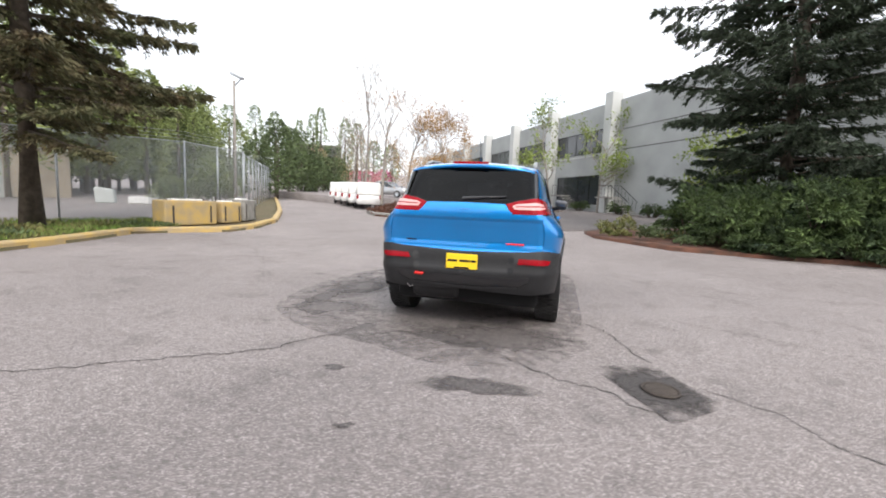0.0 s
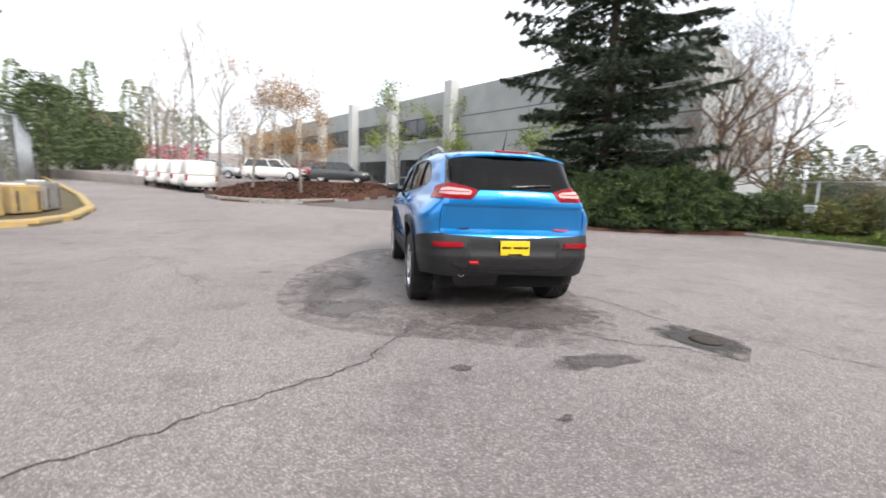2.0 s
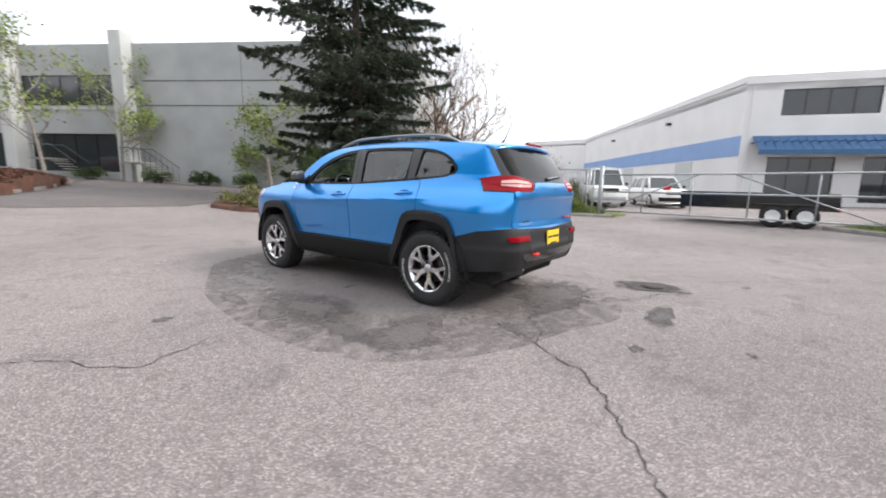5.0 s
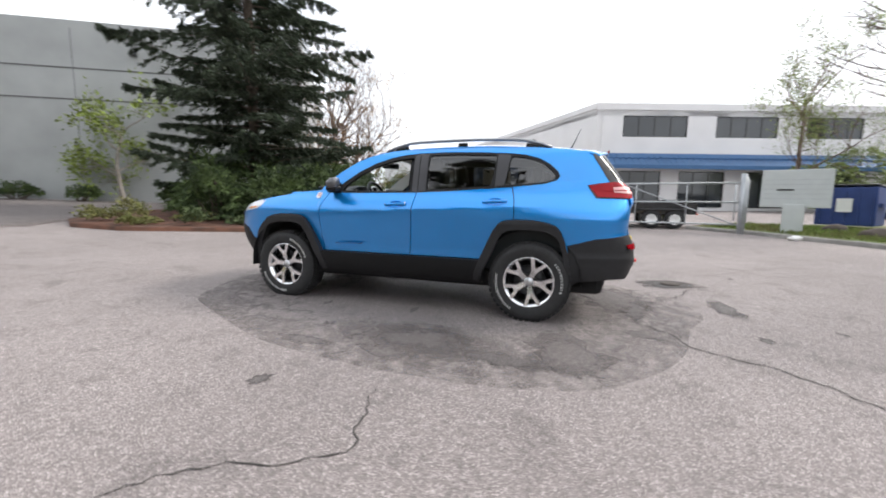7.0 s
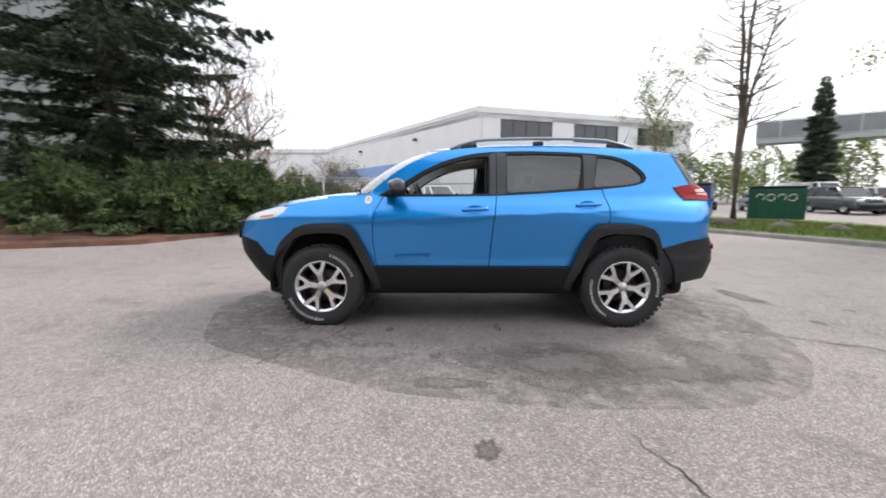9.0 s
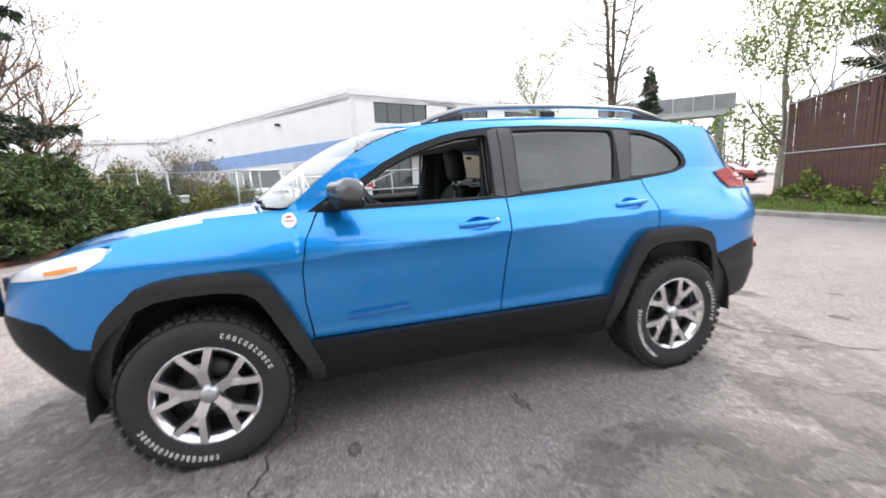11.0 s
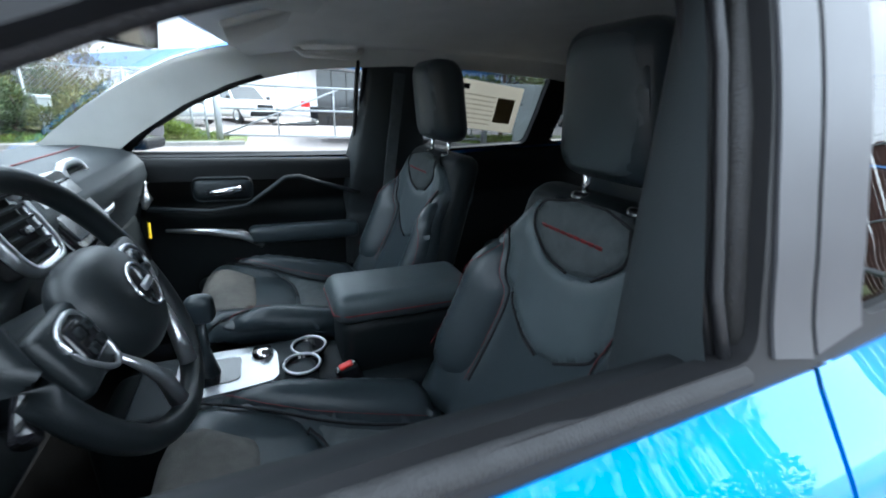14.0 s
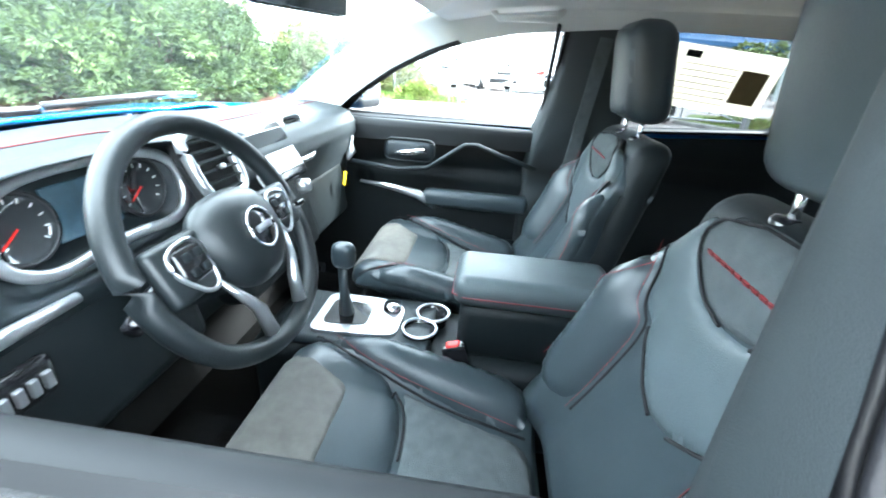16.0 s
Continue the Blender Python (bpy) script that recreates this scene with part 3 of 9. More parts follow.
def wall_with_holes(length, z0, z1, holes, thick):
    """A wall in its own frame with openings (x0, x1, z0, z1) right through it."""
    xs = sorted({0, length, *[h[0] for h in holes], *[h[1] for h in holes]})
    zs = sorted({z0, z1, *[h[2] for h in holes], *[h[3] for h in holes]})
    bm = bmesh.new()
    solid = {}
    for i in range(len(xs) - 1):
        for k in range(len(zs) - 1):
            cx, cz = (xs[i] + xs[i + 1]) / 2, (zs[k] + zs[k + 1]) / 2
            solid[i, k] = not any(h[0] < cx < h[1] and h[2] < cz < h[3] for h in holes)
    vert = {}

    def v(x, y, z):
        key = (round(x, 4), round(y, 4), round(z, 4))
        if key not in vert:
            vert[key] = bm.verts.new(key)
        return vert[key]
    for (i, k), s in solid.items():
        if not s:
            continue
        a, b, c, d = xs[i], xs[i + 1], zs[k], zs[k + 1]
        bm.faces.new((v(a, 0, c), v(b, 0, c), v(b, 0, d), v(a, 0, d)))
        bm.faces.new((v(a, thick, c), v(a, thick, d), v(b, thick, d), v(b, thick, c)))
        if not solid.get((i - 1, k)):
            bm.faces.new((v(a, 0, c), v(a, 0, d), v(a, thick, d), v(a, thick, c)))
        if not solid.get((i + 1, k)):
            bm.faces.new((v(b, 0, c), v(b, thick, c), v(b, thick, d), v(b, 0, d)))
        if not solid.get((i, k - 1)):
            bm.faces.new((v(a, 0, c), v(a, thick, c), v(b, thick, c), v(b, 0, c)))
        if not solid.get((i, k + 1)):
            bm.faces.new((v(a, 0, d), v(b, 0, d), v(b, thick, d), v(a, thick, d)))
    bmesh.ops.recalc_face_normals(bm, faces=bm.faces[:])
    return bm


def window_unit(house, m, x0, x1, z0, z1, panes, glassmat, framemat, depth=0.12):
    """A window in an opening: a frame with mullions, and its panes."""
    w = new("window")
    w.parent = house
    w.matrix_basis = m
    bm = bmesh.new()
    f = 0.07
    box((x0 + x1) / 2, depth, z0 + f / 2, x1 - x0, 0.08, f, bm=bm)
    box((x0 + x1) / 2, depth, z1 - f / 2, x1 - x0, 0.08, f, bm=bm)
    for k in range(panes + 1):
        x = x0 + f / 2 + (x1 - x0 - f) * k / panes
        box(x, depth, (z0 + z1) / 2, f, 0.078, z1 - z0 - 2 * f, bm=bm)
    link("window_frame", bm, framemat, w, "", False)
    for k in range(panes):
        a = x0 + f + (x1 - x0 - f) * k / panes
        b = x0 + (x1 - x0 - f) * (k + 1) / panes
        link("pane", box((a + b) / 2, depth + 0.01, (z0 + z1) / 2, b - a, 0.012, z1 - z0 - 2 * f), glassmat, w, "", False)


def grey_building():
    h = thing("office_building", "two-storey grey concrete office building with pale upright fins", "building")
    A, B = (16.5, 14.3), (-24.0, 80.6)
    m, length = wall_frame(A, B)
    # along the wall: fins at these distances from A
    fins = [19.7, 28.4, 36.4, 44.4, 52.4, 60.4, 68.4, 76.0]
    zt = 10.1
    # m has y pointing to the left of the run, away from the street side is to the right; the street lies to the left
    m = m @ pose(0, 0, 0)
    holes = []
    wins = []
    for i in range(len(fins) - 1):
        a, b = fins[i] + 0.9, fins[i + 1] - 0.5
        holes.append((a, b, 6.1, 8.1))
        wins.append((a, b, 6.1, 8.1, 5))
        holes.append((a + 0.3, b - 0.3, 1.6 + 0.2 * i, 4.2))
        wins.append((a + 0.3, b - 0.3, 1.6 + 0.2 * i, 4.2, 4))
    face = pose(0, 0, 0)
    bm = wall_with_holes(length, -1, zt, holes, 0.35)
    # flip so that the inside is to the right of the run
    bmesh.ops.scale(bm, vec=(1, -1, 1), verts=bm.verts)
    bmesh.ops.recalc_face_normals(bm, faces=bm.faces[:])
    wl = link("wall", bm, M["concrete"], h, "grey tilt-up concrete panels", False)
    wl.matrix_basis = m
    flip = m @ Matrix.Diagonal((1, -1, 1, 1))
    for a, b, z0, z1, n in wins:
        window_unit(h, flip, a, b, z0, z1, n, M["winglass"], M["gloss"])
    for d in fins:
        bm = box(d, 0.28, zt / 2 - 0.2, 0.9, 1.1, zt + 1.6, 0.03)
        link("fin", bm, M["finpaint"], h, "pale concrete fin", False).matrix_basis = m
    for z in (7.7, 6.1):
        link("panel_joint", box(fins[0] / 2 - 0.5, 0.004, z, fins[0] - 1, 0.02, 0.07), M["seam"], h, "dark reveal line", False).matrix_basis = m
    for x in (4.5, 11.5):
        link("panel_seam", box(x, 0.003, 4.3, 0.025, 0.015, 10.8), M["seam"], h, "", False).matrix_basis = m
    for i in range(len(fins) - 1):
        link("sill_line", box((fins[i] + fins[i + 1]) / 2 + 0.2, 0.02, 5.9, fins[i + 1] - fins[i] - 1.4, 0.06, 0.12), M["finpaint"], h, "", False).matrix_basis = m
    # returns and roof
    bm = bmesh.new()
    box(length / 2, -9.2, zt - 0.6, length - 0.1, 17.6, 0.3, bm=bm)
    link("roof", bm, M["concrete"], h, "", False).matrix_basis = m
    for nm, bm in (("end_wall", box(0.18, -9.2, 4.5, 0.35, 17.6, 11)), ("end_wall", box(length - 0.18, -9.2, 4.5, 0.35, 17.6, 11)), ("back_wall", box(length / 2, -18.2, 4.5, length, 0.35, 11))):
        link(nm, bm, M["concrete"], h, "", False).matrix_basis = m
    # unseen near-black sheets added for the unlit rooms behind the windows
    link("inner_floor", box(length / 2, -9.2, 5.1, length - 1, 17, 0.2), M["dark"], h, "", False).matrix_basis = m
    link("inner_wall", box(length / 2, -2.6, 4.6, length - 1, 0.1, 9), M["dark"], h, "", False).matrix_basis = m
    link("wall_lamp", box(8.6, 0.12, 8.6, 0.3, 0.24, 0.22, 0.03), M["gloss"], h, "black wall lamp", False).matrix_basis = m
    # outside stairs with rails
    for d, w in ((17.6, 2.6), (24.2, 2.2), (31.8, 2.0)):
        st = new("stair")
        st.parent = h
        st.matrix_basis = m @ pose(d, 0.75, 0)
        zg = ground_z(*(m @ Vector((d, 1, 0))).xy)
        for k in range(7):
            link("step", box(-1.6 + 0.28 * k, 0.35, zg + 0.1 + 0.175 * k, 0.32, 1.0, 0.06), M["kerb"], st, "", False)
        link("landing", box(0.95, 0.35, zg + 1.3, 1.6, 1.2, 0.1), M["kerb"], st, "", False)
        bm = bmesh.new()
        for y in (-0.12, 0.84):
            tube([(-1.7, y, zg + 1.0), (0.2, y, zg + 2.25), (1.7, y, zg + 2.25)], 0.025, 6, bm)
            for k in range(9):
                x = -1.6 + 0.4 * k
                zb = zg + 0.1 + 0.62 * min(max(x + 1.6, 0), 1.9)
                tube([(x, y, zb), (x, y, zb + 0.92)], 0.014, 5, bm)
        link("handrail", bm, M["gloss"], st, "dark metal handrail", False)
    return h


grey_building()


def white_building():
    h = thing("warehouse_building", "white stucco warehouse with pale blue band and blue metal awning", "building")
    C, Dn, E, F = (30.2, -2.4), (60.5, 18.3), (61.0, 28.5), (37.5, -24.0)
    zt = 8.5
    # street front, from F to C seen from the lot: windows upstairs, glazed shops below
    m, ln = wall_frame(F, C)
    m = m @ Matrix.Diagonal((1, 1, 1, 1))
    wins = [(ln - 7.0, ln - 2.0, 6.0, 7.6, 4), (ln - 14.0, ln - 9.2, 6.0, 7.6, 4), (ln - 20.6, ln - 16.2, 6.0, 7.6, 4)]
    shop = [(ln - 5.2, ln - 1.6, 0.6, 3.4, 3), (ln - 10.2, ln - 6.6, 0.6, 3.4, 3), (ln - 15.6, ln - 11.8, 0.6, 3.4, 3), (ln - 20.6, ln - 17.0, 0.6, 3.4, 3)]
    holes = [w[:4] for w in wins + shop]
    bm = wall_with_holes(ln, -0.5, zt, holes, 0.3)
    bmesh.ops.scale(bm, vec=(1, -1, 1), verts=bm.verts)
    bmesh.ops.recalc_face_normals(bm, faces=bm.faces[:])
    link("wall", bm, M["bwhite"], h, "white stucco front", False).matrix_basis = m
    flip = m @ Matrix.Diagonal((1, -1, 1, 1))
    for a, b, z0, z1, n in wins + shop:
        window_unit(h, flip, a, b, z0, z1, n, M["winglass"], M["gloss"])
    link("parapet", box(ln / 2, 0.06, zt - 0.25, ln + 0.2, 0.14, 0.5), M["bwhite"], h, "", False).matrix_basis = m
    link("downpipe", tube([(ln - 0.35, 0.1, 0), (ln - 0.35, 0.1, zt - 0.6)], 0.05, 8), M["bwhite"], h, "", False).matrix_basis = m
    aw = new("awning")
    aw.parent = h
    aw.matrix_basis = m
    tagged(aw, "ribbed blue metal awning")
    n = 46
    for k in range(n):
        x = ln - 0.6 - (ln - 1.2) * (k + 0.5) / n
        bm = bmesh.new()
        w = (ln - 1.2) / n
        v = [bm.verts.new(c) for c in ((x - w / 2, 0.05, 4.75), (x + w / 2 - 0.03, 0.05, 4.75), (x + w / 2 - 0.03, 1.5, 3.75), (x - w / 2, 1.5, 3.75))]
        u = [bm.verts.new((c.co.x, c.co.y - 0.02, c.co.z - 0.06)) for c in v]
        bm.faces.new(v)
        bm.faces.new(u[::-1])
        for i in range(4):
            bm.faces.new((v[i], v[i - 1], u[i - 1], u[i]))
        box(x + w / 2, 0.78, 4.27, 0.05, 1.75, 0.09, bm=bm, rot=None)
        bmesh.ops.recalc_face_normals(bm, faces=bm.faces[:])
        link("awning_panel", bm, M["awning"], aw, "", False)
    link("awning_edge", box(ln / 2, 1.5, 3.62, ln - 1.2, 0.06, 0.3), M["awning"], aw, "", False)
    # long side, from C back to D
    m2, l2 = wall_frame(C, Dn)
    bm = box(l2 / 2, -0.15, zt / 2 - 0.25, l2, 0.3, zt + 0.5)
    link("side_wall", bm, M["bwhite"], h, "white stucco side wall", False).matrix_basis = m2
    link("blue_band", box(l2 / 2, 0.012, 4.15, l2, 0.03, 1.3), M["bblue"], h, "pale blue painted band", False).matrix_basis = m2
    link("parapet", box(l2 / 2, 0.05, zt - 0.2, l2, 0.14, 0.42), M["bwhite"], h, "", False).matrix_basis = m2
    for d in (10, 24):
        link("wall_lamp", box(d, 0.2, 6.9, 0.35, 0.4, 0.25, 0.03), M["gloss"], h, "black wall lamp", False).matrix_basis = m2
    for d in (7, 19):
        bm = bmesh.new()
        box(d, 0.02, 1.7, 2.6, 0.06, 3.4, bm=bm)
        link("roller_door", bm, M["signgrey"], h, "grey roller door", False).matrix_basis = m2
    m3, l3 = wall_frame(Dn, E)
    link("end_wall", box(l3 / 2, -0.15, zt / 2 - 0.25, l3, 0.3, zt + 0.5), M["bwhite"], h, "", False).matrix_basis = m3
    m4, l4 = wall_frame(E, (80, 41))
    link("far_wall", box(l4 / 2, -0.15, zt / 2 - 0.25, l4, 0.3, zt + 0.5), M["bwhite"], h, "", False).matrix_basis = m4
    bm = prism([C, Dn, E, (80, 41), (95, 20), F], zt - 0.9, zt - 0.6)
    link("roof", bm, M["bwhite"], h, "", False)
    # near-black floor and sheet added inside, in place of unlit rooms
    bm = prism([(33, -2.2), (60.8, 17.4), (62.0, 28.2), (80, 40), (94, 20), (39, -22.8)], 0.3, 0.4)
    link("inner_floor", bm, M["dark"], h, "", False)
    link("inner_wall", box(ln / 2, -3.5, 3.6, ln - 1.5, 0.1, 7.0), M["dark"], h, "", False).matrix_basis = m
    return h


white_building()
# ---- the car: x to its right, y ahead, origin on the ground midway between the axles ----
car = thing("suv_car", "bright blue compact off-road SUV with black cladding, driver window open", "car")

HALF = hermite([(0.28, 0.76), (0.36, 0.845), (0.5, 0.885), (0.62, 0.888), (0.75, 0.9), (0.88, 0.916), (0.97, 0.926), (1.02, 0.921), (1.09, 0.888), (1.19, 0.822), (1.30, 0.792), (1.45, 0.752), (1.56, 0.708), (1.62, 0.655), (1.66, 0.59)])
REAR_Y = hermite([(0.3, -2.16), (0.42, -2.27), (0.55, -2.325), (0.68, -2.33), (0.78, -2.30), (0.84, -2.268), (1.0, -2.285), (1.1, -2.29), (1.2, -2.275), (1.27, -2.225), (1.4, -2.13), (1.52, -2.03), (1.6, -1.96), (1.66, -1.9)])
REAR_X = hermite([(0.3, 0.6), (0.8, 0.66), (1.0, 0.66), (1.2, 0.6), (1.3, 0.53), (1.5, 0.47), (1.62, 0.42)])
FRONT_Y = hermite([(0.3, 1.95), (0.42, 2.08), (0.55, 2.2), (0.66, 2.28), (0.8, 2.3), (0.92, 2.26), (1.0, 2.2), (1.07, 2.1), (1.12, 2.0), (1.2, 1.8)])
TOP = hermite([(-2.1, 1.5), (-1.9, 1.55), (-1.72, 1.585), (-1.53, 1.605), (-1.3, 1.622), (-0.8, 1.643), (-0.2, 1.632), (0.1, 1.61), (0.28, 1.578), (0.48, 1.513), (0.68, 1.4), (0.82, 1.297), (0.93, 1.2)])
FENDER = hermite([(0.7, 1.19), (0.95, 1.178), (1.2, 1.162), (1.45, 1.135), (1.65, 1.1), (1.85, 1.062), (2.0, 1.028), (2.2, 0.97)])
S0, S1 = -1.82, 1.62
LR = 1.2


def half(y, z):
    w = HALF(z)
    if y < -0.5:
        k = min(1, max(0, (z - 0.95) / 0.35))
        w *= 1 - (0.012 + 0.07 * k) * ((-y - 0.5) / 1.1) ** 2
    if y > 0.9:
        w *= 1 - 0.045 * ((y - 0.9) / 0.75) ** 2
        k = min(1, max(0, (z - 0.98) / 0.2))
        w *= 1 - 0.02 * k
    return w


def bez(p0, p1, p2, p3, t):
    return p0 * (1 - t) ** 3 + p1 * 3 * t * (1 - t) ** 2 + p2 * 3 * t * t * (1 - t) + p3 * t**3


def shell(s, z):
    """The left half of the body's skin: s runs along the side (s = y) and on round the corners to the middle of the nose or tail."""
    if S0 <= s <= S1:
        return Vector((-half(s, z), s, z))
    if s < S0:
        t, ye, xe, yb, sg = (S0 - s) / LR, REAR_Y(z), REAR_X(z), S0, -1
    else:
        t, ye, xe, yb, sg = (s - S1) / LR, FRONT_Y(z), 0.5, S1, 1
    w = half(yb, z)
    bow = 0.03
    dw = (half(yb, z) - half(yb - sg * 0.02, z)) / 0.02
    if t < 0.42:
        u = t / 0.42
        gap = abs(ye - yb)
        p = bez(Vector((w, yb)), Vector((w + dw * gap * 0.62, yb + sg * gap * 0.62)), Vector((xe + (w - xe) * 0.55, ye - sg * 0.02)), Vector((xe, ye)), u)
        return Vector((-p.x, p.y, z))
    u = min(1, (t - 0.42) / 0.58)
    x = xe * (1 - u)
    return Vector((-x, ye + sg * bow * (1 - (x / xe) ** 2), z))


def s_rear(x, z):
    """The s at which the tail's skin lies |x| from the middle."""
    return S0 - LR * (0.42 + 0.58 * (1 - min(1, abs(x) / REAR_X(z))))


def normal_at(s, z):
    a, b = shell(s + 0.004, z), shell(s - 0.004, z)
    c, d = shell(s, z + 0.004), shell(s, z - 0.004)
    n = (a - b).cross(c - d)
    n.normalize()
    return -n if n.dot(shell(s, z) - Vector((0, min(max(s, -1.2), 1.2), 0.9))) < 0 else n


def skin(name, outline, material, parent, label="", proud=0.0, thick=0.02, step=0.06, holes=(), sides=(1, -1), lift=None, one=False):
    """Body panels: an outline in (s, z) laid on the car's skin, with turned-in edges; one for each side of the car."""
    vs, tris = fill2d(outline, holes, step)
    base = [shell(v.x, v.y) for v in vs]
    nrm = [normal_at(v.x, v.y) for v in vs]
    top = [p + n * (proud + (lift(v.x, v.y) if lift else 0)) for p, n, v in zip(base, nrm, vs)]
    low = [p - n * thick for p, n in zip(top, nrm)]
    shade = nrm
    if lift:
        def lifted(s, z):
            return shell(s, z) + normal_at(s, z) * lift(s, z)
        shade = []
        for v, n in zip(vs, nrm):
            m = (lifted(v.x + 0.005, v.y) - lifted(v.x - 0.005, v.y)).cross(lifted(v.x, v.y + 0.005) - lifted(v.x, v.y - 0.005)).normalized()
            shade.append(-m if m.dot(n) < 0 else m)
    for p, q in zip(top, low):
        if abs(p.x) < 0.012:
            p.x = q.x = 0.0
    shade = [Vector((n.x * min(1.0, abs(p.x) / 0.12), n.y, n.z)).normalized() for n, p in zip(shade, top)]
    rim = rim_edges(tris)
    made = []
    for sd in sides:
        bm = bmesh.new()
        f3 = lambda p: (p.x * sd, p.y, p.z)
        tv = [bm.verts.new(f3(p)) for p in top]
        for f in tris:
            try:
                bm.faces.new([tv[i] for i in f])
            except ValueError:
                pass
        for f in bm.faces:
            f.normal_update()
        rv, rv2 = {}, {}
        for a, b in rim:
            for i in (a, b):
                if i not in rv:
                    rv[i] = bm.verts.new(f3(top[i]))
                    rv2[i] = bm.verts.new(f3(low[i]))
            bm.faces.new((rv[a], rv[b], rv2[b], rv2[a]))
        me_n = {v: n for v, n in zip(tv, nrm)}
        for f in bm.faces:
            v0 = f.verts[0]
            if v0 in me_n:
                n = me_n[v0]
                n = Vector((n.x * sd, n.y, n.z))
                f.normal_update()
                if f.normal.dot(n) < 0:
                    f.normal_flip()
        ob = link(name, bm, material, parent, label)
        extra = len(ob.data.vertices) - len(shade)
        ob.data.normals_split_custom_set_from_vertices([(n.x * sd, n.y, n.z) for n in shade] + [(0, 0, 0)] * extra)
        made.append(ob)
    return made


def arc(cy, cz, r, a0, a1, n):
    return [(cy + r * math.cos(radians(a0 + (a1 - a0) * k / n)), cz + r * math.sin(radians(a0 + (a1 - a0) * k / n))) for k in range(n + 1)]


AX = 1.36
RIN, ROUT = 0.435, 0.53
BODY_LOW = 0.545


# wheel arch, offsets from the axle from the sill side over the top to the bumper side
ARCH_OUT = [(-0.53, 0.36), (-0.53, 0.42), (-0.475, 0.55), (-0.43, 0.65), (-0.385, 0.75), (-0.335, 0.85), (-0.295, 0.9), (-0.24, 0.932), (-0.13, 0.942), (0.02, 0.94), (0.14, 0.925), (0.225, 0.895), (0.27, 0.845), (0.305, 0.76), (0.335, 0.64), (0.358, 0.48), (0.36, 0.345)]
ARCH_IN = [(0.322, 0.335), (0.318, 0.48), (0.292, 0.64), (0.26, 0.755), (0.225, 0.805), (0.14, 0.842), (0.02, 0.856), (-0.12, 0.857), (-0.205, 0.845), (-0.255, 0.815), (-0.3, 0.745), (-0.345, 0.64), (-0.395, 0.54), (-0.455, 0.42), (-0.47, 0.352)]
ARCH_MID = [(x * 0.93, z - 0.022) for x, z in ARCH_OUT[2:15]]
# window line
DLO_LOW = [(0.80, 1.175), (0.28, 1.178), (-0.215, 1.186), (-0.6, 1.205), (-0.83, 1.222), (-1.17, 1.245), (-1.33, 1.258), (-1.47, 1.275)]
DLO_TIP = [(-1.565, 1.305), (-1.59, 1.345), (-1.57, 1.39), (-1.5, 1.455), (-1.4, 1.512), (-1.27, 1.548)]
DLO_TOP = [(-1.1, 1.566), (-0.83, 1.58), (-0.5, 1.588), (-0.2, 1.582), (-0.05, 1.568), (0.1, 1.54), (0.28, 1.485), (0.45, 1.405), (0.6, 1.31), (0.72, 1.225)]
DLO = DLO_LOW + DLO_TIP + DLO_TOP
G = 0.004
# doors
front_door = [(0.795, 1.172), (0.858, 1.05), (0.886, 0.9), (0.888, 0.75), (0.862, BODY_LOW + 0.01), (-0.15 + G, BODY_LOW + 0.01), (-0.165 + G, 0.72), (-0.185 + G, 0.95), (-0.212 + G, 1.182), (0.28, 1.174)]
rear_door = [(-0.212 - G, 1.182), (-0.185 - G, 0.95), (-0.165 - G, 0.72), (-0.15 - G, BODY_LOW + 0.01), (-0.87, BODY_LOW + 0.01)] + [(-1.36 - x, z) for x, z in ARCH_MID[:6]] + [(-1.2 + G, 0.915), (-1.205 + G, 1.0), (-1.2 + G, 1.1), (-1.165 + G, 1.239), (-0.83, 1.218), (-0.6, 1.201)]


def door_lift(s, z):
    """A shoulder crease that climbs towards the tail, with the side tucked in below it."""
    f = min(1, max(0, (1.45 - s) / 0.6)) * min(1, max(0, (s + 1.62) / 0.45))
    f = f * f * (3 - 2 * f)
    d = z - (1.003 - 0.042 * s)
    if d >= 0:
        return 0.005 * f * math.exp(-d / 0.025)
    return f * (0.005 - 0.02 * (1 - math.exp(d / 0.035)) + 0.055 * max(d, -0.4))


def cup_ring(y0, zc):
    return [(y0 + 0.078 * math.cos(k * math.tau / 20), zc + 0.036 * math.sin(k * math.tau / 20)) for k in range(20)]


HANDLES = ((-0.018, 1.062), (-1.02, 1.103))
for nm, o, hc in (("front_door", front_door, HANDLES[0]), ("rear_door", rear_door, HANDLES[1])):
    for d in skin(nm, o, M["blue"], car, "", 0, 0.03, 0.017, lift=door_lift, holes=(cup_ring(*hc),)):
        d["label"] = "blue door skin"
def s_at(y, z):
    """The s at which the nose's skin stands at y."""
    a, b = 1.3, S1 + LR * 0.42
    for _ in range(30):
        m = (a + b) / 2
        a, b = (m, b) if shell(m, z).y < y else (a, m)
    return a


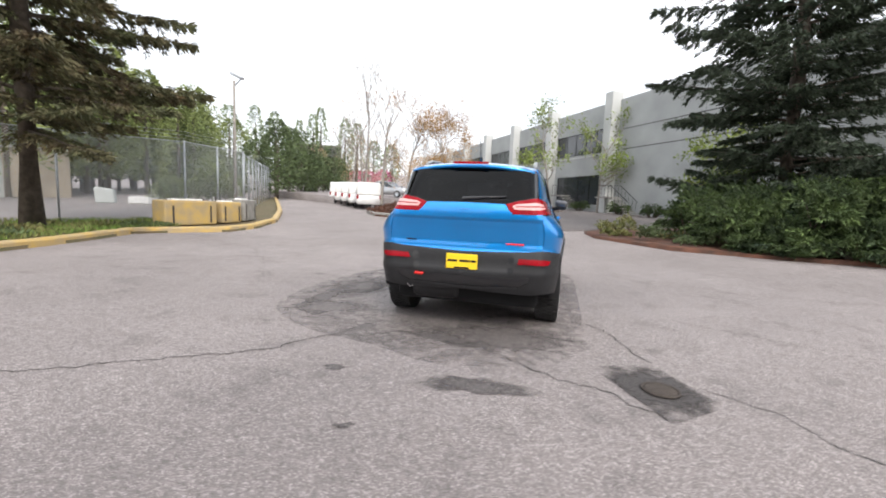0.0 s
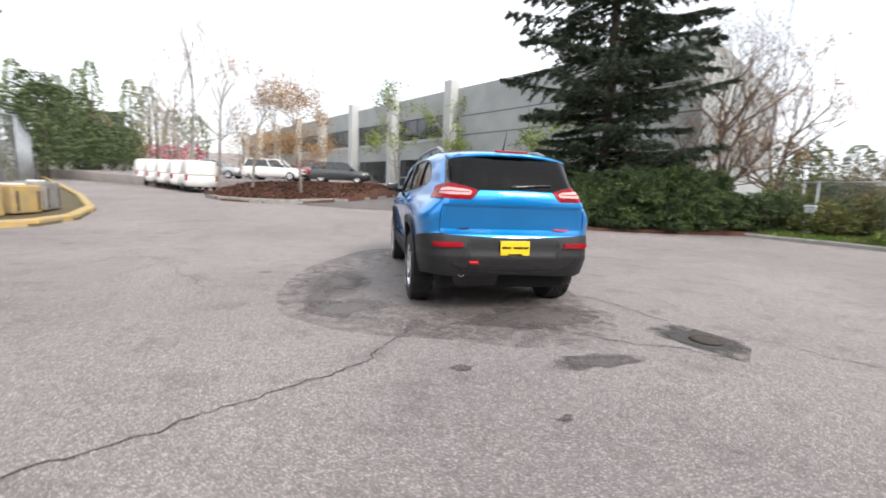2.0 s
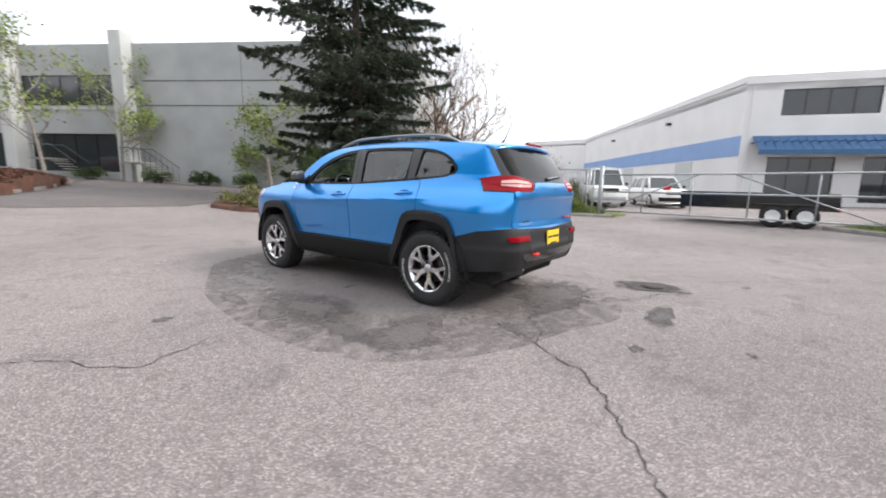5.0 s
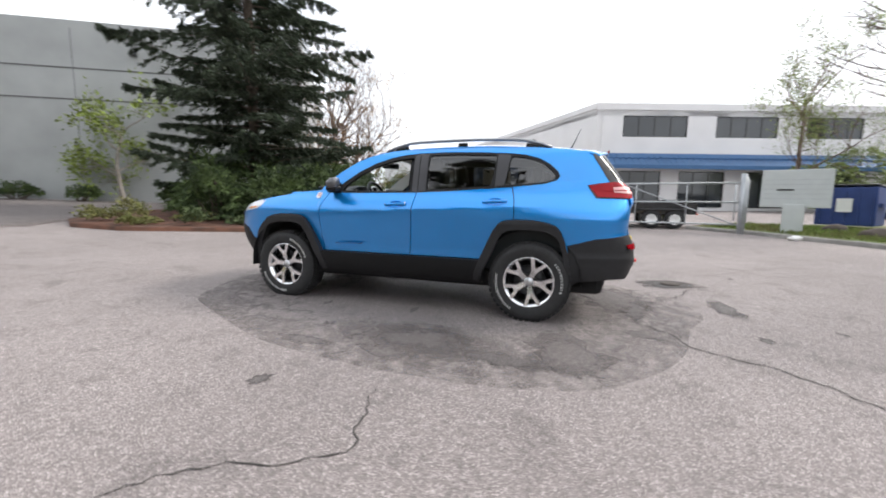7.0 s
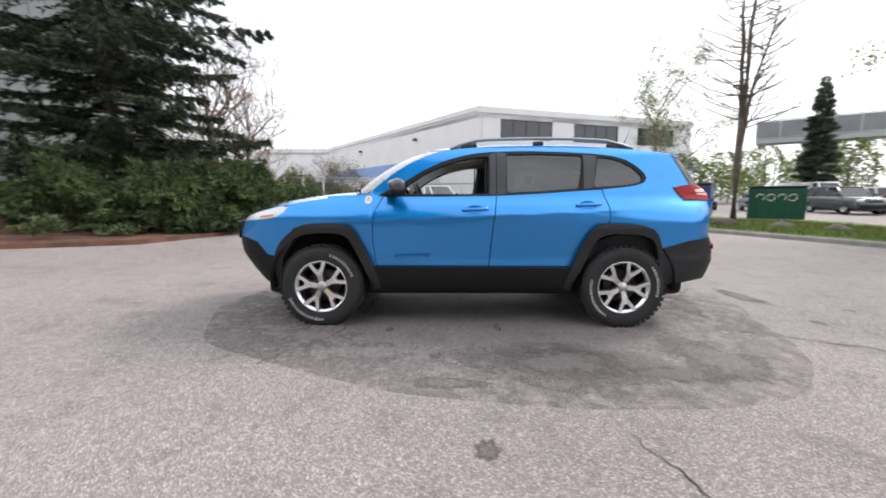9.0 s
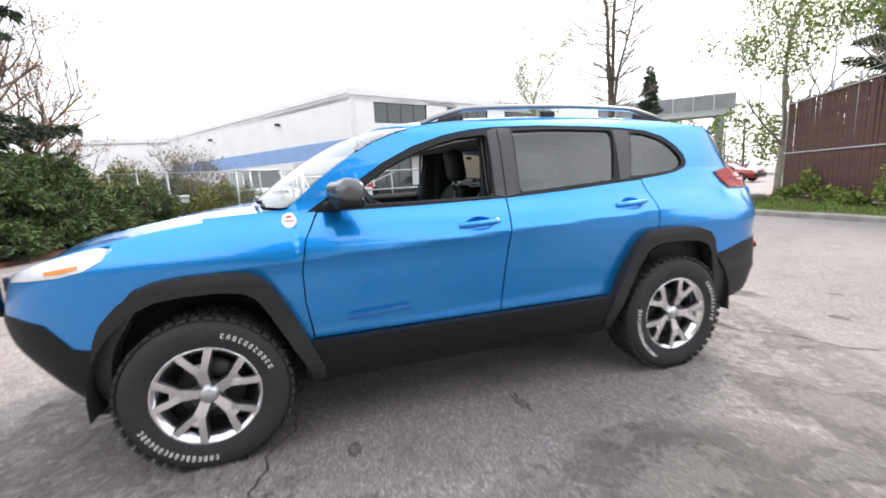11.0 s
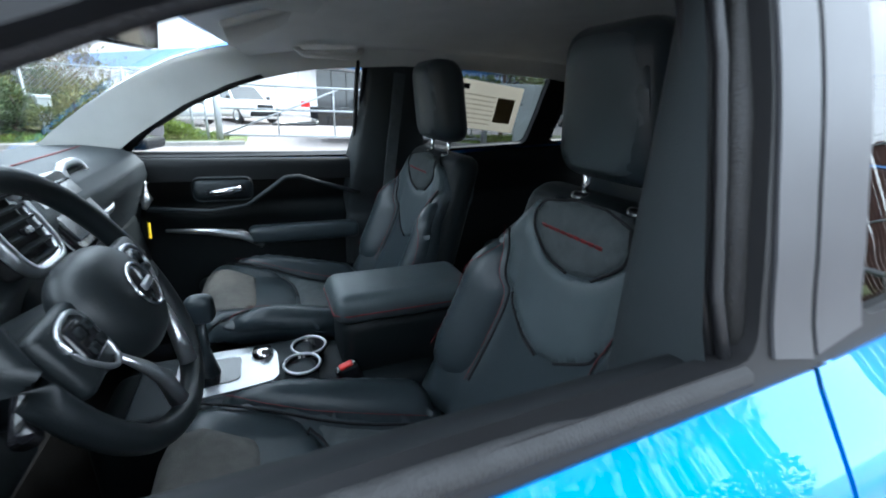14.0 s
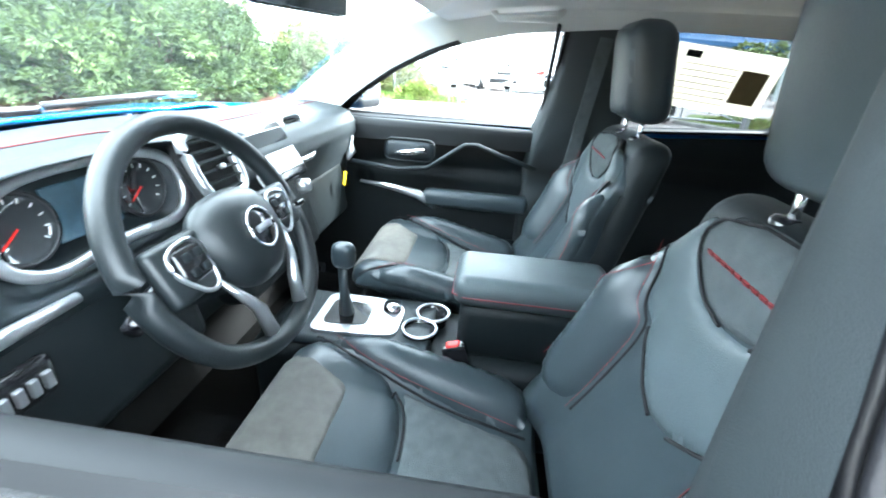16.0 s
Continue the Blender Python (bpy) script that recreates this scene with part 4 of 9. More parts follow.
EDGE = [(s_at(y, FENDER(y)), FENDER(y)) for y in (0.98, 1.1, 1.25, 1.4, 1.5, 1.6, 1.65, 1.7, 1.75, 1.8, 1.85, 1.9, 1.95, 2.0)]
LAMP_LOW = [(1.655, 1.03), (1.69, 0.992), (1.75, 0.972), (1.85, 0.96), (2.0, 0.948)]
NOSE_SEAM = [(1.672, 0.632), (1.715, 0.64), (1.745, 0.65), (1.765, 0.7), (1.8, 0.765), (1.9, 0.8), (2.1, 0.805)]
lamp_tip = (EDGE[6][0] - 0.004, EDGE[6][1] - 0.022)
fender = ([(0.802, 1.18), (0.864, 1.05), (0.892, 0.9), (0.894, 0.75), (0.869, 0.545)] + [(AX + x, z) for x, z in ARCH_MID] + NOSE_SEAM[1:6]
          + [(2.0, 0.945)] + [(a, b - 0.003) for a, b in LAMP_LOW[3::-1]] + [(a, b + 0.001) for a, b in EDGE[6::-1]] + [(0.93, 1.195), (0.82, 1.185)])
skin("fender", fender, M["blue"], car, "blue front fender", 0, 0.025, 0.018, lift=door_lift)
# body side: A-pillar, roof rail, D-pillar and rear quarter in one stamping
tl_out = [(-1.80, 1.262), (-1.98, 1.285)]
side_frame = ([(0.80, 1.18), (0.94, 1.195)] + [(y, TOP(y) - 0.002) for y in (0.88, 0.82, 0.75, 0.68, 0.58, 0.48, 0.38, 0.28, 0.1, -0.2, -0.5, -0.8, -1.05, -1.3, -1.53, -1.7, -1.82)]
              + [(-1.93, 1.53), (-2.0, 1.44), (-2.05, 1.34), (-2.08, 1.285)]
              + [(-1.93, 1.27), (-1.84, 1.255), (-1.86, 1.215), (-1.9, 1.15), (-2.2, 1.142)]
              + [(-2.23, 1.08), (-2.25, 0.95), (-2.255, 0.81), (-2.1, 0.8), (-1.9, 0.775), (-1.8, 0.735), (-1.73, 0.72)]
              + [(-1.36 - x, z) for x, z in ARCH_MID[:6:-1]]
              + [(-1.24, 0.918), (-1.2 - G, 0.915), (-1.205 - G, 1.0), (-1.2 - G, 1.1), (-1.165 - G, 1.243)] + DLO_LOW[6:] + DLO_TIP + DLO_TOP)
skin("body_side", side_frame, M["blue"], car, "blue roof rail, pillars and rear quarter", 0, 0.02, 0.02, lift=door_lift)
# lower cladding and arch flares, proud of the paint
rocker = [(0.93, 0.33), (0.90, 0.55), (-0.88, 0.55), (-0.91, 0.33)]
skin("rocker_cladding", rocker, M["clad"], car, "black textured sill cladding", 0.022, 0.05, 0.05)
for sg in (1, -1):
    o = [(sg * (AX + x), z) for x, z in ARCH_OUT + ARCH_IN]
    skin("arch_flare", o if sg > 0 else o[::-1], M["flare"], car, "dark grey wheel arch flare", 0.03, 0.07, 0.03, lift=lambda s, z: -0.012 * max(0, (z - 0.9)) / 0.04)
# bumpers
rear_bumper = [(-1.685, 0.345), (-1.7, 0.55), (-1.688, 0.72), (-1.73, 0.735), (-1.8, 0.75), (-1.9, 0.79), (-2.1, 0.815), (-2.255, 0.825), (-2.4, 0.81), (s_rear(0, 0.8), 0.79), (s_rear(0, 0.5), 0.44), (-2.4, 0.42), (-2.15, 0.43), (-2.02, 0.43), (-1.9, 0.41), (-1.8, 0.395), (-1.74, 0.36)]
skin("rear_bumper", rear_bumper, M["flare"], car, "dark grey grained rear bumper", 0.006, 0.05, 0.045, lift=lambda s, z: 0.012 * math.exp(-((z - 0.6) / 0.03) ** 2) - (0.02 * math.exp(-((z - 0.69) / 0.07) ** 2) if s < s_rear(0.44, z) else 0))
front_bumper = [(1.688, 0.345), (1.69, 0.5)] + NOSE_SEAM + [(S1 + LR, 0.81), (S1 + LR, 0.4), (2.1, 0.4), (1.85, 0.37)]
skin("front_bumper", front_bumper, M["clad"], car, "black lower front bumper", 0.006, 0.05, 0.04)


def front_z(s):
    """The height of the hood's front edge along the nose."""
    z = 1.0
    for _ in range(8):
        z = FENDER(shell(s, z).y)
    return z


FRONT_S = [EDGE[-1][0] + (S1 + LR - EDGE[-1][0]) * k / 10 for k in range(11)]
FRONT_EDGE = [(a, front_z(a)) for a in FRONT_S]
front_face = [(1.88, 0.798)] + NOSE_SEAM[5:] + [(S1 + LR, 0.812)] + [(a, b + 0.001) for a, b in FRONT_EDGE[::-1] if a > 2.12] + [(2.1, 0.943), (2.0, 0.943), (1.99, 0.94)]
skin("front_fascia", front_face, M["blue"], car, "blue nose panel", 0, 0.03, 0.04)
lens = LAMP_LOW + [(2.1, 0.945)] + [(a, b - 0.004) for a, b in FRONT_EDGE[::-1] if a < 2.13] + [(a, b - 0.004) for a, b in EDGE[:6:-1]] + [lamp_tip]
skin("headlamp", lens, M["lampclear"], car, "clear headlamp lens", 0.0, 0.04, 0.025)
skin("side_marker", [(1.7, 1.004), (1.75, 0.988), (1.79, 0.984), (1.8, 0.998), (1.75, 1.008), (1.705, 1.018)], M["amber"], car, "amber side marker", 0.003, 0.02, 0.03)
for k in range(7):
    x = 0.05 + 0.085 * k
    for sd in ((1, -1)):
        bm = box(sd * x, 2.335 - 0.03 * (x / 0.6) ** 2, 0.86, 0.045, 0.02, 0.17, 0.012)
        link("grille_slot", bm, M["gloss"], car, "black grille slot", False)


def cap(name, rows, material, parent, label="", thick=0.02):
    """A sheet through rows of points, with a second skin below it."""
    bm = bmesh.new()
    g = [[bm.verts.new(p) for p in r] for r in rows]
    for i in range(len(g) - 1):
        for k in range(len(g[0]) - 1):
            bm.faces.new((g[i][k], g[i][k + 1], g[i + 1][k + 1], g[i + 1][k]))
    bmesh.ops.recalc_face_normals(bm, faces=bm.faces[:])
    if sum(f.normal.z for f in bm.faces) < 0:
        for f in bm.faces:
            f.normal_flip()
    if thick:
        bmesh.ops.solidify(bm, geom=bm.faces[:], thickness=thick)
    return link(name, bm, material, parent, label)


def lerp(a, b, t):
    return a + (b - a) * t


def roof_point(y, u):
    """Across the roof at y: u from -1 (left edge) to 1."""
    xe = half(y, TOP(y))
    x = xe * u
    bow = 0.17 * min(1, max(0, (y + 0.35) / 0.6)) ** 1.5
    crown = 0.055 * (1 - abs(u) ** 2.6)
    return (x, y + bow * (1 - u * u), TOP(y) + crown)


US = [-1 + 2 * k / 24 for k in range(25)]
cap("roof", [[roof_point(lerp(0.27, -1.84, k / 26), u) for u in US] for k in range(27)], M["blue"], car, "blue roof panel")


def screen_point(v, u, sink=0.0):
    """The windscreen: v from 0 at the cowl to 1 at the roof."""
    y = lerp(0.95, 0.275, v)
    z = TOP(y) if y < 0.93 else 1.2
    xe = half(y, z) - 0.012
    bow = lerp(0.26, 0.17, v)
    return (xe * u, y + bow * (1 - u * u) - sink, z + 0.04 * v * (1 - abs(u) ** 2.6) - sink * 0.5 + 0.004)


pane = cap("windscreen", [[screen_point(k / 12, u) for u in US] for k in range(13)], M["glass_clear"], car, "clear windscreen", 0)
pane.visible_shadow = False
cap("screen_border", [[screen_point(v, u, 0.004) for u in US] for v in (0.94, 1.0)], M["gloss"], car, "black windscreen edge", 0.004)


HOOD_END = 1.95
hood_w = lambda y: abs(shell(s_at(min(y, HOOD_END), FENDER(min(y, HOOD_END))), FENDER(min(y, HOOD_END))).x)


def hood_front(x):
    """y of the hood's front edge at |x| from the middle."""
    a, b = s_at(HOOD_END, FENDER(HOOD_END)), S1 + LR
    for _ in range(30):
        m = (a + b) / 2
        a, b = (m, b) if abs(shell(m, front_z(m)).x) > x else (a, m)
    return shell(a, front_z(a)).y


def hood_column(u):
    we = hood_w(HOOD_END)
    y0, y1 = 0.965 + 0.24 * (1 - u * u), hood_front(min(abs(u), 0.999) * we)
    col = []
    for k in range(25):
        v = k / 24
        y = lerp(y0, y1, v)
        f = min(1, (1 - v) / 0.35)
        f = f * f * (3 - 2 * f)
        z = FENDER(y) + f * (0.05 * (1 - abs(u) ** 2.2) + 0.014 * math.exp(-((abs(u) - 0.66) / 0.07) ** 2))
        col.append((u * hood_w(y), y, z))
    return col


cols = [hood_column(u) for u in US]
cap("hood", [list(r) for r in zip(*cols)], M["blue"], car, "blue hood with raised creases", 0.012)
cap("cowl", [[(half(0.95, 1.19) * 0.97 * u, lerp(0.9, 1.02, v) + 0.26 * (1 - u * u), 1.185 - 0.02 * v) for u in US] for v in (0, 1)], M["clad"], car, "black cowl panel below the windscreen", 0.01)
for sd, x0, x1 in ((1, -0.62, 0.02), (1, 0.05, 0.6)):
    link("wiper", tube([(x0, 1.0 + 0.2 * (1 - (x0 / .8) ** 2), 1.235), ((x0 + x1) / 2, 1.12, 1.25), (x1, 1.18, 1.23)], 0.012, 6), M["gloss"], car, "black wiper arm")

# windows: black frames, panes
ring_out = [(y + (0.012 if y > 0.7 else 0), z - 0.012) for y, z in DLO_LOW] + [(y - 0.012, z + 0.004) for y, z in DLO_TIP] + [(y, z + 0.012) for y, z in DLO_TOP[:-1]] + [(0.735, 1.225)]
front_hole = [(0.665, 1.195), (0.28, 1.198), (-0.14, 1.203), (-0.148, 1.4), (-0.15, 1.54), (0.02, 1.523), (0.12, 1.5), (0.28, 1.447), (0.44, 1.372), (0.56, 1.293)]
rear_hole = [(-0.31, 1.21), (-0.6, 1.227), (-0.955, 1.25), (-0.985, 1.4), (-1.0, 1.552), (-0.6, 1.566), (-0.31, 1.56)]
qtr_hole = [(-1.09, 1.262), (-1.33, 1.278), (-1.45, 1.29), (-1.535, 1.315), (-1.552, 1.345), (-1.535, 1.38), (-1.47, 1.443), (-1.38, 1.492), (-1.27, 1.526), (-1.14, 1.54), (-1.12, 1.4)]
skin("window_trim", ring_out, M["pillarblk"], car, "black window surround and pillars", -0.004, 0.034, 0.025, holes=(rounded(front_hole, 0.03), rounded(rear_hole, 0.03), rounded(qtr_hole, 0.03)))
for nm, hole, mt, sds in (("rear_door_glass", rear_hole, "glass_tint", (1, -1)), ("quarter_glass", qtr_hole, "glass_tint", (1, -1)), ("front_door_glass", front_hole, "glass_clear", (-1,))):
    for g in skin(nm, rounded(hole, 0.03), M[mt], car, "dark tinted glass" if mt == "glass_tint" else "clear raised glass", -0.016, 0.0, 0.035, sides=sds):
        g.visible_shadow = False

for o in ([(-0.155, 1.2), (-0.155, 1.555), (-0.213, 1.577), (-0.213, 1.19)], [(-0.221, 1.192), (-0.221, 1.577), (-0.303, 1.57), (-0.303, 1.205)], [(-1.0, 1.245), (-1.01, 1.556), (-1.13, 1.548), (-1.11, 1.4), (-1.085, 1.258)]):
    skin("pillar_cover", o, M["pillargrey"], car, "grey plastic door pillar cover", -0.0005, 0.003, 0.03)
# ---- tail ----
def s_of(x, z):
    return s_rear(x, z)


glass_rear = [(-2.085, 1.29), (-2.055, 1.345), (-2.005, 1.45), (-1.945, 1.53)]
# tailgate: lower panel
gate = [(-2.262, 0.815), (-2.258, 0.95), (-2.238, 1.08), (-2.21, 1.142)] + [(s_of(0.44, 1.14), 1.142), (s_of(0.40, 1.17), 1.17), (s_of(0.36, 1.215), 1.222), (s_of(0.0, 1.23), 1.228), (s_of(0.0, 0.8), 0.775), (-2.45, 0.795)]
skin("tailgate", gate, M["blue"], car, "blue tailgate", 0, 0.02, 0.02, lift=lambda s, z: 0.02 * step01(z, 1.07, 1.1) * (1 - 0.15 * step01(z, 1.12, 1.24)) - 0.01 * math.exp(-((z - 0.99) / 0.07) ** 2) + 0.009 * math.exp(-((z - 0.84) / 0.022) ** 2))
lamp = [(-1.845, 1.258), (-1.93, 1.274), (-2.08, 1.289), (-2.2, 1.285), (s_of(0.48, 1.27), 1.262), (s_of(0.37, 1.23), 1.228), (s_of(0.40, 1.18), 1.178), (s_of(0.44, 1.14), 1.146), (-2.2, 1.146), (-1.9, 1.152), (-1.865, 1.215)]
skin("lamp_bezel", [(-1.835, 1.262), (-1.93, 1.28), (-2.08, 1.295), (-2.2, 1.291), (s_of(0.48, 1.27), 1.268), (s_of(0.36, 1.23), 1.23), (s_of(0.39, 1.18), 1.172), (s_of(0.435, 1.14), 1.139), (-2.2, 1.139), (-1.89, 1.145), (-1.855, 1.215)], M["gloss"], car, "black surround of the tail lamp", 0.005, 0.05, 0.03)
skin("tail_lamp", lamp, M["red"], car, "red tail lamp", 0.009, 0.05, 0.03)
skin("lamp_strip", [(-2.03, 1.194), (-2.035, 1.238), (-2.2, 1.246), (s_of(0.47, 1.24), 1.232), (s_of(0.425, 1.22), 1.214), (s_of(0.445, 1.185), 1.186), (-2.2, 1.184)], M["lamppink"], car, "pale strip in the tail lamp", 0.0125, 0.01, 0.04)
skin("lamp_rib", [(-1.95, 1.212), (-2.2, 1.216), (s_of(0.45, 1.22), 1.212), (s_of(0.45, 1.21), 1.205), (-2.2, 1.208), (-1.95, 1.205)], M["red"], car, "red divider across the pale strip", 0.0145, 0.01, 0.04)
rg = [(-2.1, 1.29), (-2.2, 1.287), (s_of(0.48, 1.27), 1.264), (s_of(0.36, 1.23), 1.232), (s_of(0, 1.23), 1.232), (s_of(0, 1.6), 1.585), (-2.2, 1.575), (-1.97, 1.54), (-2.02, 1.45), (-2.065, 1.345)]
for g in skin("rear_glass", rg, M["glass_dark"], car, "dark tinted rear window", 0.002, 0.0, 0.06):
    g.visible_shadow = False
skin("glass_pillar", [(-1.925, 1.53), (-1.975, 1.44), (-2.01, 1.34), (-2.03, 1.291), (-2.16, 1.29), (-2.12, 1.345), (-2.08, 1.45), (-2.03, 1.555), (-1.95, 1.55)], M["gloss"], car, "gloss black edge of the rear window", 0.004, 0.02, 0.04)
# spoiler lip over the rear window
rows = []
for k in range(9):
    t = k / 8
    row = []
    for u in US:
        a = Vector(roof_point(-1.78, u))
        x = lerp(a.x, 0.97 * a.x, t)
        y = lerp(-1.78, -2.055 + 0.1 * abs(u) ** 3, t)
        z = a.z - 0.012 * t - 0.028 * t * t + 0.004
        row.append((x, y, z))
    rows.append(row)
cap("spoiler", rows, M["blue"], car, "blue roof spoiler", 0.03)
link("brake_lamp", box(0, -2.06, 1.613, 0.34, 0.02, 0.022, 0.005), M["red"], car, "high red brake lamp", False)
# black underside; the spoiler's shade band is put into this sheet too
cap("spoiler_underside", [[(0.9 * roof_point(-1.8, u)[0], lerp(-1.9, -2.0, t) + 0.08 * abs(u) ** 3, roof_point(-1.8, u)[2] - 0.075 - 0.01 * t) for u in US] for t in (0, 1)], M["gloss"], car, "gloss black spoiler underside that also draws its shade band", 0.02)
link("rear_wiper", tube([(0.36, -2.235, 1.3), (0.2, -2.25, 1.29), (0.0, -2.262, 1.272), (-0.04, -2.26, 1.265)], [0.008, 0.012, 0.02, 0.025], 6), M["gloss"], car, "black rear wiper")
o = [(s_of(0.5, 0.72), 0.7), (-2.22, 0.7), (-2.16, 0.71), (-2.155, 0.738), (-2.2, 0.746), (s_of(0.51, 0.72), 0.744)]
skin("reflector", o, M["red"], car, "red bumper reflector", 0.024, 0.02, 0.04)
skin("bumper_step", [(s_of(0.6, 0.56), 0.545), (s_of(0.5, 0.52), 0.5), (s_of(0, 0.52), 0.49), (s_of(0, 0.6), 0.575), (s_of(0.5, 0.6), 0.58), (s_of(0.62, 0.6), 0.6)], M["gloss"], car, "gloss black bumper step", 0.016, 0.03, 0.05)
skin("bumper_lip", [(s_of(0.5, 0.47), 0.475), (s_of(0, 0.47), 0.455), (s_of(0, 0.47), 0.47), (s_of(0.5, 0.48), 0.49)], M["wheelgrey"], car, "thin grey strip under the bumper", 0.014, 0.02, 0.05)
plate = new("number_plate")
plate.parent = car
link("plate_panel", box(0, -2.366, 0.7, 0.29, 0.012, 0.138, 0.005, rot=(-4, 0, 0)), M["yellowplate"], plate, "yellow dealer plate", False)
for k, (x, z, w) in enumerate(((-0.085, 0.705, 0.09), (0.03, 0.705, 0.1), (0.11, 0.705, 0.045))):
    link("writing_bar", box(x, -2.3735, z, w, 0.003, 0.02), M["gloss"], plate, "", False)
link("small_bar", box(0.0, -2.378, 0.642, 0.14, 0.003, 0.014), M["gloss"], plate, "", False)
link("emblem", box(0.0, -2.328, 1.16, 0.115, 0.012, 0.034, 0.014), M["alloyblk"], car, "dark tailgate emblem", False)
link("name_badge", box(0.47, -2.313, 0.878, 0.16, 0.008, 0.014, 0.003), M["redpaint"], car, "red and grey name badge", False)
link("name_badge", box(-0.5, -2.303, 0.875, 0.1, 0.006, 0.012, 0.003), M["gloss"], car, "small dark name badge", False)
link("tow_hook", tube([(-0.43, -2.3, 0.565), (-0.43, -2.39, 0.565), (-0.37, -2.395, 0.565), (-0.37, -2.3, 0.565)], 0.014, 8), M["redpaint"], car, "red tow hook")
link("exhaust_tip", lathe([(0.022, -2.3), (0.027, -2.3), (0.027, -2.1), (0.022, -2.1)], 16, "y"), M["chrome"], car, "chrome exhaust tip").location = (-0.5, 0, 0.44)
# underbody
link("underbody", box(0, -0.05, 0.36, 1.4, 4.0, 0.22, 0.06), M["dark"], car, "dark underbody", False)
link("muffler", box(-0.3, -1.95, 0.36, 0.5, 0.26, 0.17, 0.07, seg=3), M["wheelgrey"], car, "dull steel muffler")
for y in (AX, -AX):
    link("axle_beam", tube([(-0.7, y, 0.36), (-0.25, y - 0.06, 0.3), (0.25, y - 0.06, 0.3), (0.7, y, 0.36)], 0.045, 8), M["dark"], car, "dark suspension beam")
for y in (AX, -AX):
    link("wheel_well", box(0, y, 0.62, 1.2, 1.0, 0.56, 0.05), M["dark"], car, "dark wheel well", False)
    for sd in (1, -1):
        bm = lathe([(0.47, -0.06), (0.47, 0.3)], 28, "x", a0=-0.1, a1=math.pi + 0.1)
        o = link("arch_liner", bm, M["dark"], car, "black arch liner")
        o.matrix_basis = pose(sd * 0.72 - 0.12, y, 0.38)
# roof rails
for sd in (1, -1):
    pts = []
    for k in range(21):
        y = lerp(0.2, -1.5, k / 20)
        x = half(y, TOP(y)) - 0.035
        e = min(1, min(k, 20 - k) / 3.2)
        pts.append((sd * x, y, TOP(y) + 0.012 + 0.058 * e ** 0.7))
    bm = tube(pts, 0.015, 10)
    for v in bm.verts:
        v.co.x += 0.35 * (v.co.x - sd * (half(v.co.y, TOP(v.co.y)) - 0.035))
    rail = link("roof_rail", bm, M["railsilver"], car, "satin grey roof rail")
    for y, fl in ((0.08, 0.26), (-0.62, 0.1), (-1.38, 0.26)):
        foot = box(sd * (half(y, TOP(y)) - 0.034), y, TOP(y) + 0.02, 0.026, fl, 0.05, 0.01)
        for v in foot.verts:
            v.co.z += TOP(v.co.y) - TOP(y)
            if v.co.z > TOP(v.co.y) + 0.02 and fl > 0.2:
                v.co.y = y + (v.co.y - y) * 0.55 + (-0.05 if y > 0 else 0.05)
        link("rail_foot", foot, M["gloss"], rail, "black rail foot", False)
link("antenna", tube([(0.04, -1.62, 1.655), (0.04, -1.66, 1.7), (0.04, -1.74, 1.88)], [0.014, 0.006, 0.003], 8), M["gloss"], car, "short roof antenna")


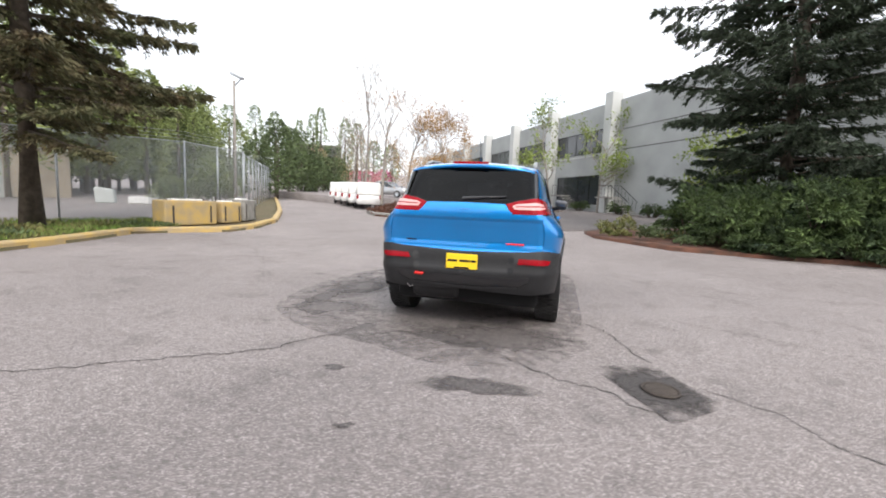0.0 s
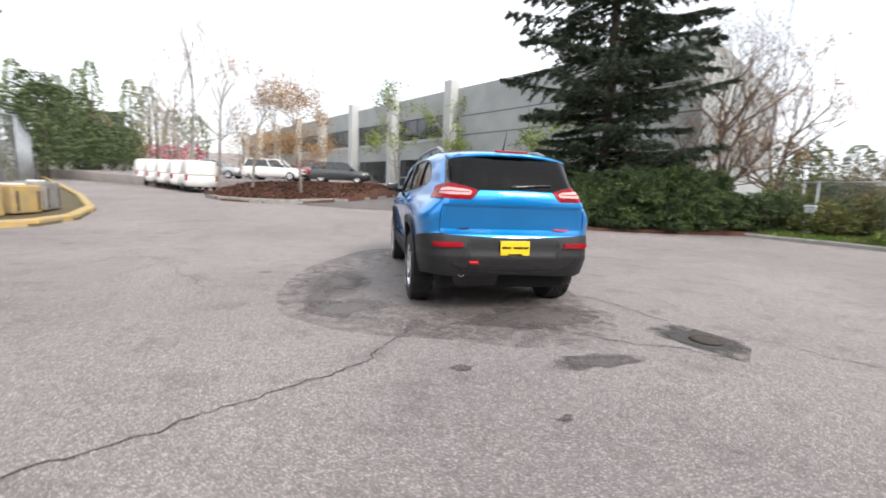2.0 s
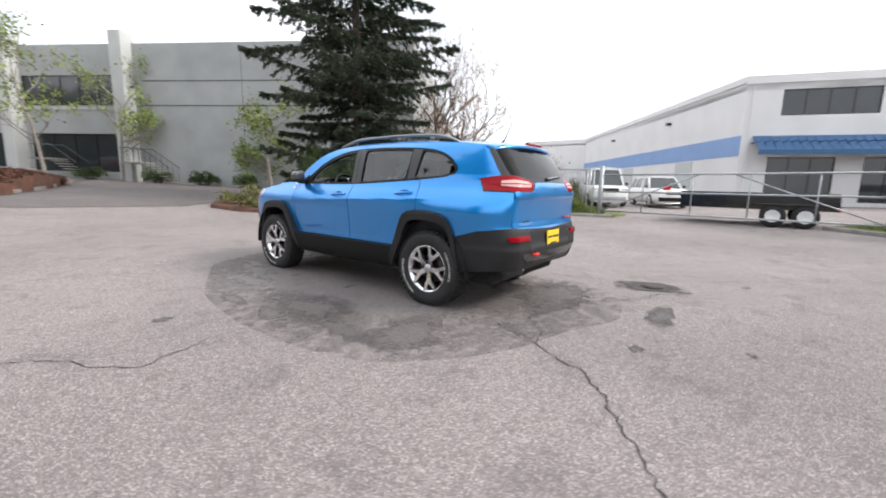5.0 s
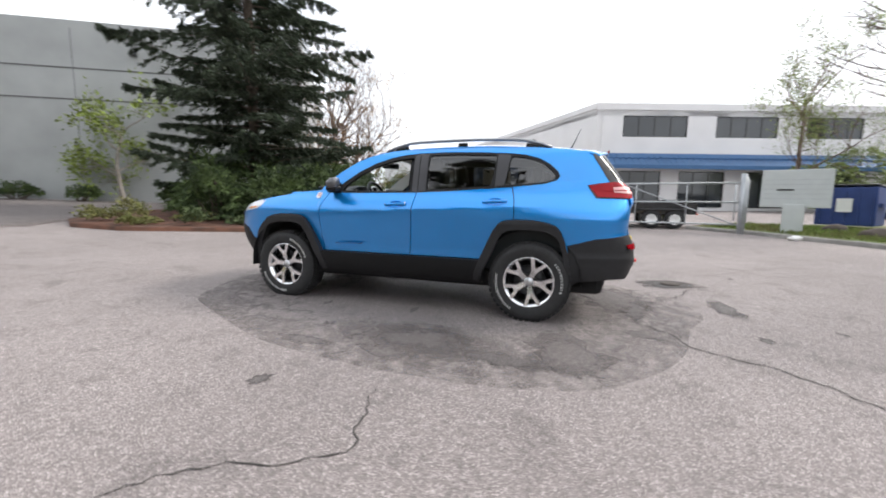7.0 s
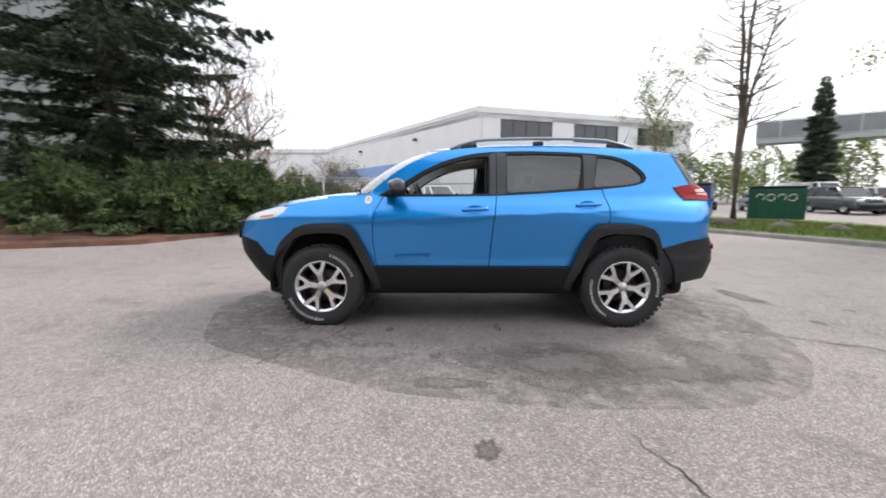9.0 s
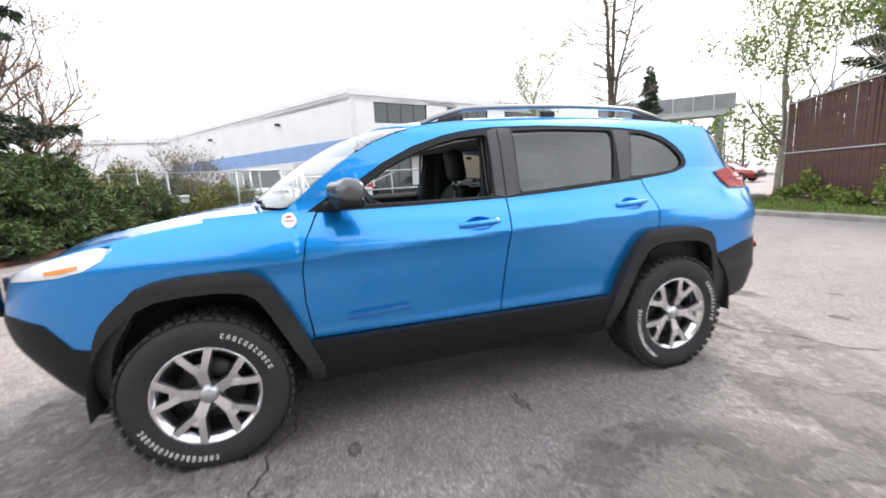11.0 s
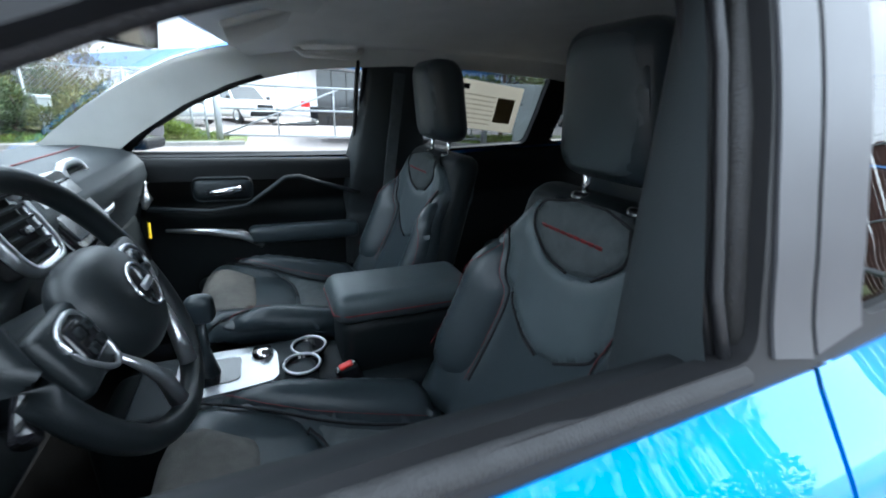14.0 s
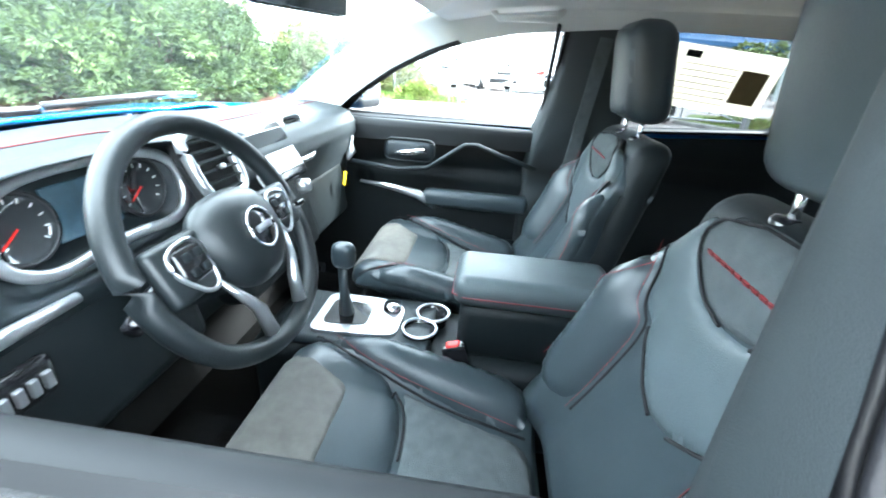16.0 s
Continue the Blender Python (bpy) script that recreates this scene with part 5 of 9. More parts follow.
# ---- wheels ----
def make_wheel():
    w_ = new("wheel")
    w_.parent = car
    R = 0.368
    tyre = lathe([(0.225, -0.1), (0.25, -0.115), (0.3, -0.122), (0.34, -0.118), (R - 0.008, -0.1), (R, -0.08), (R, 0.08), (R - 0.008, 0.1), (0.34, 0.118), (0.3, 0.122), (0.25, 0.115), (0.225, 0.1)], 56)
    ty = link("tyre", tyre, M["rubber"], w_, "black all-terrain tyre")
    bm = bmesh.new()
    for k in range(44):
        a = k * math.tau / 44
        for x, da in ((-0.085, 0), (-0.03, 0.5), (0.03, 0), (0.085, 0.5)):
            b2 = box(x, 0, R + 0.003, 0.045, 0.036, 0.014)
            bmesh.ops.transform(b2, matrix=pose(0, 0, 0, math.degrees(a + da * math.tau / 44), 0, 0), verts=b2.verts)
            merge(bm, b2)
    link("tread", bm, M["rubber"], ty, "", False)
    for a0, a1, n in ((28, 84, 11), (188, 262, 16)):
        bm = bmesh.new()
        for k in range(n):
            a = lerp(a0, a1, k / n)
            for dz, dy, h, w in ((0.0085, 0, 0.0035, 0.0115), (-0.0085, 0, 0.0035, 0.0115), (0, 0.005, 0.018, 0.003), (0, -0.005, 0.018, 0.003))[: 4 if k % 3 else 3]:
                b2 = box(-0.1225, dy, 0.3 + dz, 0.004, w, h)
                bmesh.ops.transform(b2, matrix=pose(0, 0, 0, a, 0, 0), verts=b2.verts)
                merge(bm, b2)
        link("side_writing", bm, M["white"], ty, "white outlined sidewall lettering", False)["kind"] = "stuff"
    link("rim", lathe([(0.225, 0.1), (0.205, 0.09), (0.195, 0.0), (0.205, -0.085), (0.228, -0.108), (0.236, -0.112), (0.234, -0.104), (0.222, -0.098), (0.21, -0.08)], 56), M["alloy"], w_, "bright alloy rim")
    link("barrel", lathe([(0.205, -0.075), (0.196, 0.0), (0.06, 0.05), (0.0, 0.05)], 40), M["alloyblk"], w_, "dark wheel barrel")
    # coloured darker than steel to hold the shade behind the spokes
    link("brake_disc", lathe([(0.06, -0.012), (0.15, -0.012), (0.15, 0.01), (0.06, 0.01)], 32), M["wheelgrey"], w_, "steel brake disc, the wheel's shade put into its dark colour")
    for k in range(5):
        a = 90 + 72 * k
        bm = bmesh.new()
        # Y-shaped spoke: a stem that forks into two arms
        def bar(p, q, w0, w1, x0=-0.075, x1=-0.1):
            p, q = Vector(p), Vector(q)
            d = (q - p).normalized()
            n = Vector((-d.y, d.x))
            c = [p + n * w0, p - n * w0, q - n * w1, q + n * w1]
            fr = [bm.verts.new((x0 if i < 2 else x1, v.x, v.y)) for i, v in enumerate(c)]
            bk = [bm.verts.new(((x0 if i < 2 else x1) + 0.035, v.x, v.y)) for i, v in enumerate(c)]
            bm.faces.new(fr)
            for i in range(4):
                bm.faces.new((fr[i], fr[i - 1], bk[i - 1], bk[i]))
        bar((0.02, 0), (0.126, 0), 0.021, 0.027, -0.078, -0.096)
        bar((0.112, 0.01), (0.229, 0.07), 0.015, 0.017, -0.095, -0.108)
        bar((0.112, -0.01), (0.229, -0.07), 0.015, 0.017, -0.0955, -0.1085)
        bar((0.12, 0), (0.158, 0), 0.018, 0.034, -0.09, -0.098)
        bmesh.ops.recalc_face_normals(bm, faces=bm.faces[:])
        sp = link("spoke", bm, M["alloy"], w_, "bright forked spoke", False)
        sp.matrix_basis = pose(0, 0, 0, a, 0, 0)
        bm = bmesh.new()
        bar((0.03, 0), (0.12, 0), 0.026, 0.032, -0.07, -0.088)
        bar((0.112, 0.01), (0.224, 0.07), 0.0185, 0.0205, -0.088, -0.1)
        bar((0.112, -0.01), (0.224, -0.07), 0.0185, 0.0205, -0.0885, -0.1005)
        bmesh.ops.recalc_face_normals(bm, faces=bm.faces[:])
        link("spoke_flank", bm, M["alloyblk"], w_, "dark painted spoke flank", False).matrix_basis = pose(0, 0, 0, a, 0, 0)
        b2 = lathe([(0.0, -0.098), (0.012, -0.098), (0.014, -0.07)], 8)
        bmesh.ops.translate(b2, vec=(0, 0.064, 0), verts=b2.verts)
        link("wheel_nut", b2, M["alloyblk"], w_, "", False).matrix_basis = pose(0, 0, 0, a + 36, 0, 0)
    link("centre_cap", lathe([(0.0, -0.1), (0.03, -0.098), (0.042, -0.088), (0.046, -0.06)], 20), M["silver"], w_, "silver centre cap")
    return w_


wheel = make_wheel()
wheel.matrix_basis = pose(-0.795, AX, 0.368, -9, 0, 0)
copy_thing(wheel, pose(-0.795, -AX, 0.368, 25, 0, 0))
copy_thing(wheel, pose(0.795, AX, 0.368, 20, 0, 180))
copy_thing(wheel, pose(0.795, -AX, 0.368, 5, 0, 180))

# ---- mirrors, handles, badges on the sides ----
for sd in (1, -1):
    mir = new("wing_mirror")
    mir.parent = car

    def mx(bm, s=sd):
        if s == 1:
            bmesh.ops.scale(bm, vec=(-1, 1, 1), verts=bm.verts)
            bmesh.ops.reverse_faces(bm, faces=bm.faces[:])
        return bm
    mir.matrix_basis = pose(0, 0.055, 0)
    bm = box(0.975, 0.636, 1.27, 0.18, 0.135, 0.108, 0.045, seg=5)
    for v in bm.verts:
        k = (v.co.x - 0.89) / 0.2
        v.co.y -= 0.06 * k
        v.co.z += 0.012 * (1 - k)
        if v.co.y > 0.62:
            v.co.z = lerp(v.co.z, 1.262, 0.22)
        if v.co.x > 0.98:
            v.co.z -= 0.1 * (v.co.x - 0.98)
    link("mirror_cap", mx(bm), M["mirrorcap"], mir, "smooth dark grey mirror cap")
    bm = box(0.968, 0.632, 1.216, 0.165, 0.125, 0.05, 0.02, seg=4)
    for v in bm.verts:
        v.co.y -= 0.06 * (v.co.x - 0.88) / 0.235
    link("mirror_base", mx(bm), M["clad"], mir, "black lower mirror shell")
    bm = box(0.87, 0.67, 1.2, 0.12, 0.09, 0.05, 0.02, seg=2)
    link("mirror_arm", mx(bm), M["clad"], mir, "")
    bm = box(0.976, 0.556, 1.258, 0.145, 0.008, 0.09, 0.003, rot=(0, 0, -14))
    link("mirror_glass", mx(bm), M["chrome"], mir, "", False)
    bm = bmesh.new()
    v = [bm.verts.new((half(y, z) + 0.004, y, z)) for y, z in ((0.79, 1.18), (0.62, 1.18), (0.62, 1.285))]
    u = [bm.verts.new((a.co.x - 0.03, a.co.y, a.co.z)) for a in v]
    bm.faces.new(v)
    bm.faces.new(u[::-1])
    for i in range(3):
        bm.faces.new((v[i], v[i - 1], u[i - 1], u[i]))
    bmesh.ops.recalc_face_normals(bm, faces=bm.faces[:])
    link("mirror_corner", mx(bm), M["clad"], mir, "black triangle at the mirror foot", False)
    for y0, zc in HANDLES:
        hd = new("door_handle")
        hd.parent = car
        bm = bmesh.new()
        pts, rr = [], []
        for k in range(11):
            t = k / 10
            y = y0 + lerp(0.115, -0.115, t)
            z = zc + lerp(-0.004, 0.008, t)
            pts.append((sd * (half(y, z) + 0.002 + 0.016 * math.sin(math.pi * t)), y, z))
            rr.append(0.013 + 0.005 * math.sin(math.pi * t))
        tube(pts, rr, 10, bm)
        bmesh.ops.recalc_face_normals(bm, faces=bm.faces[:])
        link("grip", bm, M["blue"], hd, "blue pull handle")
        skin("handle_cup", cup_ring(y0, zc), M["blue"], hd, "recess behind the handle", 0, 0.004, 0.012, sides=(-sd,), lift=lambda s, z, a=y0, b=zc: door_lift(s, z) - 0.03 * max(0, 1 - ((s - a) / 0.078) ** 2 - ((z - b) / 0.036) ** 2) ** 0.6)
        if y0 > -0.5:
            o = [(y0 - 0.1 + 0.009 * math.cos(a), zc + 0.007 + 0.009 * math.sin(a)) for a in (k * math.tau / 12 for k in range(12))]
            skin("key_cap", o, M["chrome"], hd, "chrome lock cap", 0.017, 0.01, 0.02, sides=(-sd,))
    o = [(0.9 + 0.034 * math.cos(a), 1.125 + 0.034 * math.sin(a)) for a in (k * math.tau / 24 for k in range(24))]
    bd = skin("round_badge", [(y + 0.027, z + 0.02) for y, z in o], M["white"], car, "round silver and red trail badge", 0.004, 0.006, 0.02, sides=(-sd,))[0]
    skin("badge_cap", [(0.944, 1.155), (0.91, 1.155), (0.917, 1.163), (0.937, 1.163)], M["badgered"], bd, "", 0.0065, 0.002, 0.02, sides=(-sd,))
    skin("badge_bar", [(0.947, 1.142), (0.907, 1.142), (0.907, 1.137), (0.947, 1.137)], M["badgered"], bd, "", 0.0065, 0.002, 0.02, sides=(-sd,))
    skin("door_badge", [(0.70, 0.634), (0.375, 0.646), (0.375, 0.659), (0.70, 0.645)], M["doorbadge"], car, "dark lettered name strip on the door", 0.0045, 0.005, 0.03, sides=(-sd,))

# ---- plants ----
def leaf_mesh(name, P, D, length, width, material, parent, seed, label="", kind="", curl=0.25):
    """Many small leaves or sprays: each a bent diamond at P pointing along D."""
    rng = np.random.default_rng(seed)
    P, D = np.asarray(P, float), np.asarray(D, float)
    n = len(P)
    D = D / np.maximum(np.linalg.norm(D, axis=1, keepdims=True), 1e-6)
    R = rng.normal(size=(n, 3))
    S = np.cross(D, R)
    S /= np.maximum(np.linalg.norm(S, axis=1, keepdims=True), 1e-6)
    N = np.cross(S, D)
    L = length * rng.uniform(0.6, 1.35, (n, 1))
    W = width * rng.uniform(0.6, 1.35, (n, 1))
    a, c = P, P + D * L - N * L * curl * rng.uniform(0, 1, (n, 1))
    m = P + D * L * 0.5 + N * L * 0.08
    b, d = m + S * W * 0.5, m - S * W * 0.5
    V = np.stack([a, b, c, d], 1).reshape(-1, 3)
    me = bpy.data.meshes.new(name)
    me.vertices.add(4 * n)
    me.vertices.foreach_set("co", V.ravel())
    me.loops.add(4 * n)
    me.loops.foreach_set("vertex_index", np.arange(4 * n))
    me.polygons.add(n)
    me.polygons.foreach_set("loop_start", np.arange(n) * 4)
    me.update(calc_edges=True)
    me.validate()
    me.materials.append(material)
    ob = new(name, me)
    ob.parent = parent
    return tagged(ob, label, "", "", kind)


def conifer(name, label, at, height, radius, seed, leaves=26000, leafmat="needle", z_low=1.2, trunk=0.26, droop=0.35, leaf=(0.34, 0.09), shape=0.75, levels=30, gaps=0.2, full=0.85):
    """An evergreen: a tapered trunk, tiers of drooping limbs, and hanging sprays of needles."""
    t = thing(name, label, "tree", at)
    rnd = random.Random(seed)
    rng = np.random.default_rng(seed)
    bm = tube([(0, 0, -0.2), (0.04, 0.02, height * 0.3), (-0.03, 0.05, height * 0.65), (0, 0, height)], [trunk, trunk * 0.75, trunk * 0.4, 0.02], 10)
    link("trunk", bm, M["bark"], t, "rough brown trunk")
    bm = bmesh.new()
    limbs = []
    for i in range(levels * 6):
        f = min(0.985, ((i + rnd.uniform(-2, 2)) / (levels * 6)) if i > 3 else 0.01 * i)
        f = max(f, 0)
        if rnd.random() < gaps * 0.6:
            continue
        z = z_low + (height - z_low) * f
        rr = radius * (1 - f) ** shape * min(1, full + (1 - full) * f / 0.3)
        a = i * 2.39996 + rnd.uniform(-0.3, 0.3)
        r = rr * rnd.uniform(0.55, 1.15)
        dz = r * rnd.uniform(-0.12, 0.42)
        pts = []
        for j in range(6):
            u = j / 5
            pts.append(Vector((r * u * math.cos(a), r * u * math.sin(a), z + dz * u - droop * r * u * u * 0.55 + 0.16 * r * max(0, u - 0.6))))
        limbs.append((pts, r, a))
        tube(pts, [0.05 * (1 - f) + 0.012, 0.04 * (1 - f) + 0.01, 0.03 * (1 - f) + 0.008, 0.015, 0.01, 0.004], 4, bm, cap=False)
    link("limb_work", bm, M["bark"], t, "dark drooping limbs")["kind"] = "stuff"
    tot = sum(r for _, r, _ in limbs)
    PP, DD = [], []
    for pts, r, a in limbs:
        n = max(6, int(leaves * r / tot))
        A = np.array([tuple(p) for p in pts])
        tw = 16
        # side twigs stand along the limb at fixed places; sprays hang from them
        k = rng.integers(2, tw + 1, n)
        u = k / tw
        jj = np.minimum((u * 5).astype(int), 4)
        base = A[jj] + (A[jj + 1] - A[jj]) * (u * 5 - jj)[:, None]
        sd = rng.choice((-1.0, 1.0), n)
        v = rng.random(n) ** 0.8
        ln = (r * 0.42 * (1.08 - u) + 0.12) * (0.6 + 0.4 * np.sin(k * 2.7 + sd * 1.3 + a * 5))
        fw, sw = np.array((math.cos(a), math.sin(a), 0)), np.array((-math.sin(a), math.cos(a), 0))
        d = fw * 0.6 + sw * sd[:, None] * 0.8
        p = base + d * (ln * v)[:, None] + rng.normal(0, 0.025, (n, 3))
        p[:, 2] -= 0.35 * ln * v * v + rng.random(n) * 0.05
        PP.append(p)
        DD.append(d * 0.8 + fw * 0.3 + rng.normal(0, 0.35, (n, 3)) + np.array((0, 0, -0.4)))
    leaf_mesh("crown", np.concatenate(PP), np.concatenate(DD), leaf[0], leaf[1], M[leafmat], t, seed, "hanging needle sprays")
    return t


def juniper(name, label, at, size, seed, leaves=9000, leafmat="juniper", leaf=(0.13, 0.03), stems=70):
    """A spreading juniper: arching branches laid over one another, each feathered with short sprays."""
    t = thing(name, label, "shrub", at)
    rng = np.random.default_rng(seed)
    rnd = random.Random(seed)
    sx, sy, sz = size
    bm = bmesh.new()
    PP, DD = [], []
    per = leaves // stems
    for k in range(stems):
        a = rnd.uniform(0, math.tau)
        lvl = rnd.random()
        out = (1.05 - 0.75 * lvl ** 1.6) * rnd.uniform(0.7, 1.1)
        top = sz * (0.1 + 0.85 * lvl) * rnd.uniform(0.8, 1.08)
        bx, by = rnd.uniform(-0.3, 0.3) * sx, rnd.uniform(-0.3, 0.3) * sy
        ex, ey = bx * 0.6 + math.cos(a) * sx * out, by * 0.6 + math.sin(a) * sy * out
        A = []
        for q in range(7):
            u = q / 6
            A.append((bx + (ex - bx) * u, by + (ey - by) * u, top * math.sin(min(1.0, u * 1.25) * math.pi / 2) * (1 - 0.1 * max(0, u - 0.8) / 0.2)))
        A = np.array(A)
        if k % 5 == 0:
            tube([Vector(p) for p in A[:5]], [0.035, 0.03, 0.024, 0.016, 0.008], 4, bm, cap=False)
        u = 0.32 + 0.68 * rng.random(per) ** 0.8
        u = np.round(u * 18) / 18
        jj = np.minimum((u * 6).astype(int), 5)
        base = A[jj] + (A[jj + 1] - A[jj]) * (u * 6 - jj)[:, None]
        fw = A[jj + 1] - A[jj]
        fw = fw / np.maximum(np.linalg.norm(fw, axis=1, keepdims=True), 1e-6)
        sw = np.array((-math.sin(a), math.cos(a), 0.0))
        sd = rng.choice((-1.0, 1.0), per)
        v = rng.random(per)
        ln = 0.5 * (1.1 - u) + 0.1
        p = base + (fw * 0.7 + sw * sd[:, None] * 0.75) * (ln * v)[:, None] + rng.normal(0, 0.02, (per, 3))
        p[:, 2] = np.maximum(p[:, 2] - 0.06 * v, 0.03)
        PP.append(p)
        DD.append(fw * 0.8 + sw * sd[:, None] * 0.5 + rng.normal(0, 0.3, (per, 3)) + np.array((0, 0, -0.05)))
    leaf_mesh("sprays", np.concatenate(PP), np.concatenate(DD), leaf[0], leaf[1], M[leafmat], t, seed, "feathery green sprays")
    link("stem_work", bm, M["bark"], t, "brown stems")["kind"] = "stuff"
    return t


def leader_tree(name, label, at, height, seed, barkmat="bark", trunk=0.15, fork=0.33):
    """A bare tree: a short trunk, two upright leaders and many thin twigs standing off them."""
    t = thing(name, label, "tree", at)
    rnd = random.Random(seed)
    h0 = height * fork
    link("trunk", tube([(0, 0, -0.2), (0.02, 0.03, h0 * 0.5), (0, 0, h0)], [trunk, trunk * 0.85, trunk * 0.8], 10), M[barkmat], t, "rough brown trunk")
    bm = bmesh.new()
    for lean, hh in ((-0.035, 1.0), (0.1, 0.95), (-0.22, 0.72)):
        pts = [Vector((0.4 * lean, 0, h0 * (0.75 if lean < -0.1 else 0.97)))]
        for k in range(8):
            u = (k + 1) / 8
            pts.append(Vector(((lean * (1 - 0.45 * u)) * height * (1 - fork) * u + rnd.uniform(-0.06, 0.06), rnd.uniform(-0.08, 0.08) + lean * 1.5 * u, h0 + (height * hh - h0) * u)))
        w = 0.62 if lean > -0.2 else 0.4
        tube(pts, [trunk * w * (1 - 0.1 * k) for k in range(9)], 6, bm, cap=False)
        for k in range(46):
            u = rnd.uniform(0.03, 0.97)
            q = u * 8
            j = min(int(q), 7)
            p = pts[j].lerp(pts[j + 1], q - j)
            a = rnd.uniform(0, math.tau)
            L = (2.3 * (1 - u) + 0.5) * rnd.uniform(0.4, 1.1)
            d = Vector((math.cos(a), math.sin(a), rnd.uniform(0.0, 0.55)))
            tw = [p]
            for m in range(4):
                d = (d + Vector((rnd.uniform(-0.2, 0.2), rnd.uniform(-0.2, 0.2), rnd.uniform(-0.05, 0.22)))).normalized()
                tw.append(tw[-1] + d * L / 4)
            r0 = 0.02 + 0.016 * (1 - u) * rnd.random()
            tube(tw, [r0, r0 * 0.85, r0 * 0.7, r0 * 0.55, 0.008], 4, bm, cap=False)
            for m in range(rnd.choice((3, 4, 5, 6))):
                c = rnd.uniform(0.25, 1) * 4
                e = tw[min(int(c), 3)].lerp(tw[min(int(c), 3) + 1], c - min(int(c), 3))
                d2 = (d + Vector((rnd.uniform(-0.9, 0.9), rnd.uniform(-0.9, 0.9), rnd.uniform(-0.2, 0.7)))).normalized()
                ll = L * rnd.uniform(0.12, 0.35)
                tube([e, e + d2 * ll * 0.5 + Vector((0, 0, 0.02)), e + d2 * ll], [0.013, 0.01, 0.006], 3, bm, cap=False)
    link("limb_work", bm, M[barkmat], t, "upright leaders and thin twigs")["kind"] = "stuff"
    return t


def branching(bm, p, d, length, rad, depth, rnd, tips, spread=0.6, up=0.25, kink=0.18, first=True):
    """Limbs that fork again and again; gathers the twig ends."""
    pts, rr = [p.copy()], [rad]
    n = 4
    cur, dirn = p.copy(), d.copy()
    for j in range(n):
        dirn = (dirn + Vector((rnd.uniform(-kink, kink), rnd.uniform(-kink, kink), rnd.uniform(-kink, kink) + up * 0.15))).normalized()
        cur = cur + dirn * length / n
        pts.append(cur.copy())
        rr.append(rad * (1 - 0.45 * (j + 1) / n))
        if depth <= 1:
            tips.append((cur.copy(), dirn.copy()))
    tube(pts, rr, 6 if rad > 0.05 else 4 if rad > 0.015 else 3, bm, cap=False)
    if depth == 0:
        return
    kids = rnd.choice((2, 3, 3)) + (2 if first else 0)
    for k in range(kids):
        u = rnd.uniform(0.35, 1.0) if k else 1.0
        j = min(int(u * n), n - 1)
        q = pts[j].lerp(pts[j + 1], u * n - j)
        ax = Vector((rnd.uniform(-1, 1), rnd.uniform(-1, 1), rnd.uniform(-0.4, 0.7)))
        nd = (dirn * (1 - spread * 0.6) + ax.normalized() * spread + Vector((0, 0, up * 0.4))).normalized()
        branching(bm, q, nd, length * rnd.uniform(0.55, 0.8), max(rad * rnd.uniform(0.45, 0.6), 0.004), depth - 1, rnd, tips, spread, up, kink, False)


def leafy(name, label, at, height, seed, leaves=2500, leafmat="leaf", barkmat="bark", trunk=0.1, depth=4, leaf=(0.16, 0.1), spread=0.6, up=0.25, stems=1, cluster=0.28, fork=0.35):
    """A broadleaf tree: trunk, forking limbs and twigs, and loose leaves at the twig ends."""
    t = thing(name, label, "tree", at)
    rnd = random.Random(seed)
    rng = np.random.default_rng(seed)
    bm = bmesh.new()
    tips = []
    tr = bmesh.new()
    for s in range(stems):
        lean = Vector((rnd.uniform(-0.12, 0.12) * (1 + s), rnd.uniform(-0.12, 0.12) * (1 + s), 1)).normalized()
        h0 = height * fork
        tube([(0.1 * s, 0, -0.2), tuple(lean * h0 * 0.5 + Vector((0.1 * s, 0.02, 0))), tuple(lean * h0 + Vector((0.1 * s, 0, 0)))], [trunk, trunk * 0.85, trunk * 0.75], 9, tr, cap=False)
        base = lean * h0 + Vector((0.1 * s, 0, 0))
        branching(bm, base, lean, height * 0.38, trunk * 0.72, depth, rnd, tips, spread, up)
        for k in range(3):
            a = rnd.uniform(0, math.tau)
            u = rnd.uniform(0.65, 1)
            branching(bm, lean * h0 * u + Vector((0.1 * s, 0, 0)), Vector((math.cos(a), math.sin(a), 0.55)).normalized(), height * 0.26, trunk * 0.4, depth - 1, rnd, tips, spread, up)
    link("trunk", tr, M[barkmat], t, "tapering trunk")
    link("limb_work", bm, M[barkmat], t, "forking limbs and twigs")
    if leaves:
        idx = rng.integers(0, len(tips), leaves)
        P = np.array([tips[i][0] for i in idx]) + rng.normal(0, cluster * 0.5, (leaves, 3))
        D = np.array([tips[i][1] for i in idx]) + rng.normal(0, 0.9, (leaves, 3)) + np.array((0, 0, -0.15))
        leaf_mesh("crown", P, D, leaf[0], leaf[1], M[leafmat], t, seed, "loose foliage")
    return t


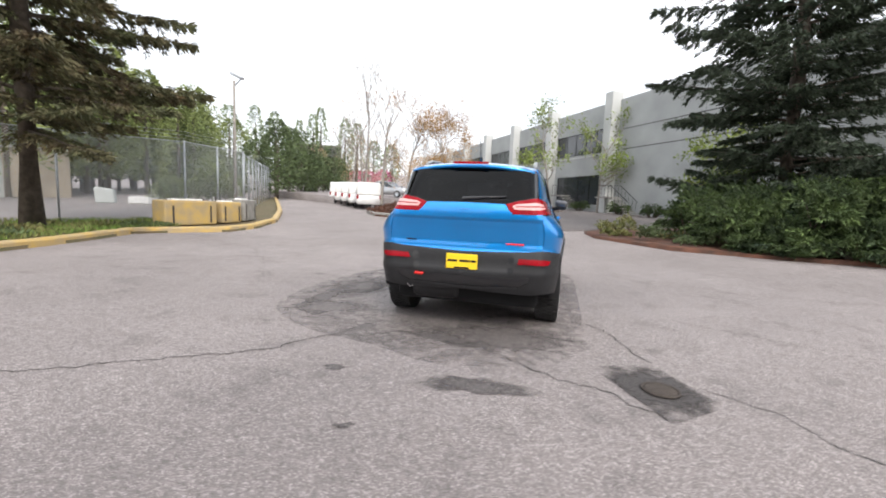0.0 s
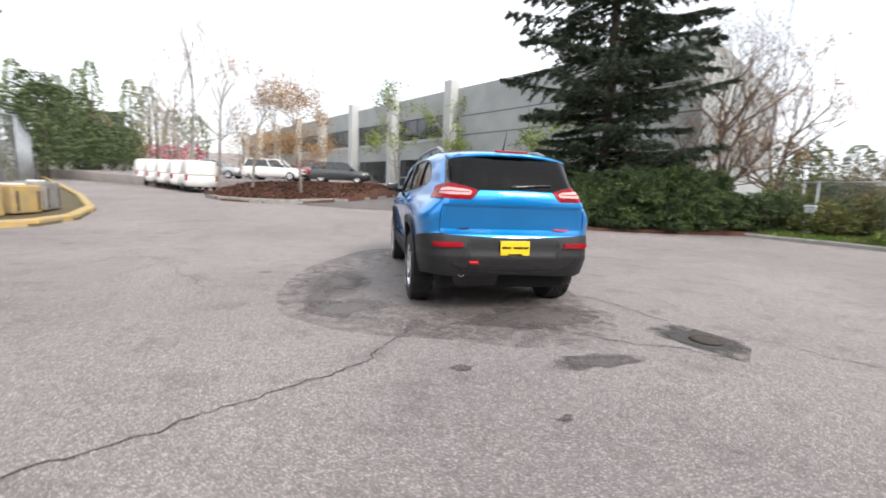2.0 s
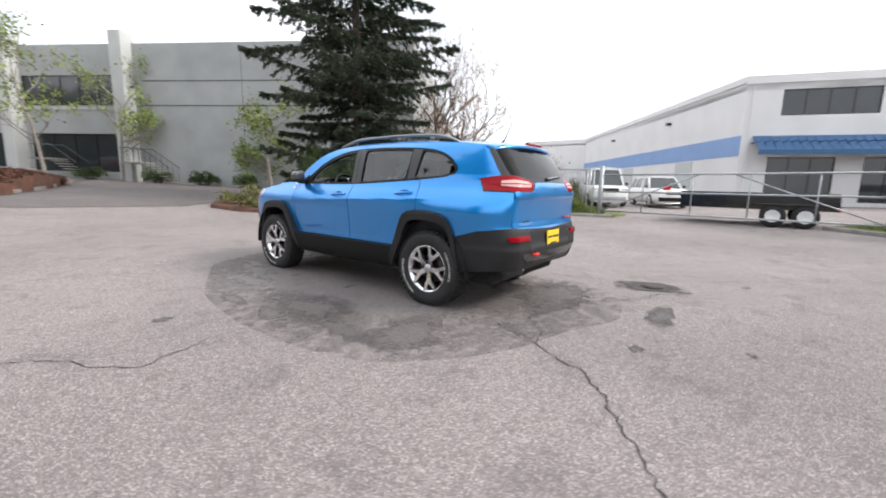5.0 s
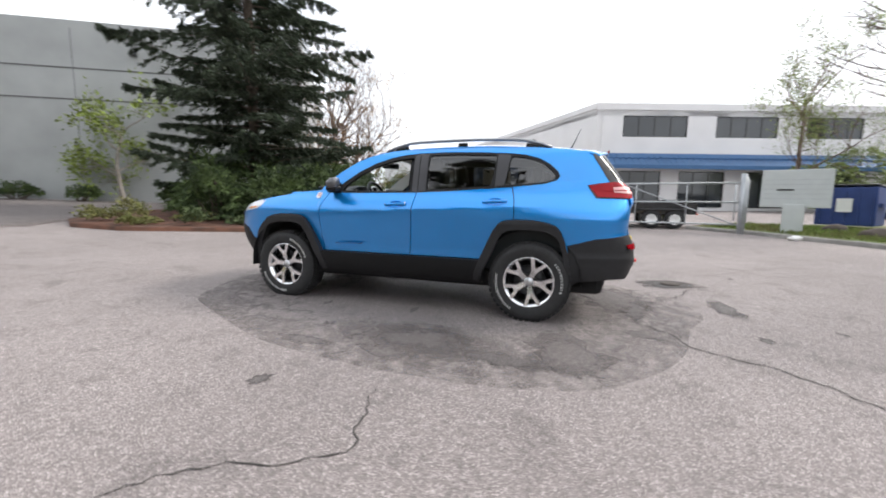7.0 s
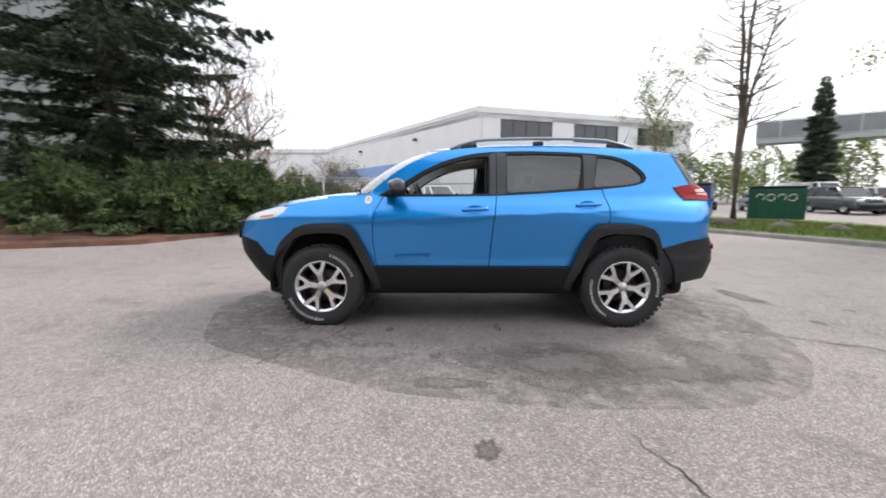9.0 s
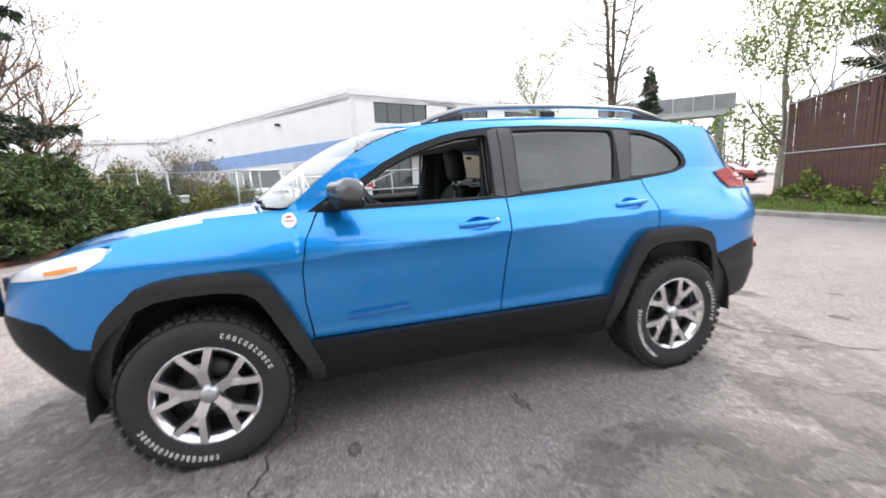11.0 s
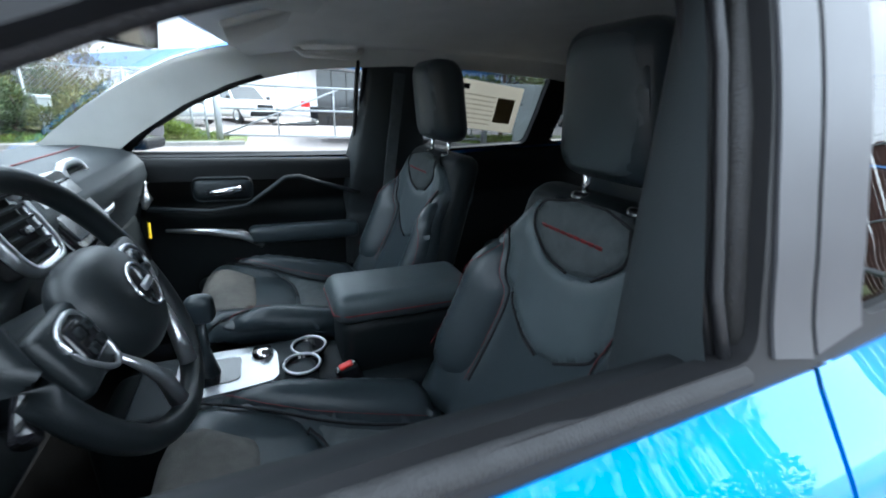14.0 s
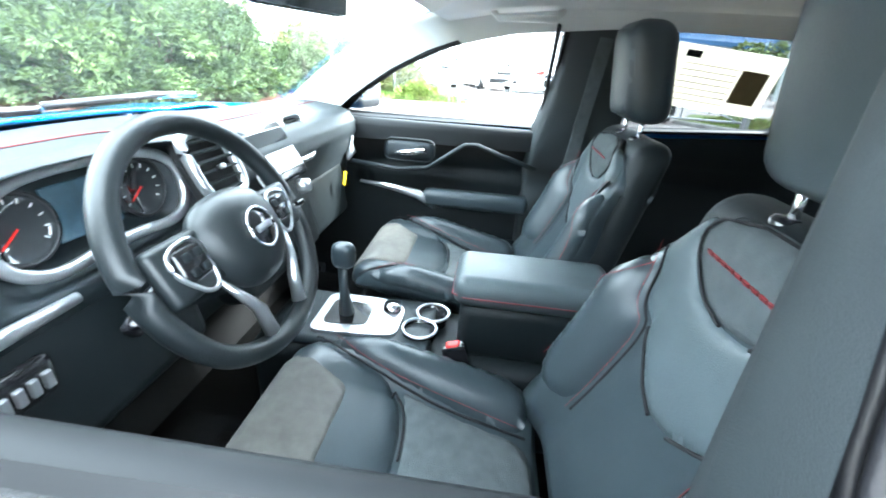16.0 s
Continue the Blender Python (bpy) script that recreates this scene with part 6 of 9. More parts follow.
def shrub(name, label, at, size, seed, leaves=5000, leafmat="juniper", leaf=(0.3, 0.07), category="shrub", rise=0.9, stems=True):
    """A spreading evergreen or thicket: sprays fanning up and out over an uneven mound."""
    t = thing(name, label, category, at)
    rng = np.random.default_rng(seed)
    rnd = random.Random(seed)
    sx, sy, sz = size
    lobes = [(rnd.uniform(-0.75, 0.75) * sx, rnd.uniform(-0.75, 0.75) * sy, rnd.uniform(0.45, 1.0) * sz, rnd.uniform(0.3, 0.5)) for _ in range(9)]
    P, D = [], []
    for q in range(leaves):
        x, y, h, r = lobes[int(rng.integers(0, len(lobes)))]
        a = rng.uniform(0, math.tau)
        e = math.asin(rng.uniform(-0.15, 1))
        d = np.array((math.cos(a) * math.cos(e), math.sin(a) * math.cos(e), math.sin(e)))
        k = rng.uniform(0.72, 1.05) + 0.12 * math.sin(5 * a + h) * math.cos(e)
        p = np.array((x + d[0] * r * sx * 1.1 * k, y + d[1] * r * sy * 1.1 * k, max(0.05, h * 0.45 + d[2] * h * 0.55 * k)))
        P.append(p)
        D.append(d * np.array((1, 1, 0.5)) + np.array((0, 0, 0.25 * rise)) + rng.normal(0, 0.35, 3))
    leaf_mesh("sprays", P, D, leaf[0], leaf[1], M[leafmat], t, seed, "")
    if stems:
        bm = bmesh.new()
        for x, y, h, r in lobes:
            tube([(x * 0.3, y * 0.3, -0.05), (x * 0.7, y * 0.7, h * 0.4), (x, y, h * 0.8)], [0.05, 0.035, 0.015], 5, bm, cap=False)
        link("stem_work", bm, M["bark"], t, "brown stems")
    return t


def on(x, y, dz=0.0):
    return (x, y, ground_z(x, y) + dz)


# the big spruce and its junipers
conifer("spruce_tree", "tall dark green spruce with drooping ragged limbs", on(8.8, 10.8, 0.08), 17.5, 5.3, 3, 190000, "needle", 0.7, 0.3, 0.28, (0.2, 0.042), 0.56, 36, 0.45, 0.66)
for i, (x, y, sx, sy, sz) in enumerate(((6.6, 7.9, 1.4, 1.5, 2.0), (8.0, 7.2, 1.7, 1.4, 2.2), (9.7, 7.1, 1.8, 1.4, 2.3), (11.2, 7.7, 1.6, 1.3, 2.3), (12.3, 8.9, 1.2, 1.1, 1.8), (7.0, 10.6, 1.6, 1.5, 2.5), (9.2, 10.0, 1.7, 1.4, 2.7), (11.3, 10.0, 1.7, 1.4, 2.9), (5.9, 9.9, 1.2, 1.4, 1.9), (8.0, 12.4, 1.9, 1.6, 2.8), (8.6, 6.5, 1.3, 0.8, 1.1), (10.4, 6.2, 1.4, 0.8, 1.2), (12.2, 6.5, 1.2, 0.8, 1.3), (6.9, 7.0, 1.0, 0.8, 1.0))):
    tagged(juniper("juniper_shrub", "spreading green juniper with feathery sprays in mulch", on(x, y, 0.08), (sx, sy, sz), 20 + i, 15000 if i < 5 else 9000, "juniper", (0.15, 0.034), 110 if i < 5 else 70), group="junipers under the spruce")
leafy("bare_tree", "leafless spreading tree with fine reddish twigs", on(14.8, 10.8, 0.05), 8.6, 41, 900, "rust", "twig", 0.13, 5, (0.1, 0.06), 0.62, 0.3, 3, 0.2, 0.2)
leafy("bare_tree", "leafless spreading tree with fine reddish twigs", on(18.5, 11.5, 0.05), 7.0, 42, 1500, "rust", "twig", 0.12, 5, (0.12, 0.07), 0.62, 0.3, 2, 0.2, 0.2)
for i, (x, y, sx, sy, sz) in enumerate(((17.5, 8.5, 1.6, 1.4, 2.6), (21, 9.5, 1.8, 1.5, 2.8))):
    shrub("brown_shrub", "brown-leaved thicket behind the fence", on(x, y), (sx, sy, sz), 60 + i, 3600, "dry", (0.14, 0.05))
for i, (x, y, sx, sy, sz, mt) in enumerate(((13.2, 5.2, 0.9, 0.7, 1.3, "leafdk"), (14.0, 4.2, 0.9, 0.7, 1.6, "dry"), (14.6, 3.3, 0.8, 0.7, 1.2, "dry"), (15.4, 5.4, 1.2, 0.8, 1.9, "dry"), (17.6, 5.6, 1.3, 0.8, 1.6, "dry"), (19.5, 5.2, 1.2, 0.8, 1.5, "dry"), (16.4, 6.6, 1.2, 0.8, 2.0, "leafdk"), (13.4, 2.5, 0.7, 0.6, 0.7, "leaf"))):
    shrub("bramble_thicket", "tangle of weeds and brambles at the fence", on(x, y, 0.05), (sx, sy, sz), 70 + i, 2600, mt, (0.13, 0.04))
for i, (x, y, h) in enumerate(((14.3, 5.0, 2.8), (15.6, 4.6, 2.4), (17.2, 6.2, 3.2), (19.0, 6.6, 2.8))):
    leafy("bare_bush", "leafless brown sapling in the weeds", on(x, y, 0.05), h, 140 + i, 260, "dry", "twig", 0.02, 4, (0.1, 0.06), 0.75, 0.5, 3, 0.2, 0.12)

for i, (x, y, sx, sy, sz, mt) in enumerate(((12.9, 4.4, 0.8, 0.7, 1.3, "dry"), (12.3, 5.7, 0.8, 0.7, 1.5, "leafdk"), (13.9, 6.6, 1.1, 0.9, 1.9, "dry"), (15.8, 7.6, 1.3, 0.9, 2.1, "leafdk"), (18.2, 8.6, 1.5, 0.9, 2.2, "dry"), (20.6, 7.2, 1.3, 0.9, 1.7, "leafdk"))):
    shrub("bramble_thicket", "tangle of weeds and brambles at the fence", on(x, y, 0.05), (sx, sy, sz), 170 + i, 3000, mt, (0.13, 0.04))

for i, (x, y, r) in enumerate(((3.4, 9.6, 0.5), (4.3, 8.7, 0.45), (4.0, 10.7, 0.6), (5.2, 8.0, 0.5), (3.3, 11.3, 0.5), (6.0, 7.4, 0.4), (5.0, 9.8, 0.6))):
    shrub("low_groundcover", "low weedy groundcover in the mulch bed", on(x, y, 0.06), (r, r, 0.3 + 0.25 * (i % 3)), 190 + i, 520, "leafdk" if i % 2 else "dry", (0.1, 0.05), stems=False)
# young trees on the mulch bank and by the offices
def bank_on(x, y):
    return (x, y, bank_z(x, y))


leafy("copper_tree", "young tree with copper-orange spring leaves", bank_on(-4.8, 17.7), 6.4, 51, 9500, "rust", "palebark", 0.09, 4, (0.1, 0.045), 0.75, 0.08, 1, 0.4, 0.25)
leafy("copper_tree", "slender tree with thin copper leaves", bank_on(-7.6, 19.0), 6.2, 52, 1800, "rust", "palebark", 0.09, 4, (0.1, 0.05), 0.6, 0.35, 1, 0.3, 0.3)
leafy("bare_tree", "slim leafless tree with pale twigs", bank_on(-9.6, 19.8), 8.0, 53, 0, "rust", "palebark", 0.1, 5, (0.1, 0.1), 0.55, 0.4, 1)
leafy("bare_tree", "slim leafless tree with pale twigs", bank_on(-12.0, 22.5), 8.2, 54, 0, "rust", "palebark", 0.1, 5, (0.1, 0.1), 0.55, 0.4, 1)
leafy("bare_tree", "slim leafless tree with pale twigs", on(-15.5, 30, 0.6), 8.5, 55, 400, "rust", "palebark", 0.1, 5, (0.16, 0.1), 0.55, 0.4, 1)
leafy("bare_tree", "slim leafless tree with pale twigs", on(-20.5, 38, 0.6), 8.5, 56, 0, "rust", "palebark", 0.1, 5, (0.16, 0.1), 0.55, 0.4, 1)
leafy("birch_tree", "young tree with pale trunk and fresh leaves", bank_on(1.3, 29.5), 6.8, 57, 1500, "leaf", "palebark", 0.11, 4, (0.2, 0.12), 0.6, 0.3, 1, 0.4, 0.4)
leafy("birch_tree", "young tree with pale trunk and fresh leaves", on(5.2, 30.2), 6.6, 58, 1700, "leaf", "palebark", 0.11, 4, (0.2, 0.12), 0.6, 0.3, 1, 0.4, 0.4)
leafy("birch_tree", "small leaning tree with fresh yellow-green leaves", on(10.8, 21.5), 5.2, 59, 2200, "leaf", "palebark", 0.13, 4, (0.22, 0.12), 0.85, 0.05, 1, 0.4, 0.35)
for i, (x, y) in enumerate(((9.6, 23.0), (12.2, 19.4), (13.6, 17.2), (8.3, 25.6), (6.6, 28.2), (4.0, 32.5))):
    shrub("clipped_shrub", "low rounded dark green shrub by the wall", on(x, y), (0.8, 0.7, 0.95), 90 + i, 1300, "juniper", (0.14, 0.07))

# left verge: pine, saplings in the yard
conifer("pine_tree", "broad old pine with brown-green needles and dark trunk", on(-12.4, 2.2, 0.1), 14.0, 4.2, 7, 90000, "pine", 2.5, 0.3, 0.3, (0.22, 0.045), 0.4, 20, 0.3)
shrub("willow_sapling", "bright yellow-green sapling clump behind the fence", on(-17.6, 14.6), (1.7, 1.4, 3.1), 101, 5200, "leafspring", (0.16, 0.06))
shrub("willow_sapling", "bright yellow-green sapling clump behind the fence", on(-19.6, 13.6), (1.1, 1.0, 2.2), 102, 2600, "leafspring", (0.16, 0.06))
for i in range(7):
    shrub("ivy_clump", "low brown and green groundcover", on(-10.9 - 0.5 * (i % 3), -3.0 + 1.2 * i, 0.04), (0.8, 0.8, 0.22), 110 + i, 700, "dry" if i % 3 else "leafdk", (0.11, 0.05), stems=False)
# south-east verge
leafy("alder_tree", "leafing tree with grey bark and sparse green leaves", on(15.2, -9.6, 0.1), 7.2, 61, 8500, "leaf", "twig", 0.1, 6, (0.08, 0.04), 0.7, 0.25, 1, 0.25, 0.28)
leader_tree("bare_tree", "tall leafless forked tree with fine upright twigs", on(11.4, -10.8, 0.1), 12.0, 62)
leafy("leafy_tree", "tall pale-barked tree with light green leaves", on(8.4, -15.9), 8.6, 63, 6500, "leaf", "palebark", 0.13, 5, (0.12, 0.07), 0.5, 0.45, 1, 0.4, 0.3)
leafy("leafy_tree", "tall pale-barked tree with light green leaves", on(3.6, -16.6), 9.5, 64, 6500, "leaf", "palebark", 0.13, 5, (0.12, 0.07), 0.5, 0.45, 1, 0.4, 0.3)
leafy("leafy_tree", "tall pale-barked tree with light green leaves", on(-1.5, -16.0), 9.5, 67, 5000, "leaf", "palebark", 0.13, 5, (0.12, 0.07), 0.5, 0.45, 1, 0.4, 0.3)
conifer("cedar_tree", "dense dark green cedar behind the board fence", on(6.0, -18.3), 7.6, 2.4, 65, 26000, "juniper", 0.6, 0.2, 0.1, (0.26, 0.06), 0.6, 24, 0.2)
conifer("cedar_tree", "dense dark green cedar behind the board fence", on(0.5, -18.5), 8.0, 2.4, 68, 20000, "juniper", 0.6, 0.2, 0.1, (0.26, 0.06), 0.6, 24, 0.2)
conifer("fir_tree", "narrow dark fir beside the car park", on(29.3, -29.5), 10.4, 1.5, 66, 22000, "needle", 0.8, 0.2, 0.25, (0.34, 0.08), 0.75, 24, 0.2)


# ---- woods and far trees ----
def wood(name, label, spots, seed, material, leaf=(0.8, 0.45), per=420):
    rng = np.random.default_rng(seed)
    P, D = [], []
    for x, y, h, r in spots:
        z0 = min(ground_z(x, y), 16)
        n = per
        u = rng.uniform(0, 1, n) ** 0.8
        prof = np.sin(np.pi * (0.12 + 0.85 * u)) ** 0.7
        a = rng.uniform(0, math.tau, n)
        rr = r * prof * np.sqrt(rng.uniform(0.25, 1, n)) * (1 + 0.25 * np.sin(3 * a + x))
        P.append(np.stack([x + rr * np.cos(a), y + rr * np.sin(a), z0 + h * (0.12 + 0.88 * u)], 1))
        D.append(np.stack([np.cos(a), np.sin(a), rng.normal(0.1, 0.6, n)], 1))
    ob = leaf_mesh(name, np.concatenate(P), np.concatenate(D), leaf[0], leaf[1], M[material], None, seed, label, "stuff")
    tagged(ob, category="woods")
    bm = bmesh.new()
    for x, y, h, r in spots:
        z0 = min(ground_z(x, y), 16)
        tube([(x, y, z0 - 0.3), (x + 0.1, y, z0 + h * 0.5), (x, y + 0.1, z0 + h * 0.92)], [0.022 * h, 0.015 * h, 0.02], 5, bm, cap=False)
    tagged(link(name.replace("wood", "wood_stems"), bm, M["bark"], None, "trunks of " + label, True, "stuff"), category="woods")
    return ob


rw = random.Random(5)
wood("bright_wood", "band of yellow-green spring trees beyond the yard", [(-33 - rw.uniform(0, 12) - 0.7 * k, 10 + 1.7 * k + rw.uniform(-2, 2), rw.uniform(10.5, 15.5) + 0.06 * k, rw.uniform(2.8, 4.2)) for k in range(30)], 71, "leafspring", (0.4, 0.22), 2600)
wood("dark_wood", "dark evergreen woods behind the yard", [(-40 - rw.uniform(0, 14) - 0.62 * k, 4 + 2.2 * k + rw.uniform(-2, 2), rw.uniform(8, 12.5), rw.uniform(2.8, 4.2)) for k in range(26)], 72, "leafdk", (0.45, 0.2), 2000)
wood("roadside_wood", "dark hedge trees along the road", [(-24 - 1.0 * k - rw.uniform(0, 3), 28 + 3.2 * k, rw.uniform(5, 8.5), rw.uniform(1.8, 2.8)) for k in range(15)], 73, "leafdk", (0.35, 0.16), 1500)
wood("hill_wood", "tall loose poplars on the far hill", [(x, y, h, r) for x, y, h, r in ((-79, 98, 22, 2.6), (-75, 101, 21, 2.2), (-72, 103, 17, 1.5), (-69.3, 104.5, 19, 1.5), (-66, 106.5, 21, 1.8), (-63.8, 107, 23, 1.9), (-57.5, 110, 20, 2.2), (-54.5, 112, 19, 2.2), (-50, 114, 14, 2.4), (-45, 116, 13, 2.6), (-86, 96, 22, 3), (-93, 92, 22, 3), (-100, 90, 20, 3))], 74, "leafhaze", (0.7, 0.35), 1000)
wood("pale_wood", "leafless trees over the far road, paled by painted haze", [(-34 + 2.6 * k + rw.uniform(-2, 2), 58 + rw.uniform(-6, 10), rw.uniform(5, 9), rw.uniform(1.8, 2.8)) for k in range(13)], 75, "twighaze", (0.5, 0.035), 900)
wood("pink_wood", "pink blossoming trees by the road", [(-36, 78, 4.2, 2.2), (-33, 80, 4.4, 2.2), (-39.5, 80, 4, 2.2)], 76, "pink", (0.5, 0.35), 300)
wood("south_wood", "green wooded slope beyond the fence", [(4 + 2.6 * k + rw.uniform(-2, 2), -47 + 0.25 * k + rw.uniform(-4, 4), rw.uniform(5.5, 8), rw.uniform(2.6, 3.6)) for k in range(22)], 77, "leafspring", (0.4, 0.22), 800)
wood("east_wood", "trees behind the warehouse", [(42 + 4 * k, 46 + rw.uniform(-4, 4), rw.uniform(6, 9), rw.uniform(1.6, 2.6)) for k in range(9)], 78, "leafdk", (0.6, 0.35), 300)
wood("car_park_wood", "hedge of young trees behind the car park", [(32 + 1.6 * k, -16.5 - 2.4 * k, rw.uniform(3.2, 5), rw.uniform(1.6, 2.4)) for k in range(9)], 80, "leafspring", (0.3, 0.16), 700)
wood("west_wood", "row of trees behind the boundary fence", [(-30 - rw.uniform(0, 6), -40 + 3.0 * k, rw.uniform(7, 11), rw.uniform(2.4, 3.4)) for k in range(16)], 79, "leafdk", (0.7, 0.4), 420)
# ---- marks on the lot ----
flat("asphalt_patch", rounded([(1.12, -2.66), (1.62, -2.46), (1.9, -3.1), (1.5, -3.44)], 0.05), 0.006, M["repair"], "dark square asphalt repair", "repair")
cover = thing("manhole_cover", "round rusty iron cover in dark asphalt", "manhole cover", (1.55, -2.97, 0.008))
link("rim", lathe([(0.125, 0.0), (0.125, 0.006), (0.11, 0.006), (0.108, 0.001)], 32, "z"), M["lid"], cover, "iron rim")
link("lid", lathe([(0.106, 0.0), (0.106, 0.004), (0.09, 0.006), (0.0, 0.006)], 28, "z"), M["lid"], cover, "worn iron lid")
# damp ring round the car, with its soft ground shade painted in
WET_SHADE = [(-1.38, 2.2), (-1.8, 1.4), (-2.2, 0.55), (-2.36, -0.45), (-2.36, -1.3), (-2.2, -1.95), (-1.7, -2.4), (-1.25, -2.62), (-0.6, -2.76), (-0.1, -3.02), (0.35, -2.92), (0.8, -2.8), (1.15, -2.3), (1.2, -1.2), (1.25, 0), (1.3, 1.5), (0.95, 2.4), (-0.3, 2.65)]
flat("damp_patch", rounded(WET_SHADE, 0.25), 0.0011, M["wetshade"], "asphalt round the car darkened by damp and by its painted soft shade", "damp patch")
# oil stains; the broad damp blobs by the car hold painted shade too
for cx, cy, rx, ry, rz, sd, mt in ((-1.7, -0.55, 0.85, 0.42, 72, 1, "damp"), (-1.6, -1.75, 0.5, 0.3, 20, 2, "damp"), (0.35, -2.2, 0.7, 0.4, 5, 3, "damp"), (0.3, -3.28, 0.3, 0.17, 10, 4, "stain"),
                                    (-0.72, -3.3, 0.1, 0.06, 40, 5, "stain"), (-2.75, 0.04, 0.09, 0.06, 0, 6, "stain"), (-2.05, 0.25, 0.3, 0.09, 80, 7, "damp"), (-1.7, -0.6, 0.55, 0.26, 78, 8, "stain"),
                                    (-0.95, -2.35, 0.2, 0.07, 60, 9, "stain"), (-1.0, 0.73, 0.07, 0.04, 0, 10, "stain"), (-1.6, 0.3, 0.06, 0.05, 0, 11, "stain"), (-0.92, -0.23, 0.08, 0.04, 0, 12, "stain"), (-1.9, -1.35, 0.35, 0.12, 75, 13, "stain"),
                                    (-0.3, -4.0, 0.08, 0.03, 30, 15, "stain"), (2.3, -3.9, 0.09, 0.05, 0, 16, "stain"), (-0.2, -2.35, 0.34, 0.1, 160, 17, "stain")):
    flat("stain", blob(cx, cy, rx, ry, rz, sd, 56, 0.4 if mt == "damp" else 0.6), 0.0025 + 0.0004 * sd / 3 if mt == "stain" else 0.0015, M[mt], "dark oily stain on the asphalt, the car's shade put into the broad ones", "stain")
crack([(-4.6, -5.6), (-3.6, -4.7), (-2.68, -4.1), (-2.13, -3.62), (-1.9, -3.4), (-1.43, -3.08), (-1.35, -2.9), (-0.99, -2.61), (-0.48, -2.35), (0.1, -2.5), (0.7, -2.83), (1.14, -3.09), (1.47, -3.4)], 0.014, 1, "jagged dark crack in the asphalt")
crack([(1.85, -2.85), (2.22, -3.17), (2.42, -3.58), (2.9, -4.2), (3.8, -4.9)], 0.01, 2, "jagged dark crack in the asphalt")
crack([(1.02, -1.18), (1.33, -1.62), (1.55, -2.44)], 0.014, 3, "hairline crack in the asphalt")
crack([(-7.5, 3.2), (-5.6, 2.2), (-4.58, 1.05), (-3.83, -0.13), (-3.59, -0.29), (-3.44, -0.54), (-3.2, -0.86), (-2.6, -0.7)], 0.01, 4, "jagged dark crack in the asphalt")
crack([(-1.8, 1.55), (-1.2, 1.2), (-0.6, 1.05), (0.2, 1.1)], 0.012, 5, "hairline crack in the asphalt")
crack([(2.2, -0.9), (3.4, -1.6), (5.2, -2.0), (7.5, -3.6)], 0.009, 6, "hairline crack in the asphalt")
crack([(-6.5, 6.5), (-4.2, 6.0), (-2.0, 5.2), (-0.5, 4.4)], 0.01, 7, "hairline crack in the asphalt")


# ---- fences ----
def fence_run(name, label, line, h, link_h=None, barbed=0, spacing=2.6, meshmat="steel", post=0.035, rails=1, sl=None):
    f = thing(name, label, "fence")
    pts = []
    for i in range(len(line) - 1):
        a, b = Vector(line[i]), Vector(line[i + 1])
        n = max(1, round((b - a).length / spacing))
        pts += [a.lerp(b, k / n) for k in range(n)]
    pts.append(Vector(line[-1]))
    zs = [ground_z(p.x, p.y) + 0.1 for p in pts]
    for p, z in zip(pts, zs):
        link("post", tube([(p.x, p.y, z - 0.4), (p.x, p.y, z + h + 0.05)], post, 8), M["steel"], f, "")
    for i in range(len(pts) - 1):
        a, b = Vector((*pts[i], zs[i])), Vector((*pts[i + 1], zs[i + 1]))
        for r in range(rails):
            zz = h - r * (h - 0.12)
            link("rail", tube([a + Vector((0, 0, zz)), b + Vector((0, 0, zz))], 0.022, 6), M["steel"], f, "")
        for k in range(barbed):
            up = Vector((0, 0, h + 0.12 + 0.13 * k))
            link("wire", tube([a + up, b + up], 0.006, 4), M["steel"], f, "")
        if meshmat:
            d = b - a
            L = d.length
            dx = d / L
            bm = bmesh.new()
            s = sl or 0.09
            n = int((L + h) / s)
            for sg in (1, -1):
                for k in range(n):
                    c = -h + k * s if sg > 0 else k * s
                    # wire from (c, 0) to (c + sg * h, h), clipped to the bay
                    u0, u1, v0, v1 = c, c + sg * h, 0.02, h
                    lo, hi = 0.0, 1.0
                    for e0, e1 in ((0.0, L),):
                        t0, t1 = (e0 - u0) / (u1 - u0), (e1 - u0) / (u1 - u0)
                        lo, hi = max(lo, min(t0, t1)), min(hi, max(t0, t1))
                    if hi - lo < 0.01:
                        continue
                    p = a + dx * (u0 + (u1 - u0) * lo) + Vector((0, 0, v0 + (v1 - v0) * lo))
                    q = a + dx * (u0 + (u1 - u0) * hi) + Vector((0, 0, v0 + (v1 - v0) * hi))
                    w = Vector((0, 0, 0.0095 if barbed else 0.005))
                    bm.faces.new([bm.verts.new(x) for x in (p - w, q - w, q + w, p + w)])
            ob = link("chain_link", bm, M[meshmat], f, "woven wire mesh", False)
            ob["kind"] = "stuff"
    return f


fence_run("yard_fence", "tall galvanised chain-link fence with barbed wire", [(-19.5, -14), (-17.5, -2), (-15.0, 4.6), (-12.9, 7.6), (-13.9, 12.1)], 2.95, barbed=3)
fence_run("yard_fence", "tall galvanised chain-link fence along the road", [(-14.0, 12.3), (-19, 20), (-26, 31)], 2.85, barbed=3, sl=0.13)
fence_run("lot_fence", "chain-link fence half hidden by brambles", [(13.0, 1.5), (13.5, 3.4), (13.7, 5.6), (15.5, 8.0), (22, 10.5)], 1.75, spacing=1.9, sl=0.12)
fence_run("lot_fence", "chain-link fence before the warehouse", [(13.4, 1.9), (20.8, 4.9), (28, 8.2)], 1.75, spacing=2.4, sl=0.14)
fence_run("lot_fence", "chain-link fence beside the sign", [(11.7, -6.9), (14.5, -7.8), (20, -9)], 1.75, spacing=2.4, sl=0.14)

